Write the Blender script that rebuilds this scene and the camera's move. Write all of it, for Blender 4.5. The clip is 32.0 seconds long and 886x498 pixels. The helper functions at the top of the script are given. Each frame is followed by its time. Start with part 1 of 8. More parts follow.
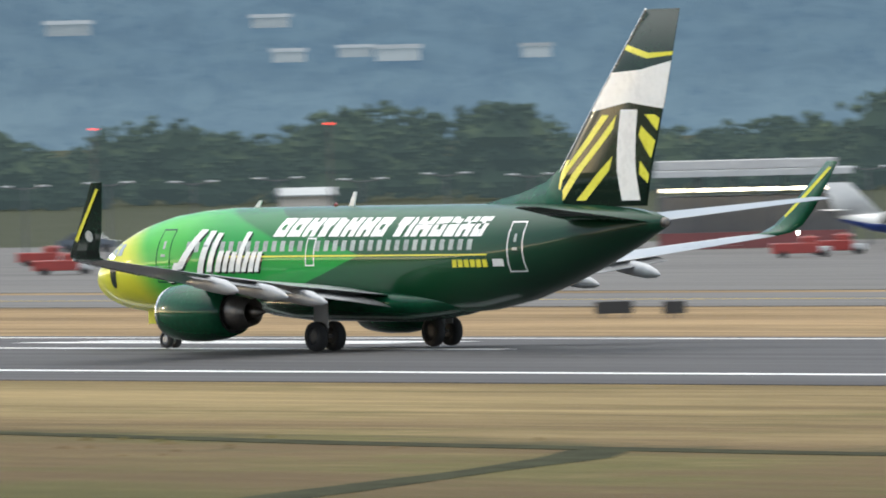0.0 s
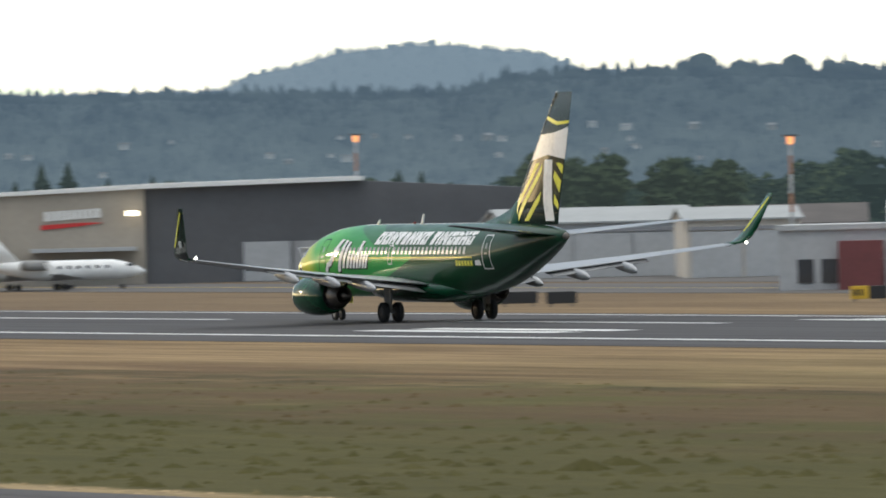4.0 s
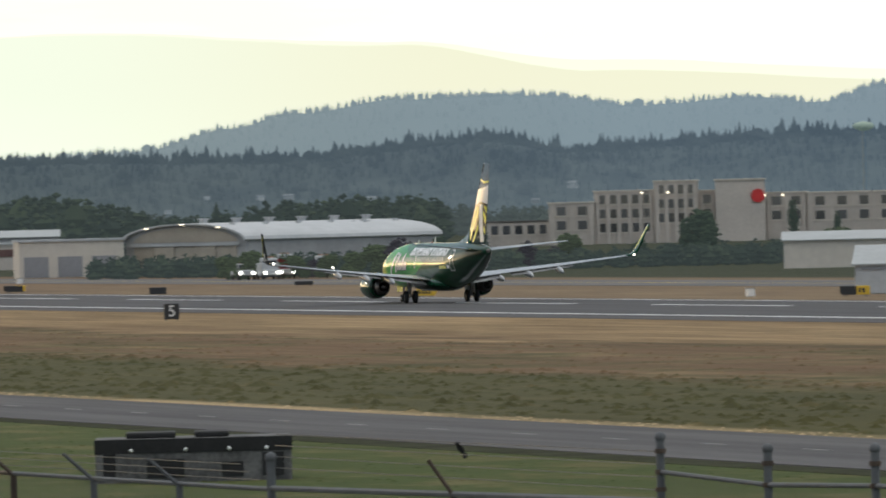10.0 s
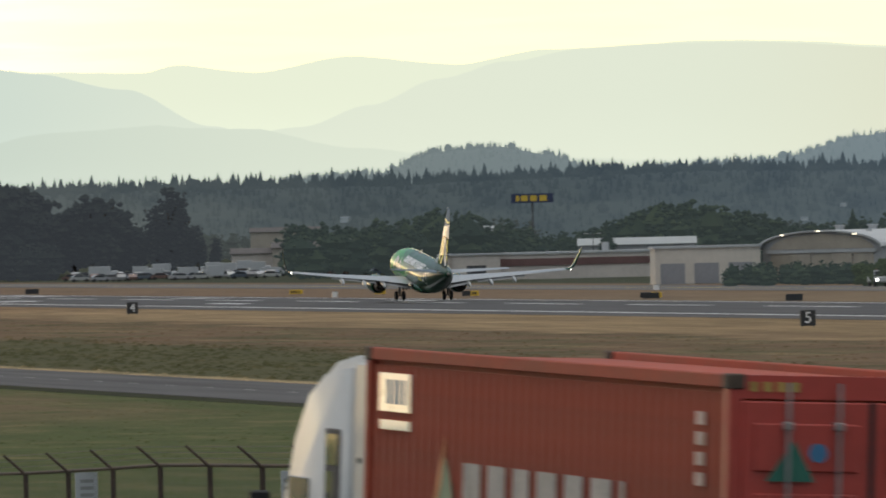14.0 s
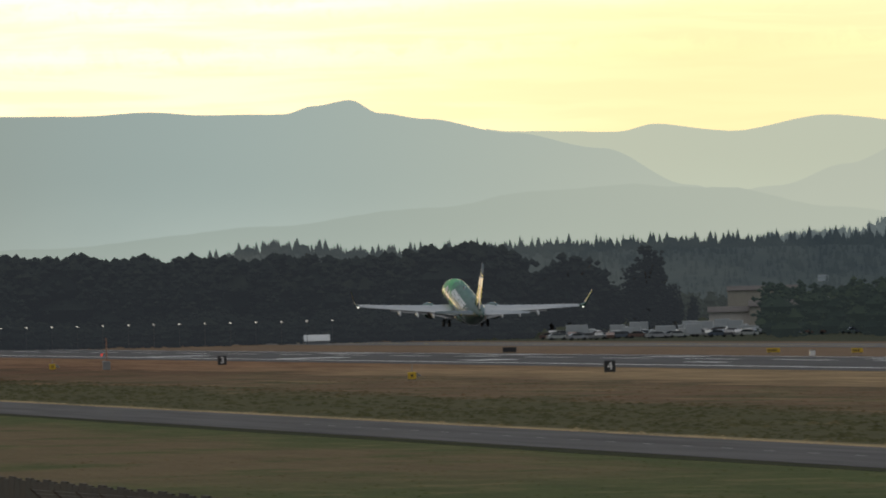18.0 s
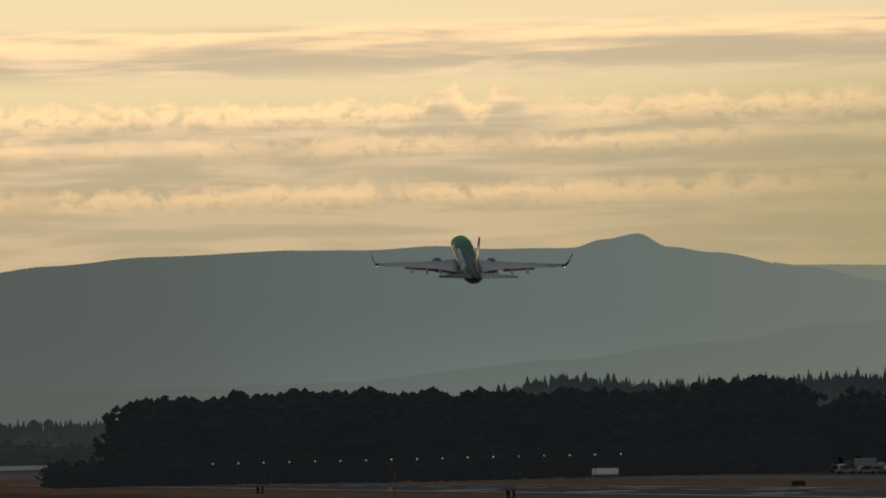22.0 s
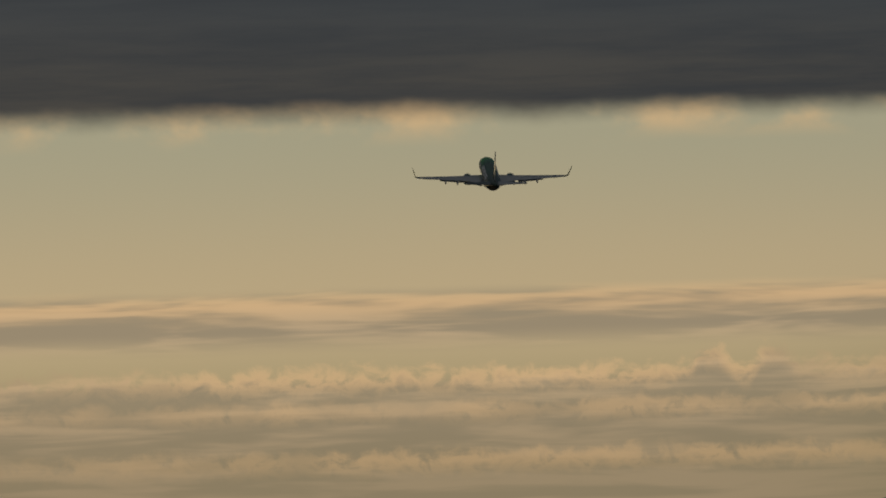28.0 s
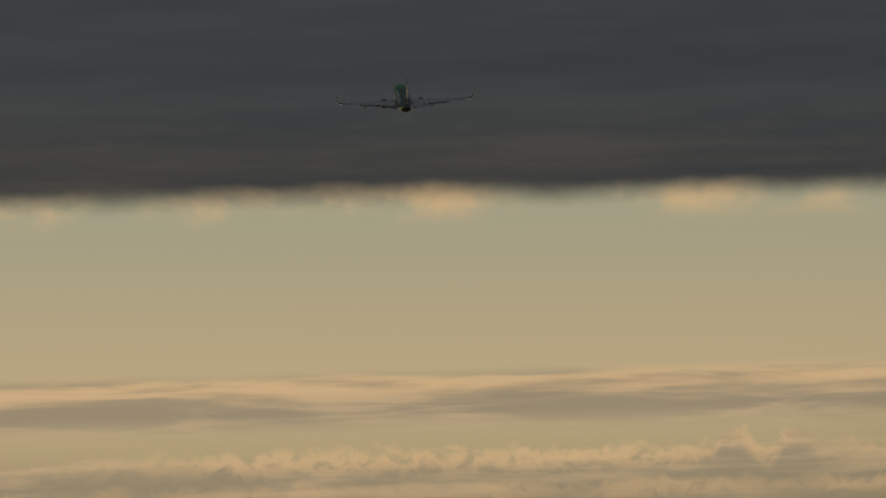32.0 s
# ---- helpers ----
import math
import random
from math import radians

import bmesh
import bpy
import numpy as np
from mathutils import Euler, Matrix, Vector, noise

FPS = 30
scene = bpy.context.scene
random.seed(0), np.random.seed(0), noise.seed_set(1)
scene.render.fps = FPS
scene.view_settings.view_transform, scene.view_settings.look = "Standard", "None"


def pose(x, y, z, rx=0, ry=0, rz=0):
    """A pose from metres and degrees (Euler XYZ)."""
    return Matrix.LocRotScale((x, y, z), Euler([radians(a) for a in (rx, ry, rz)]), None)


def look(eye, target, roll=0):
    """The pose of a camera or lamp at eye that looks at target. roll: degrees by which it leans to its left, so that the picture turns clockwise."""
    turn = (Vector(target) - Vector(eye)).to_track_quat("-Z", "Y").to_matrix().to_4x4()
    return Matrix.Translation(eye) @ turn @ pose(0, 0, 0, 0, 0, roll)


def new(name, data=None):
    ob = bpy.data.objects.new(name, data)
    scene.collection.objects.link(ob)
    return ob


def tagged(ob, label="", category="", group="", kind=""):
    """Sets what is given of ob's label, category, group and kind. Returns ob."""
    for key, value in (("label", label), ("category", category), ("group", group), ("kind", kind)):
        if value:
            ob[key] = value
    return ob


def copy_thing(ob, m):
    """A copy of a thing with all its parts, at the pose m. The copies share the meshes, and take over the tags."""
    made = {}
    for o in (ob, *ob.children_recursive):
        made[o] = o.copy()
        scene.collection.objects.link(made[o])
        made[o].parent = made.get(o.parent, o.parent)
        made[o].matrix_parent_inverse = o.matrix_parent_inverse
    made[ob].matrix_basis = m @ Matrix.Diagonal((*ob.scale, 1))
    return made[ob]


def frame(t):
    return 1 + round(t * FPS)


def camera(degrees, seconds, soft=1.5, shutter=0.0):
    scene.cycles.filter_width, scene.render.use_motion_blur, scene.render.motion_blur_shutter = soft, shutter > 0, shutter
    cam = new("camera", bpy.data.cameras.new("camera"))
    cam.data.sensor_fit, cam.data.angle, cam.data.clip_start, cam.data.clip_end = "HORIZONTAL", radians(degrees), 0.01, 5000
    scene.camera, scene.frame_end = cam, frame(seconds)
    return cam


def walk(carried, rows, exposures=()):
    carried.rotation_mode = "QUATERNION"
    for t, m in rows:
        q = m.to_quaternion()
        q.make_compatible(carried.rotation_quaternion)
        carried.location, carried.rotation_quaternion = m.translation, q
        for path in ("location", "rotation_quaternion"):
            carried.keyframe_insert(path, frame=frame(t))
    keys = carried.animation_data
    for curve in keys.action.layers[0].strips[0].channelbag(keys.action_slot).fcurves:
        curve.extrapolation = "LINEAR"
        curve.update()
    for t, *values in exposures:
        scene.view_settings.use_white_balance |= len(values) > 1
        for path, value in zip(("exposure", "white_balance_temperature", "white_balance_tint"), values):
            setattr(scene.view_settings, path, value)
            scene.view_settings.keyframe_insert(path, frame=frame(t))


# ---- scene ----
# The camera stands on a bank beside a road and pans after the departing airliner.
# World: x to the right along the runway, y across it, z up from the runway.
EYE = (0.0, 0.0, 8.62)
LEAN = 1.40  # the tripod leans a little, all through
PATH = [  # seconds, azimuth to the left of +y, pitch (degrees)
    (0, 49.330, -0.750),
    (0.5, 51.585, -0.693),
    (1, 53.751, -0.672),
    (1.5, 55.788, -0.622),
    (2, 57.654, -0.604),
    (2.5, 59.369, -0.569),
    (4.5, 65.129, -0.461),
    (5, 66.282, -0.439),
    (5.5, 67.326, -0.413),
    (6, 68.279, -0.389),
    (6.5, 69.172, -0.369),
    (7, 70.054, -0.351),
    (7.5, 70.915, -0.331),
    (8, 71.725, -0.313),
    (8.5, 72.479, -0.293),
    (9, 73.171, -0.276),
    (9.5, 73.805, -0.260),
    (10, 74.387, -0.241),
    (10.5, 74.938, -0.222),
    (11, 75.454, -0.206),
    (11.5, 75.960, -0.193),
    (12, 76.412, -0.180),
    (12.5, 76.813, -0.166),
    (13, 77.200, -0.149),
    (13.5, 77.589, -0.135),
    (14, 78.004, -0.116),
    (14.5, 78.428, -0.087),
    (15, 78.840, -0.037),
    (15.5, 79.215, 0.031),
    (17.5, 80.464, 0.220),
    (18, 80.710, 0.282),
    (18.5, 80.954, 0.377),
    (19, 81.199, 0.471),
    (19.5, 81.416, 0.571),
    (20, 81.625, 0.694),
    (20.5, 81.815, 0.827),
    (21, 82.000, 0.911),
    (21.5, 82.170, 0.993),
    (22, 82.332, 1.081),
    (22.5, 82.488, 1.171),
    (23, 82.633, 1.276),
    (23.5, 82.755, 1.419),
    (24, 82.870, 1.573),
    (24.5, 82.986, 1.729),
    (25, 83.111, 1.890),
    (25.5, 83.218, 2.025),
    (27.5, 83.715, 2.481),
    (28, 83.816, 2.599),
    (28.5, 83.880, 2.715),
    (29, 83.929, 2.829),
    (29.5, 83.969, 2.899),
    (30, 83.978, 2.983),
    (30.5, 83.968, 3.028),
    (31, 83.952, 3.063),
    (31.5, 83.945, 3.065),
    (32, 83.934, 3.066),
]
EXPOSURES = [(0, 0.4), (1, 0.22), (2, 0.0), (5, -0.35), (9, -0.5), (12, -0.62), (13, -0.7), (14.4, -0.88), (15.5, -0.98), (17.5, -1.35), (19, -1.85), (20, -2.3),
             (21, -2.65), (22, -2.95), (23, -3.1), (24, -3.4), (25, -3.75), (28, -3.95), (32, -3.95)]
cam = camera(5.037, 32.0, soft=1.8, shutter=0.4)
walk(cam, [(t, pose(*EYE, 90 + b, 0, a) @ pose(0, 0, 0, 0, 0, -LEAN)) for t, a, b in PATH], EXPOSURES)

# ---- world, sun ----
def spot(phi, d, z=0.0, turn=0.0):
    """A pose d metres out at azimuth phi, whose y axis points away from the eye."""
    a = radians(phi)
    return pose(-d * math.sin(a), d * math.cos(a), z, 0, 0, phi + turn)


class Nodes:
    """A small shorthand to write node trees as expressions."""

    def __init__(self, tree):
        self.tree = tree
        tree.nodes.clear()

    def add(self, kind, **settings):
        n = self.tree.nodes.new(kind)
        for key, value in settings.items():
            setattr(n, key, value)
        return n

    def put(self, value, socket):
        if value is None:
            return
        if isinstance(value, bpy.types.NodeSocket):
            self.tree.links.new(value, socket)
        else:
            if socket.type == "RGBA" and len(value) == 3:
                value = (*value, 1)
            socket.default_value = value

    def m(self, op, a, b=None, c=None, clamp=False):
        n = self.add("ShaderNodeMath", operation=op, use_clamp=clamp)
        for k, v in enumerate((a, b, c)):
            self.put(v, n.inputs[k])
        return n.outputs[0]

    def mix(self, f, a, b, blend="MIX"):
        n = self.add("ShaderNodeMix", data_type="RGBA", blend_type=blend)
        self.put(f, n.inputs[0]), self.put(a, n.inputs[6]), self.put(b, n.inputs[7])
        return n.outputs[2]

    def step(self, v, lo, hi, a=0.0, b=1.0):
        n = self.add("ShaderNodeMapRange", interpolation_type="SMOOTHSTEP")
        for k, s in enumerate((v, lo, hi, a, b)):
            self.put(s, n.inputs[k])
        return n.outputs[0]

    def line(self, v, lo, hi, a=0.0, b=1.0):
        n = self.add("ShaderNodeMapRange")
        for k, s in enumerate((v, lo, hi, a, b)):
            self.put(s, n.inputs[k])
        return n.outputs[0]

    def xyz(self, x, y, z=0.0):
        n = self.add("ShaderNodeCombineXYZ")
        for k, v in enumerate((x, y, z)):
            self.put(v, n.inputs[k])
        return n.outputs[0]

    def noise(self, vec, scale, detail=3.0, rough=0.55, distort=0.0):
        n = self.add("ShaderNodeTexNoise")
        self.put(vec, n.inputs["Vector"])
        n.inputs["Scale"].default_value, n.inputs["Detail"].default_value = scale, detail
        n.inputs["Roughness"].default_value, n.inputs["Distortion"].default_value = rough, distort
        return n.outputs[0]

    def split(self, vec):
        n = self.add("ShaderNodeSeparateXYZ")
        self.put(vec, n.inputs[0])
        return n.outputs

    def ramp(self, v, stops):
        n = self.add("ShaderNodeValToRGB")
        r = n.color_ramp
        while len(r.elements) < len(stops):
            r.elements.new(0.5)
        for e, (pos, col) in zip(r.elements, stops):
            e.position, e.color = pos, (*col, 1)
        self.put(v, n.inputs[0])
        return n.outputs[0]


def make_world():
    world = bpy.data.worlds.new("evening_sky")
    scene.world = world
    world.use_nodes = True
    N = Nodes(world.node_tree)
    way = N.add("ShaderNodeTexCoord").outputs["Generated"]
    x, y, z = N.split(way)
    # elevation and azimuth in degrees; azimuth runs to the left of +y
    el = N.m("MULTIPLY", N.m("ARCSINE", z), 57.2958)
    az = N.m("MULTIPLY", N.m("ARCTAN2", N.m("MULTIPLY", x, -1.0), y), 57.2958)
    # glow of the low sun behind the gap, strongest towards azimuth 95
    off = N.m("ABSOLUTE", N.m("SUBTRACT", az, 97.0))
    glow = N.m("MULTIPLY", N.step(off, 75.0, 10.0), N.step(az, 124.0, 107.0))
    # open strip under the cloud deck
    low = N.mix(N.step(el, 2.2, 3.4), (7.1, 5.5, 3.2), (5.3, 5.0, 3.4))
    low = N.mix(N.step(el, 1.15, 2.3), (3.1, 2.75, 1.15), low)
    pale = N.mix(N.step(az, 63.0, 72.0), (2.1, 2.15, 2.1), (2.2, 2.15, 1.3))
    strip = N.mix(N.step(az, 66.0, 82.0), pale, low)
    strip = N.mix(glow, (1.3, 1.4, 1.55), strip)
    # added brighter patch under the sun, out of view, to gild the fin
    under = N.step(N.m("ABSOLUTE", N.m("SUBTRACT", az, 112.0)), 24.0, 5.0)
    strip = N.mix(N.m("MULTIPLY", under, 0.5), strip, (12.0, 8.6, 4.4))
    # stratus sheets and small cumulus, each with a bright rim on a duller body
    u = N.xyz(N.m("MULTIPLY", az, 1.0), N.m("MULTIPLY", el, 1.0), 0.0)
    wide = N.noise(N.xyz(N.m("MULTIPLY", az, 0.8), N.m("MULTIPLY", el, 9.0)), 1.0, 3.5, 0.55, 0.3)
    puff = N.noise(N.xyz(N.m("MULTIPLY", az, 7.0), N.m("MULTIPLY", el, 9.0)), 1.0, 5.0, 0.6, 0.4)
    slow = N.noise(N.xyz(N.m("MULTIPLY", az, 1.3), 3.7), 1.0, 2.0)
    body = N.mix(N.step(el, 1.25, 2.1), N.mix(N.step(wide, 0.40, 0.62), (3.6, 2.9, 1.80), (4.5, 3.45, 2.12)), N.mix(N.step(wide, 0.46, 0.66), (4.2, 3.4, 2.32), (6.8, 5.0, 3.1)))
    rim = N.mix(N.step(el, 1.2, 1.9), (7.4, 4.85, 2.45), (11.0, 7.0, 3.5))
    veil = N.m("MULTIPLY", N.step(el, 0.0, 0.7), N.step(az, 70.0, 80.0))
    for top, amp, wave, deep, keep in ((2.36, 0.04, slow, 0.22, 0.75), (1.91, 0.26, puff, 0.16, 0.85),
                                       (1.72, 0.18, puff, 0.14, 0.65), (1.44, 0.20, puff, 0.15, 0.85)):
        edge = N.m("ADD", top, N.m("MULTIPLY", N.m("SUBTRACT", wave, 0.5), amp))
        if top == 1.91:
            for heap in (81.95, 82.31):
                edge = N.m("ADD", edge, N.m("MULTIPLY", N.step(N.m("ABSOLUTE", N.m("SUBTRACT", az, heap)), 0.16, 0.03), 0.10))
        inside = N.step(N.m("SUBTRACT", edge, el), -0.045, 0.07)
        if top > 2:
            # the uppermost sheet is thin, with clear sky below it
            inside = N.m("MULTIPLY", inside, N.step(N.m("SUBTRACT", edge, el), 0.36, 0.2))
        lit = N.m("MULTIPLY", N.step(N.m("SUBTRACT", edge, el), deep, 0.0), N.step(wide, 0.36, 0.58) if top > 2 else N.step(puff, 0.26, 0.52))
        if top < 2.0:
            drift = N.noise(N.xyz(N.m("MULTIPLY", az, 0.9), top * 5.0), 1.0, 2.0)
            lit = N.m("MULTIPLY", lit, N.step(drift, 0.38, 0.56, 0.35, 1.0))
        col = N.mix(N.m("MULTIPLY", lit, keep), body, rim)
        strip = N.mix(N.m("MULTIPLY", inside, N.m("MULTIPLY", veil, 0.9)), strip, col)
    # paler towards the right, where the air is clear of cloud
    right = N.mix(N.step(az, 72.0, 77.5), (1.75, 1.72, 1.40), (2.75, 2.35, 1.22))
    strip = N.mix(N.m("MULTIPLY", N.m("MULTIPLY", N.step(az, 82.5, 79.0), 0.85), N.step(el, 2.6, 1.3)), strip, right)
    # dark deck overhead with a ragged lit base
    ragged = N.noise(N.xyz(N.m("MULTIPLY", az, 1.1), N.m("MULTIPLY", el, 1.5)), 1.0, 5.0, 0.55)
    base = N.m("ADD", 3.32, N.m("MULTIPLY", N.m("SUBTRACT", ragged, 0.5), 0.17))
    rimlight = N.m("MULTIPLY", N.step(N.m("SUBTRACT", base, el), 0.16, 0.0), N.step(ragged, 0.44, 0.64))
    strip = N.mix(N.m("MULTIPLY", rimlight, 0.8), strip, (9.5, 6.3, 3.2))
    dim = N.noise(N.xyz(N.m("MULTIPLY", az, 0.5), N.m("MULTIPLY", el, 5.0)), 1.0, 5.0, 0.6)
    deck = N.mix(N.step(dim, 0.3, 0.7), (0.36, 0.45, 0.58), (0.74, 0.73, 0.72))
    deck = N.mix(N.step(el, 3.45, 4.1), deck, N.mix(N.step(dim, 0.3, 0.7), (0.38, 0.50, 0.66), (0.50, 0.62, 0.76)))
    # bright zenith added above the view to light the ground
    deck = N.mix(N.step(el, 18.0, 60.0), deck, (2.15, 2.15, 2.12))
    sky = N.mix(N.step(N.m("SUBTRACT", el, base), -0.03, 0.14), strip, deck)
    clear = N.add("ShaderNodeTexSky", sky_type="NISHITA", sun_disc=False, sun_elevation=radians(9), sun_rotation=radians(250))
    a, b = N.add("ShaderNodeBackground"), N.add("ShaderNodeBackground")
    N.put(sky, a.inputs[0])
    N.put(clear.outputs[0], b.inputs[0])
    a.inputs[1].default_value, b.inputs[1].default_value = 1.0, 0.02
    both = N.add("ShaderNodeAddShader")
    N.put(a.outputs[0], both.inputs[0]), N.put(b.outputs[0], both.inputs[1])
    N.put(both.outputs[0], N.add("ShaderNodeOutputWorld").inputs[0])


make_world()
sun = new("sun", bpy.data.lights.new("sun", "SUN"))
sun.data.energy, sun.data.angle, sun.data.color = 0.3, radians(2.0), (1.0, 0.82, 0.55)
sun_at = Vector((-math.sin(radians(112)) * math.cos(radians(9)), math.cos(radians(112)) * math.cos(radians(9)), math.sin(radians(9))))
sun.matrix_world = look(sun_at * 100, (0, 0, 0))


# ---- mesh and material tools ----
def part(name, bm, material, parent=None, label="", smooth=False, at=None):
    """Links a bmesh as one mesh object, under a thing or a part if one is given."""
    me = bpy.data.meshes.new(name)
    bm.to_mesh(me)
    bm.free()
    return part_of(name, me, material, parent, label, smooth, at)


def part_of(name, me, material, parent=None, label="", smooth=False, at=None):
    if material and not me.materials:
        me.materials.append(material)
    if smooth:
        me.polygons.foreach_set("use_smooth", [True] * len(me.polygons))
    ob = new(name, me)
    if parent:
        ob.parent = parent
    if at:
        ob.matrix_basis = at
    if label:
        ob["label"] = label
    return ob


def raw(name, verts, faces, material, parent=None, label="", smooth=False, at=None):
    me = bpy.data.meshes.new(name)
    me.from_pydata([tuple(v) for v in verts], [], faces)
    me.validate()
    return part_of(name, me, material, parent, label, smooth, at)


def thing(name, at, label, category, group="", kind=""):
    ob = new(name)
    ob.empty_display_size = 0.5
    ob.matrix_basis = at
    return tagged(ob, label, category, group, kind)


def box(bm, x0, x1, y0, y1, z0, z1, bevel=0.0):
    vs = [bm.verts.new((x, y, z)) for x in (x0, x1) for y in (y0, y1) for z in (z0, z1)]
    fs = [bm.faces.new([vs[i] for i in q]) for q in ((0, 1, 3, 2), (4, 6, 7, 5), (0, 4, 5, 1), (2, 3, 7, 6), (0, 2, 6, 4), (1, 5, 7, 3))]
    if bevel:
        bmesh.ops.bevel(bm, geom=list({e for f in fs for e in f.edges}), offset=bevel, segments=1, affect="EDGES")
    return vs


def boxes(*args, bevel=0.0):
    bm = bmesh.new()
    for a in args:
        box(bm, *a, bevel=bevel)
    return bm


def tube(bm, p, q, r0, r1=None, n=8, cap=True):
    p, q = Vector(p), Vector(q)
    r1 = r0 if r1 is None else r1
    d = (q - p).normalized()
    a = d.orthogonal().normalized()
    b = d.cross(a)
    rings = [[bm.verts.new(o + (a * math.cos(2 * math.pi * k / n) + b * math.sin(2 * math.pi * k / n)) * r) for k in range(n)] for o, r in ((p, r0), (q, r1))]
    for k in range(n):
        bm.faces.new((rings[0][k], rings[0][(k + 1) % n], rings[1][(k + 1) % n], rings[1][k]))
    if cap:
        bm.faces.new(rings[0][::-1])
        bm.faces.new(rings[1])


def tubes(*args, n=8):
    bm = bmesh.new()
    for a in args:
        tube(bm, *a, n=n)
    return bm


def loft(bm, rings, caps=True):
    rows = [[bm.verts.new(v) for v in r] for r in rings]
    n = len(rows[0])
    for a, b in zip(rows, rows[1:]):
        for k in range(n):
            bm.faces.new((a[k], a[(k + 1) % n], b[(k + 1) % n], b[k]))
    if caps:
        bm.faces.new(rows[0][::-1])
        bm.faces.new(rows[-1])
    bmesh.ops.recalc_face_normals(bm, faces=bm.faces[:])


def lathe(bm, outline, axis=Matrix(), n=24):
    """Turns an outline of (along, radius) about the x axis."""
    loft(bm, [[axis @ Vector((x, r * math.cos(2 * math.pi * k / n), r * math.sin(2 * math.pi * k / n))) for k in range(n)] for x, r in outline])


def prism(bm, outline, depth, axis="y", at=0.0):
    """A flat outline pushed through: (u, v) points in the x-z plane for axis y, in y-z for axis x."""
    def at3(u, v, w):
        return (u, w, v) if axis == "y" else (w, u, v) if axis == "x" else (u, v, w)
    a = [bm.verts.new(at3(u, v, at)) for u, v in outline]
    b = [bm.verts.new(at3(u, v, at + depth)) for u, v in outline]
    n = len(a)
    bm.faces.new(a)
    bm.faces.new(b[::-1])
    for k in range(n):
        bm.faces.new((a[k], b[k], b[(k + 1) % n], a[(k + 1) % n]))
    bmesh.ops.recalc_face_normals(bm, faces=bm.faces[:])


def lerp(rows, x):
    """Straight-line reading of a short table of (x, value)."""
    if x <= rows[0][0]:
        return rows[0][1]
    for (a, p), (b, q) in zip(rows, rows[1:]):
        if x <= b:
            k = (x - a) / (b - a)
            return p + (q - p) * k
    return rows[-1][1]


def curve(rows, x):
    """Smooth reading of a short table."""
    if x <= rows[0][0]:
        return rows[0][1]
    for (a, p), (b, q) in zip(rows, rows[1:]):
        if x <= b:
            k = (x - a) / (b - a)
            k = k * k * (3 - 2 * k)
            return p + (q - p) * k
    return rows[-1][1]


def surface(name, color, rough=0.6, metal=0.0, spread=0.25, scale=1.0, bump=0.0, coat=0.0, random_by="", fine=8.0, emit=None, power=0.0, spec=None):
    """A painted or natural surface with variation at two scales."""
    mat = bpy.data.materials.new(name)
    mat.use_nodes = True
    N = Nodes(mat.node_tree)
    b = N.add("ShaderNodeBsdfPrincipled")
    p = N.add("ShaderNodeTexCoord").outputs["Object"]
    v = N.m("ADD", N.m("MULTIPLY", N.noise(p, scale, 4.0), 0.65), N.m("MULTIPLY", N.noise(p, scale * fine, 3.0), 0.35))
    if random_by == "object":
        v = N.m("ADD", N.m("MULTIPLY", v, 0.5), N.m("MULTIPLY", N.add("ShaderNodeObjectInfo").outputs["Random"], 0.5))
    elif random_by == "island":
        v = N.m("ADD", N.m("MULTIPLY", v, 0.5), N.m("MULTIPLY", N.add("ShaderNodeNewGeometry").outputs["Random Per Island"], 0.5))
    lo = tuple(c * (1 - spread) for c in color)
    hi = tuple(min(1, c * (1 + spread)) for c in color)
    N.put(N.mix(N.step(v, 0.3, 0.7), lo, hi), b.inputs["Base Color"])
    N.put(N.line(v, 0.3, 0.7, max(0.02, rough - 0.08), min(1, rough + 0.08)), b.inputs["Roughness"])
    b.inputs["Metallic"].default_value = metal
    b.inputs["Coat Weight"].default_value = coat
    b.inputs["Coat Roughness"].default_value = 0.05
    if coat > 0.4:
        b.inputs["Specular IOR Level"].default_value = 0.25
    if spec is not None:
        b.inputs["Specular IOR Level"].default_value = spec
    if bump:
        bp = N.add("ShaderNodeBump")
        bp.inputs["Strength"].default_value, bp.inputs["Distance"].default_value = bump, 0.02
        N.put(N.noise(p, scale * fine * 2, 4.0), bp.inputs["Height"])
        N.put(bp.outputs[0], b.inputs["Normal"])
    if emit:
        b.inputs["Emission Color"].default_value = (*emit, 1)
        b.inputs["Emission Strength"].default_value = power
    N.put(b.outputs[0], N.add("ShaderNodeOutputMaterial").inputs[0])
    return mat


def glass(name, tint, rough=0.08):
    return surface(name, tint, rough, 0.0, 0.15, 0.5, coat=1.0)


# ---- the airfield: ground, pavements ----
RUNWAY = 243.0  # the runway's centreline, across from the eye


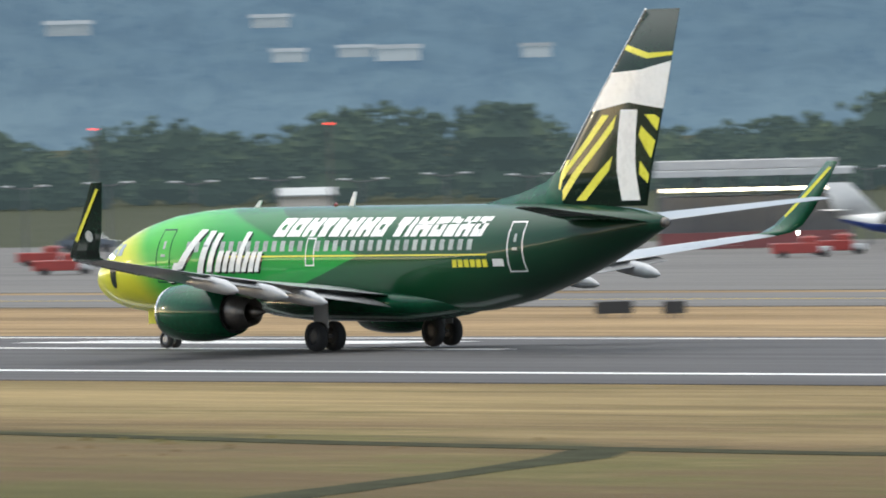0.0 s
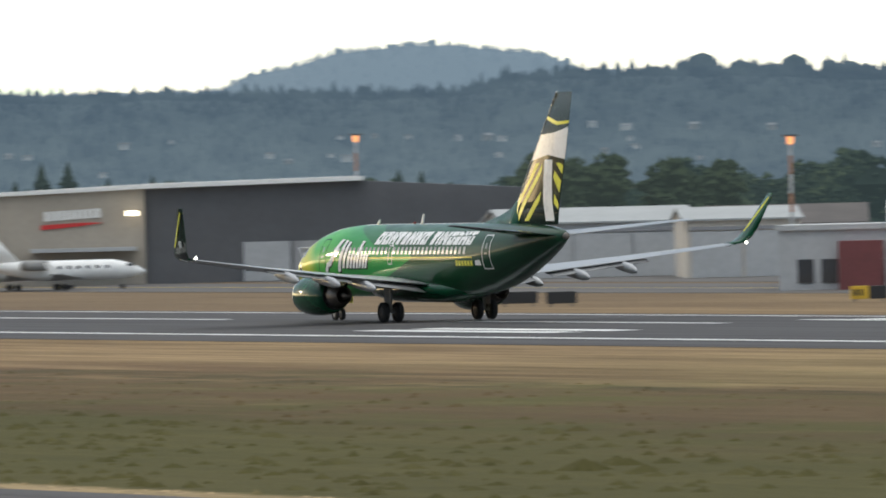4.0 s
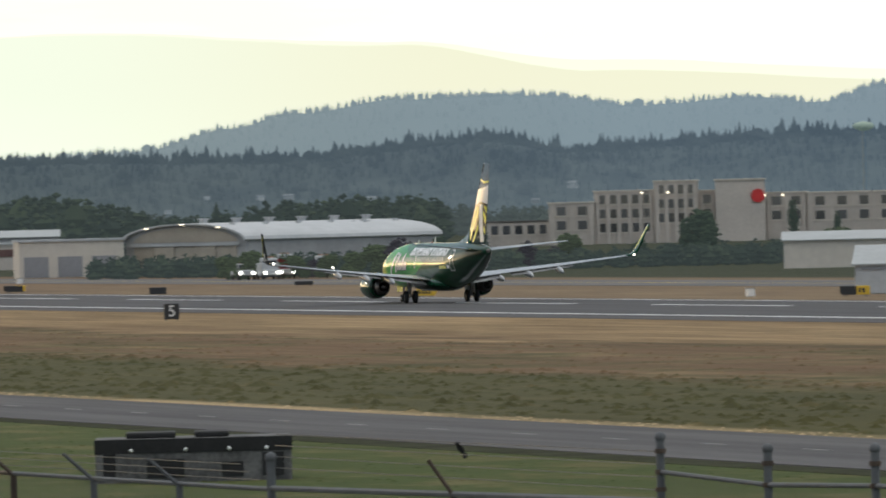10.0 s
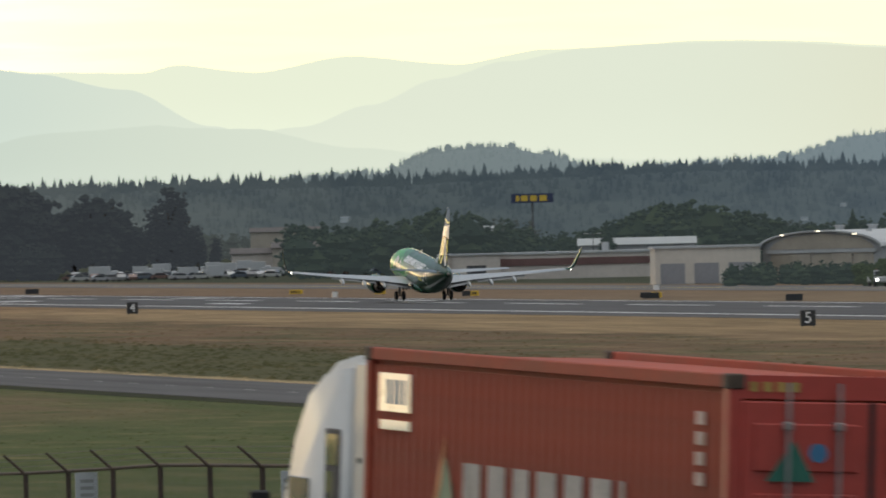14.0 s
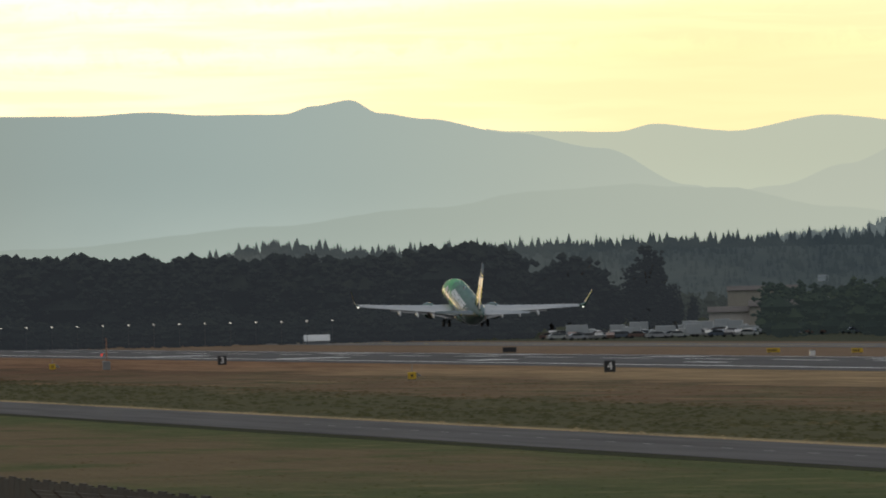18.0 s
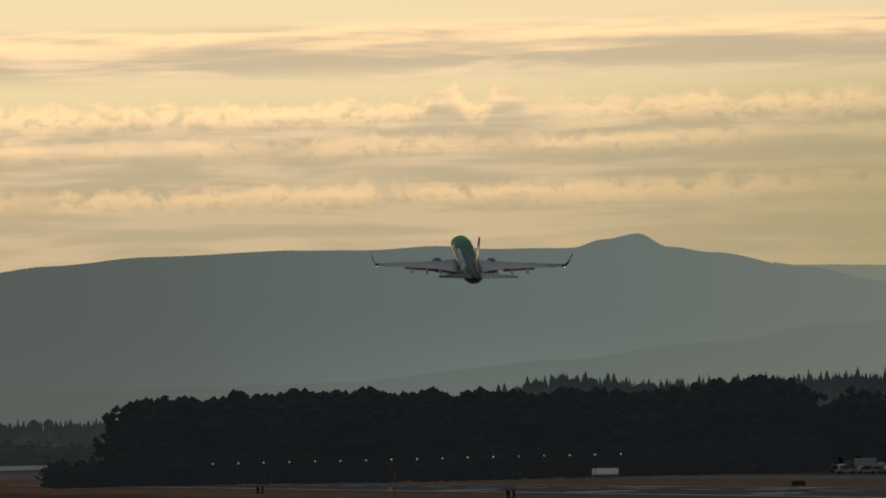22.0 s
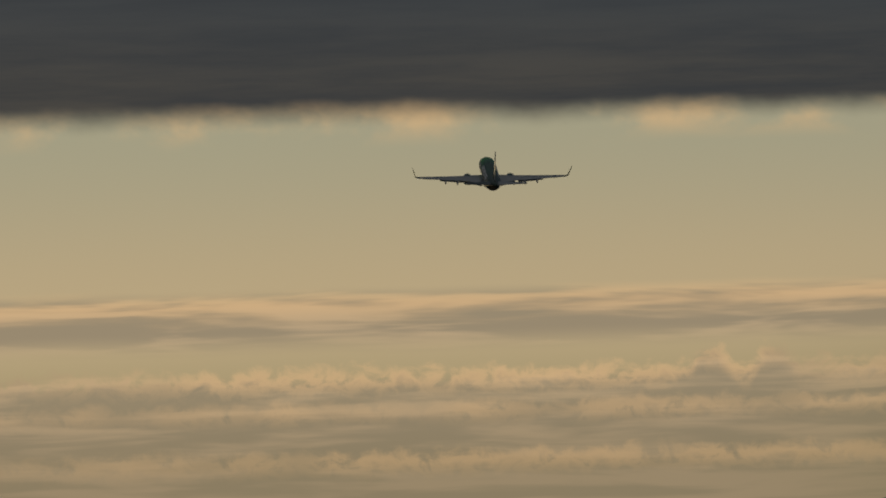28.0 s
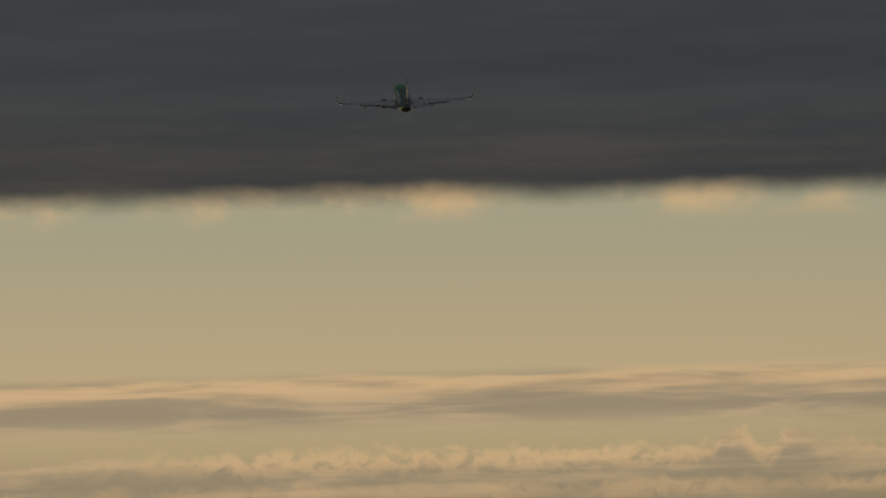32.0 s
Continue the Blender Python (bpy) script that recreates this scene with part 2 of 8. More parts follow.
def grass_material():
    """Airfield turf: dry straw by the runway, a brown belt, tall green by the perimeter road."""
    mat = bpy.data.materials.new("turf")
    mat.use_nodes = True
    N = Nodes(mat.node_tree)
    b = N.add("ShaderNodeBsdfPrincipled")
    p = N.add("ShaderNodeTexCoord").outputs["Object"]
    x, y, z = N.split(p)
    at = lambda kx, ky: N.xyz(N.m("MULTIPLY", x, kx), N.m("MULTIPLY", y, ky))
    long = N.noise(at(0.014, 0.10), 1.0, 5.0, 0.6, 0.4)
    patch = N.noise(at(0.045, 0.085), 1.0, 5.0, 0.65)
    spots = N.noise(at(0.13, 0.22), 1.0, 4.0, 0.7)
    fine = N.noise(at(0.5, 3.0), 1.0, 4.0, 0.75)
    streak = N.noise(at(0.03, 0.42), 1.0, 4.0, 0.7)
    # share of straw against green by distance from the runway
    y2 = N.m("ADD", y, N.m("MULTIPLY", N.m("SUBTRACT", long, 0.5), 30.0))
    dry = N.ramp(N.line(y2, 40.0, 320.0), [(0.0, (0.26,) * 3), (0.19, (0.24,) * 3), (0.25, (0.20,) * 3), (0.355, (0.24,) * 3), (0.39, (0.52,) * 3), (0.465, (0.56,) * 3), (0.50, (0.86,) * 3), (0.60, (0.97,) * 3), (1.0, (0.97,) * 3)])
    d = N.m("ADD", dry, N.m("ADD", N.m("MULTIPLY", N.m("SUBTRACT", patch, 0.5), 0.95), N.m("ADD", N.m("MULTIPLY", N.m("SUBTRACT", long, 0.5), 0.5), N.m("MULTIPLY", N.m("SUBTRACT", spots, 0.5), 0.9))))
    # the first thousand feet are greener
    d = N.m("SUBTRACT", d, N.m("MULTIPLY", N.step(x, -430.0, -300.0), 0.12))
    green = N.mix(N.m("ADD", N.m("MULTIPLY", patch, 0.5), N.m("MULTIPLY", streak, 0.5)), (0.042, 0.046, 0.019), (0.096, 0.085, 0.040))
    straw = N.mix(N.step(N.m("ADD", N.m("MULTIPLY", long, 0.5), N.m("MULTIPLY", streak, 0.5)), 0.36, 0.64), (0.150, 0.100, 0.054), (0.290, 0.205, 0.112))
    near = N.mix(spots, (0.040, 0.058, 0.017), (0.088, 0.098, 0.034))
    green = N.mix(N.step(y, 112.0, 98.0), green, near)
    green = N.mix(N.m("MULTIPLY", N.step(x, -420.0, -300.0), N.step(y, 100.0, 112.0)), green, N.mix(patch, (0.088, 0.080, 0.030), (0.145, 0.118, 0.050)))
    soil = (0.125, 0.078, 0.046)
    col = N.mix(N.step(d, 0.3, 0.85), green, straw)
    belt_in = N.m("MULTIPLY", N.step(y2, 136.0, 150.0), N.step(y2, 190.0, 174.0))
    col = N.mix(N.m("MULTIPLY", N.m("MULTIPLY", N.step(patch, 0.36, 0.58), 0.85), belt_in), col, soil)
    # a ragged darker line where the mown strip ends
    line = N.m("MULTIPLY", N.step(y2, 170.0, 174.0), N.step(y2, 179.0, 176.0))
    col = N.mix(N.m("MULTIPLY", N.m("MULTIPLY", line, N.step(spots, 0.42, 0.58)), 0.7), col, (0.050, 0.050, 0.024))
    east = N.m("MULTIPLY", N.step(x, -420.0, -330.0), N.step(y, 240.0, 215.0))
    col = N.mix(N.m("MULTIPLY", east, 0.85), col, N.mix(1.0, col, (0.80, 0.87, 0.76), "MULTIPLY"))
    verge = N.m("MULTIPLY", N.m("MULTIPLY", N.step(x, -440.0, -340.0), N.step(y, 168.0, 146.0)), N.step(y, 108.0, 114.0))
    col = N.mix(verge, col, N.mix(1.0, col, (0.80, 0.80, 0.82), "MULTIPLY"))
    # browner towards the far end, and drier on the near side there
    west = N.step(x, -1050.0, -1420.0)
    col = N.mix(N.m("MULTIPLY", west, 0.9), col, N.mix(1.0, col, (0.80, 0.62, 0.62), "MULTIPLY"))
    bare = N.m("MULTIPLY", N.m("MULTIPLY", N.step(x, -430.0, -520.0), N.step(y2, 93.0, 85.0)), N.step(patch, 0.34, 0.52))
    col = N.mix(N.m("MULTIPLY", bare, 0.85), col, (0.135, 0.092, 0.052))
    worn = N.m("MULTIPLY", N.m("MULTIPLY", N.step(spots, 0.48, 0.66), N.step(y, 97.5, 95.0)), 0.5)
    col = N.mix(worn, col, (0.135, 0.105, 0.052))
    # the far side of the runway
    over = N.m("MULTIPLY", N.step(y, 262.0, 275.0), N.step(x, -430.0, -640.0))
    col = N.mix(N.m("MULTIPLY", over, 0.65), col, N.mix(patch, (0.115, 0.086, 0.060), (0.175, 0.130, 0.090)))
    away = N.step(y, 343.0, 352.0)
    col = N.mix(away, col, N.mix(patch, (0.030, 0.038, 0.022), (0.055, 0.058, 0.036)))
    wob = N.m("MULTIPLY", N.m("SUBTRACT", N.noise(N.xyz(N.m("MULTIPLY", x, 0.35), 0.0), 1.0, 4.0, 0.7), 0.5), 3.4)
    y3 = N.m("ADD", y, wob)
    col = N.mix(N.m("MULTIPLY", N.m("MULTIPLY", N.step(y3, 109.6, 110.6), N.step(y3, 113.6, 112.0)), N.step(patch, 0.34, 0.6, 0.35, 0.95)), col, (0.33, 0.245, 0.135))
    tips = N.noise(N.xyz(N.m("MULTIPLY", x, 0.07), N.m("MULTIPLY", y, 1.6)), 1.0, 5.0, 0.75)
    col = N.mix(N.m("MULTIPLY", N.step(tips, 0.54, 0.74), 0.32), col, N.mix(patch, (0.040, 0.050, 0.018), (0.07, 0.058, 0.028)))
    col = N.mix(0.30, col, N.mix(streak, (0.0, 0.0, 0.0), (1.0, 1.0, 1.0)), "OVERLAY")
    col = N.mix(0.40, col, N.mix(fine, (0.0, 0.0, 0.0), (1.0, 1.0, 1.0)), "OVERLAY")
    N.put(col, b.inputs["Base Color"])
    b.inputs["Roughness"].default_value = 0.95
    b.inputs["Specular IOR Level"].default_value = 0.1
    bp = N.add("ShaderNodeBump")
    bp.inputs["Strength"].default_value, bp.inputs["Distance"].default_value = 0.6, 0.15
    N.put(fine, bp.inputs["Height"])
    N.put(bp.outputs[0], b.inputs["Normal"])
    N.put(b.outputs[0], N.add("ShaderNodeOutputMaterial").inputs[0])
    return mat


def asphalt_material(name, tone, streak=0.3):
    mat = bpy.data.materials.new(name)
    mat.use_nodes = True
    N = Nodes(mat.node_tree)
    b = N.add("ShaderNodeBsdfPrincipled")
    p = N.add("ShaderNodeTexCoord").outputs["Object"]
    x, y, z = N.split(p)
    long = N.noise(N.xyz(N.m("MULTIPLY", x, 0.02), N.m("MULTIPLY", y, 0.45)), 1.0, 4.0, 0.6)
    grit = N.noise(N.xyz(N.m("MULTIPLY", x, 1.5), N.m("MULTIPLY", y, 3.0)), 1.0, 4.0, 0.7)
    v = N.m("ADD", N.m("MULTIPLY", long, 0.7), N.m("MULTIPLY", grit, 0.3))
    lo, hi = tuple(c * (1 - streak) for c in tone), tuple(c * (1 + streak) for c in tone)
    N.put(N.mix(N.step(v, 0.35, 0.65), lo, hi), b.inputs["Base Color"])
    b.inputs["Roughness"].default_value = 0.85
    b.inputs["Specular IOR Level"].default_value = 0.25
    bp = N.add("ShaderNodeBump")
    bp.inputs["Strength"].default_value, bp.inputs["Distance"].default_value = 0.3, 0.01
    N.put(grit, bp.inputs["Height"])
    N.put(bp.outputs[0], b.inputs["Normal"])
    N.put(b.outputs[0], N.add("ShaderNodeOutputMaterial").inputs[0])
    return mat


TURF = grass_material()
RUNWAY_ASPHALT = asphalt_material("runway_asphalt", (0.060, 0.058, 0.060))
ROAD_ASPHALT = asphalt_material("old_asphalt", (0.068, 0.064, 0.064), 0.35)
CONCRETE = asphalt_material("apron_concrete", (0.108, 0.103, 0.098), 0.25)
PAINT = surface("line_paint", (0.72, 0.72, 0.70), 0.6, 0, 0.18, 0.3)
OLD_PAINT = surface("worn_line_paint", (0.22, 0.22, 0.21), 0.7, 0, 0.3, 0.8)
PAINT_YELLOW = surface("yellow_paint", (0.62, 0.42, 0.05), 0.6, 0, 0.15, 0.3)


def build_ground():
    # bank under the eye, road on a levee, flat airfield out to the horizon
    profile = [(-600, 7.0), (2.0, 7.0), (11.5, 3.2), (14.5, 2.6), (29.0, 2.6), (33.0, 2.5), (45.0, 0.0), (243.0, 0.0), (272.0, -0.45), (4970, -0.45)]
    xs = [-4960, -2600, -1700, -1100, -700, -400, -200, -80, 0, 80, 300, 900, 4960]
    verts = [(x, y, z) for x in xs for y, z in profile]
    n = len(profile)
    faces = [(i * n + j, (i + 1) * n + j, (i + 1) * n + j + 1, i * n + j + 1) for i in range(len(xs) - 1) for j in range(n - 1)]
    tagged(raw("ground", verts, faces, TURF), "dry mown airfield grass reaching to the horizon", "ground", kind="structure")


def slab(name, x0, x1, y0, y1, top, mat, label, thick=0.3, step=0.0):
    """A pavement whose edges are sunk into the turf."""
    ob = part(name, boxes((x0, x1, y0, y1, top - thick, top)), mat)
    return tagged(ob, label, "pavement", kind="structure")


build_ground()
def runway_slab():
    bm = bmesh.new()
    prism(bm, [(RUNWAY - 30.5, -0.3), (RUNWAY + 27, -0.8), (RUNWAY + 27, crown(RUNWAY + 27)), (RUNWAY, crown(RUNWAY)), (RUNWAY - 30.5, crown(RUNWAY - 30.5))], 3350, "x", -2450)
    return tagged(part("runway", bm, RUNWAY_ASPHALT), "dark grooved asphalt runway with white edge lines", "pavement", kind="structure")


def crown(y):
    """Height of the runway's surface, which falls off on the far side."""
    return 0.03 if y <= RUNWAY else 0.03 - 0.0158 * (y - RUNWAY)


runway = runway_slab()
service_road = slab("service_road", -2200, 600, 98.0, 110.5, 0.04, ROAD_ASPHALT, "grey asphalt perimeter road across the grass")
taxiway = slab("taxiway", -2450, 900, 313, 336, -0.41, CONCRETE, "pale taxiway beyond the runway")
apron = slab("apron", -1000, 600, 341, 470, -0.42, CONCRETE, "pale concrete parking apron before the hangars")


def road_z(x):
    """The levee road climbs between two level stretches."""
    return 3.40 + 0.0129 * min(35, max(-42, -90 - x))


def banked_road():
    verts = []
    xs = [-900, -125, -106, -86, -67, -48, 300]
    for x in xs:
        for y, lift in ((15.0, 0.25), (23.2, -0.125), (23.2, -1.3), (15.0, -1.3)):
            verts.append((x, y, (road_z(x) if lift > -1 else 3.4) + lift))
    n = len(xs)
    faces = [(4 * i + j, 4 * i + (j + 1) % 4, 4 * i + 4 + (j + 1) % 4, 4 * i + 4 + j) for i in range(n - 1) for j in range(4)]
    return tagged(raw("road", verts, faces, ROAD_ASPHALT), "two-lane banked asphalt road on the levee", "road", kind="structure")


levee_road = banked_road()


def painted(name, x0, x1, y0, y1, z, mat, parent, label=""):
    bm = bmesh.new()
    a, b = (crown(y0), crown(y1)) if parent is runway else (z, z)
    prism(bm, [(y0, a - 0.02), (y1, b - 0.02), (y1, b + 0.012), (y0, a + 0.012)], x1 - x0, "x", x0)
    return part(name, bm, mat, parent, label)


def runway_marks():
    z = 0.031
    for y in (RUNWAY - 22.3, RUNWAY + 22.3):
        for k in range(11):
            painted("edge_line", -2440 + k * 300, -2440 + k * 300 + 299.6, y - 0.45, y + 0.45, z, PAINT, runway, "white runway edge line")
    for k in range(40):
        x = -2390 + k * 61.0
        painted("centre_dash", x, x + 36.6, RUNWAY - 0.45, RUNWAY + 0.45, z, PAINT, runway)
    # touchdown bars in pairs on both sides of the centreline
    for x0, bars in ((-322, 2), (-474, 2), (-626, 1)):
        for side in (-1, 1):
            for k in range(bars):
                y = RUNWAY + side * (11.5 + k * 3.3)
                painted("touchdown_bar", x0, x0 + 22.9, y - 0.9, y + 0.9, z, PAINT, runway)
    for x0, bars in ((-1380, 2), (-1532, 3), (-1228, 1), (-1684, 3)):
        for side in (-1, 1):
            for k in range(bars):
                y = RUNWAY + side * (11.5 + k * 3.3)
                painted("touchdown_bar", x0, x0 + 22.9, y - 0.9, y + 0.9, z, PAINT, runway)
    for k in range(10):
        painted("centre_line", -2400 + k * 320, -2400 + k * 320 + 319, 324.4, 324.6, -0.41, PAINT_YELLOW, taxiway)
    for k in range(70):
        painted("lane_dash", -700 + k * 12.0, -697 + k * 12.0, 104.2, 104.33, 0.04, OLD_PAINT, service_road)



def strip(name, path, width, z, mat, label):
    """A ribbon along a few points on the ground, with a little depth."""
    verts, n = [], len(path)
    for i, (x, y) in enumerate(path):
        a, b = path[max(0, i - 1)], path[min(n - 1, i + 1)]
        d = math.hypot(b[0] - a[0], b[1] - a[1])
        nx, ny = -(b[1] - a[1]) / d, (b[0] - a[0]) / d
        w = width * (0.5 + 0.12 * math.sin(i * 2.3))
        verts += [(x - nx * w, y - ny * w, z), (x + nx * w, y + ny * w, z), (x + nx * w, y + ny * w, z - 0.1), (x - nx * w, y - ny * w, z - 0.1)]
    faces = [(4 * i + j, 4 * i + (j + 1) % 4, 4 * i + 4 + (j + 1) % 4, 4 * i + 4 + j) for i in range(n - 1) for j in range(4)]
    return tagged(raw(name, verts, faces, mat), label, "ground", kind="structure")


DARK_SOIL = surface("dark_soil", (0.040, 0.042, 0.026), 0.95, 0, 0.35, 0.4, bump=0.5, spec=0.02)
runway_marks()
# flat dark ribbons: the ditches' shadowed hollows are put into the soil colour
strip("drainage_ditch", [(-262, 184.5), (-244, 178.4), (-226, 176.0), (-205, 172.6), (-186, 170.8), (-150, 169.5), (-120, 169)], 1.5, 0.02, DARK_SOIL, "drainage ditch in the grass, its shade as a dark strip")
strip("drainage_ditch", [(-193, 171), (-189, 166.5), (-185, 160), (-179, 150), (-172, 138), (-166, 126)], 1.7, 0.016, DARK_SOIL, "side ditch in the grass, its shade as a dark strip")
strip("gravel_verge", [(-900 + 60 * k, 97.0 + 0.3 * math.sin(k)) for k in range(16)], 2.2, 0.015, DARK_SOIL, "dark gravel verge along the perimeter road")


# ---- hills, mountains, woods ----
def forest_material(name, tones, soft=0.95, air=None, deep=0.0):
    """Leaves in many tones; air: light of the air before them, emitted by azimuth."""
    mat = bpy.data.materials.new(name)
    mat.use_nodes = True
    N = Nodes(mat.node_tree)
    b = N.add("ShaderNodeBsdfPrincipled")
    p = N.add("ShaderNodeTexCoord").outputs["Object"]
    r = N.add("ShaderNodeNewGeometry").outputs["Random Per Island"]
    v = N.m("ADD", N.m("MULTIPLY", r, 0.35), N.m("MULTIPLY", N.noise(p, 0.05, 3.0), 0.65))
    N.put(N.ramp(v, [(0.2, tones[0]), (0.5, tones[1]), (0.8, tones[2])]), b.inputs["Base Color"])
    b.inputs["Roughness"].default_value = soft
    b.inputs["Specular IOR Level"].default_value = 0.05
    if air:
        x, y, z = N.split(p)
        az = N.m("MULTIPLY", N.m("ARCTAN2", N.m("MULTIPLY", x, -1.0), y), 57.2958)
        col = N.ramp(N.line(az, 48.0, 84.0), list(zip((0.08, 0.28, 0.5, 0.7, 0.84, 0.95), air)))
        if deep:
            # emitted haze grows towards the slope's foot and varies by stand of trees
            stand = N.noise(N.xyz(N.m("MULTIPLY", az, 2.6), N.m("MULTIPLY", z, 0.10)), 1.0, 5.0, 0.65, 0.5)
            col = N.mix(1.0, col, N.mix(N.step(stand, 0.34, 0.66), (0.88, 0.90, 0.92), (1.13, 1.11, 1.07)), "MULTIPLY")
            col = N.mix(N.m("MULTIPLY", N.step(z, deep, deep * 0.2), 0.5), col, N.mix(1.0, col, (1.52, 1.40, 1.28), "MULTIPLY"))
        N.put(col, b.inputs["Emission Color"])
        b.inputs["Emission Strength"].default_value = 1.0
    N.put(b.outputs[0], N.add("ShaderNodeOutputMaterial").inputs[0])
    return mat


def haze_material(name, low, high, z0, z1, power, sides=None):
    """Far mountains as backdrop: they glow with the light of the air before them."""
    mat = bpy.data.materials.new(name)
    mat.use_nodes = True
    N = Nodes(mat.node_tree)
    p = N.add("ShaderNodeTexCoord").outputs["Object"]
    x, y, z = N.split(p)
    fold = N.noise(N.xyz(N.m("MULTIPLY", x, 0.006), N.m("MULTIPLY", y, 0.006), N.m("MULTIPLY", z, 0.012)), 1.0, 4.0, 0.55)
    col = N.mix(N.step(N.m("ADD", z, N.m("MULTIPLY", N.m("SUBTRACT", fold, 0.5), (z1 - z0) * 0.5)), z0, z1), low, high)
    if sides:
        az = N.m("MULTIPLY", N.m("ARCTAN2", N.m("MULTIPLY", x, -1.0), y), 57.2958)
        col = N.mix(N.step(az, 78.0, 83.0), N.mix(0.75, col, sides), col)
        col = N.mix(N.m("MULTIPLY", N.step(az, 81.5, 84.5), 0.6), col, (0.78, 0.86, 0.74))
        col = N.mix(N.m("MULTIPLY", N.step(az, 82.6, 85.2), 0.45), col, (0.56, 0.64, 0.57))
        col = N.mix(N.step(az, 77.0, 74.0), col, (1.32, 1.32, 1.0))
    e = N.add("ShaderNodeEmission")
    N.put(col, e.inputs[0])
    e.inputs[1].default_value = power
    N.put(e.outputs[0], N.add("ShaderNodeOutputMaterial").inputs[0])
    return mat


def ridge(name, d, crest, mat, label, lo, hi, depth, rough, seed, step=0.03, rows=6):
    """A hill range: crest is a short table of azimuth against the crest's height in metres."""
    verts, faces = [], []
    n = int((hi - lo) / step) + 1
    for i in range(n):
        phi = lo + (hi - lo) * i / (n - 1)
        h = curve(crest, phi)
        h *= 1 + rough * (noise.noise((phi * 2.1, seed, 0)) + 0.5 * noise.noise((phi * 6.3, seed, 1)) + 0.25 * noise.noise((phi * 17, seed, 2)))
        for j in range(rows + 2):
            k = j / rows
            dd = d - depth * (1 - k) if k <= 1 else d + depth
            w = math.sin(min(1, k) * math.pi / 2) ** 1.3 if k <= 1 else 0
            bump = 1 + 0.12 * min(1, 1.5 * (1 - k)) * noise.noise((phi * 3 + j, j * 0.7, seed + 5)) * (1 if 0 < j < rows else 0)
            a = radians(phi)
            verts.append((-dd * math.sin(a), dd * math.cos(a), h * w * bump - 0.5))
    m = rows + 2
    faces = [(i * m + j, i * m + j + 1, (i + 1) * m + j + 1, (i + 1) * m + j) for i in range(n - 1) for j in range(m - 1)]
    return tagged(raw(name, verts, faces, mat, smooth=True), label, "hill", kind="structure")


def high(d, el):
    return EYE[2] + d * math.tan(radians(el))


def crest_of(d, table, less=0.0):
    return [(phi, high(d, el) - less) for phi, el in table]


def tree_shapes(rng, kind):
    """Outline of one small tree: a ragged cone for firs, stacked lumps for broadleaf."""
    if kind == "fir":
        return [(0.04, 0.05), (0.20, 0.10), (0.13, 0.42), (0.15, 0.46), (0.07, 0.75), (0.0, 1.0)]
    return [(0.10, 0.02), (0.36, 0.28), (0.42, 0.55), (0.30, 0.85), (0.0, 1.0)]


def woods(name, spots, mat, label, seed, sides=6, firs=0.95):
    """Many small trees as one mesh. spots: (x, y, z, height)."""
    rng = random.Random(seed)
    verts, faces = [], []
    for x, y, z, h in spots:
        kind = "fir" if rng.random() < firs else "broad"
        fat = rng.uniform(0.8, 1.25) * (1.0 if kind == "fir" else 1.15)
        a0 = rng.random() * 6.28
        base = len(verts)
        rings = tree_shapes(rng, kind)
        lean = rng.uniform(-0.05, 0.05)
        for r, k in rings[:-1]:
            for s in range(sides):
                a = a0 + s * 6.2832 / sides
                q = r * h * fat * rng.uniform(0.72, 1.2)
                verts.append((x + q * math.cos(a) + lean * k * h, y + q * math.sin(a), z + (k + rng.uniform(-0.03, 0.03)) * h))
        verts.append((x + lean * h, y, z + h))
        top = len(verts) - 1
        m = len(rings) - 1
        for j in range(m - 1):
            for s in range(sides):
                faces.append((base + j * sides + s, base + j * sides + (s + 1) % sides, base + (j + 1) * sides + (s + 1) % sides, base + (j + 1) * sides + s))
        for s in range(sides):
            faces.append((base + (m - 1) * sides + s, base + (m - 1) * sides + (s + 1) % sides, top))
    ob = raw(name, verts, faces, mat)
    return tagged(ob, label, "trees", kind="stuff")


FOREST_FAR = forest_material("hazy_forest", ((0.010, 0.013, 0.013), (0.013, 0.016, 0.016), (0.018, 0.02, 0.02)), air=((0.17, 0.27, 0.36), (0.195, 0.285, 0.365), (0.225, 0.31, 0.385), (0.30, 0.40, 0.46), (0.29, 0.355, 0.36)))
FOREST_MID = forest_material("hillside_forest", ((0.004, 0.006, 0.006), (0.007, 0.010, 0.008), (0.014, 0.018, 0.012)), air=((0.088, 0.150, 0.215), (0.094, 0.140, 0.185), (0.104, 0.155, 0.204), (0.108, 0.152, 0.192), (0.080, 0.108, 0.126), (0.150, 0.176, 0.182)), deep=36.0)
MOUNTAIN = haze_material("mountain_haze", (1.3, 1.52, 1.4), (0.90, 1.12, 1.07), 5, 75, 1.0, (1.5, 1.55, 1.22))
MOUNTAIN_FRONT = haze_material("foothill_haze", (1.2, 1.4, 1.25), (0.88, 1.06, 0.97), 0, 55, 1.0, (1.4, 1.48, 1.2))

D_MTN, D_LOW, D_FAR, D_NEAR = 4900, 4700, 4450, 4050
crest_mtn = crest_of(D_MTN, [(68, 0.5), (71.5, 0.72), (73.5, 0.82), (74.6, 0.95), (76.5, 1.04), (77.4, 1.01), (77.9, 0.94), (78.5, 1.0), (79.05, 0.92), (79.5, 0.97), (79.7, 0.93), (80.3, 0.95), (80.8, 1.03), (81.05, 1.07), (81.22, 1.15), (81.42, 1.12), (81.6, 1.075), (82.0, 1.08), (82.4, 1.105), (82.7, 1.09), (83.2, 1.10), (84.0, 1.08), (84.6, 1.04), (85.0, 1.00), (85.7, 0.95), (88, 0.8), (92, 0.7)])
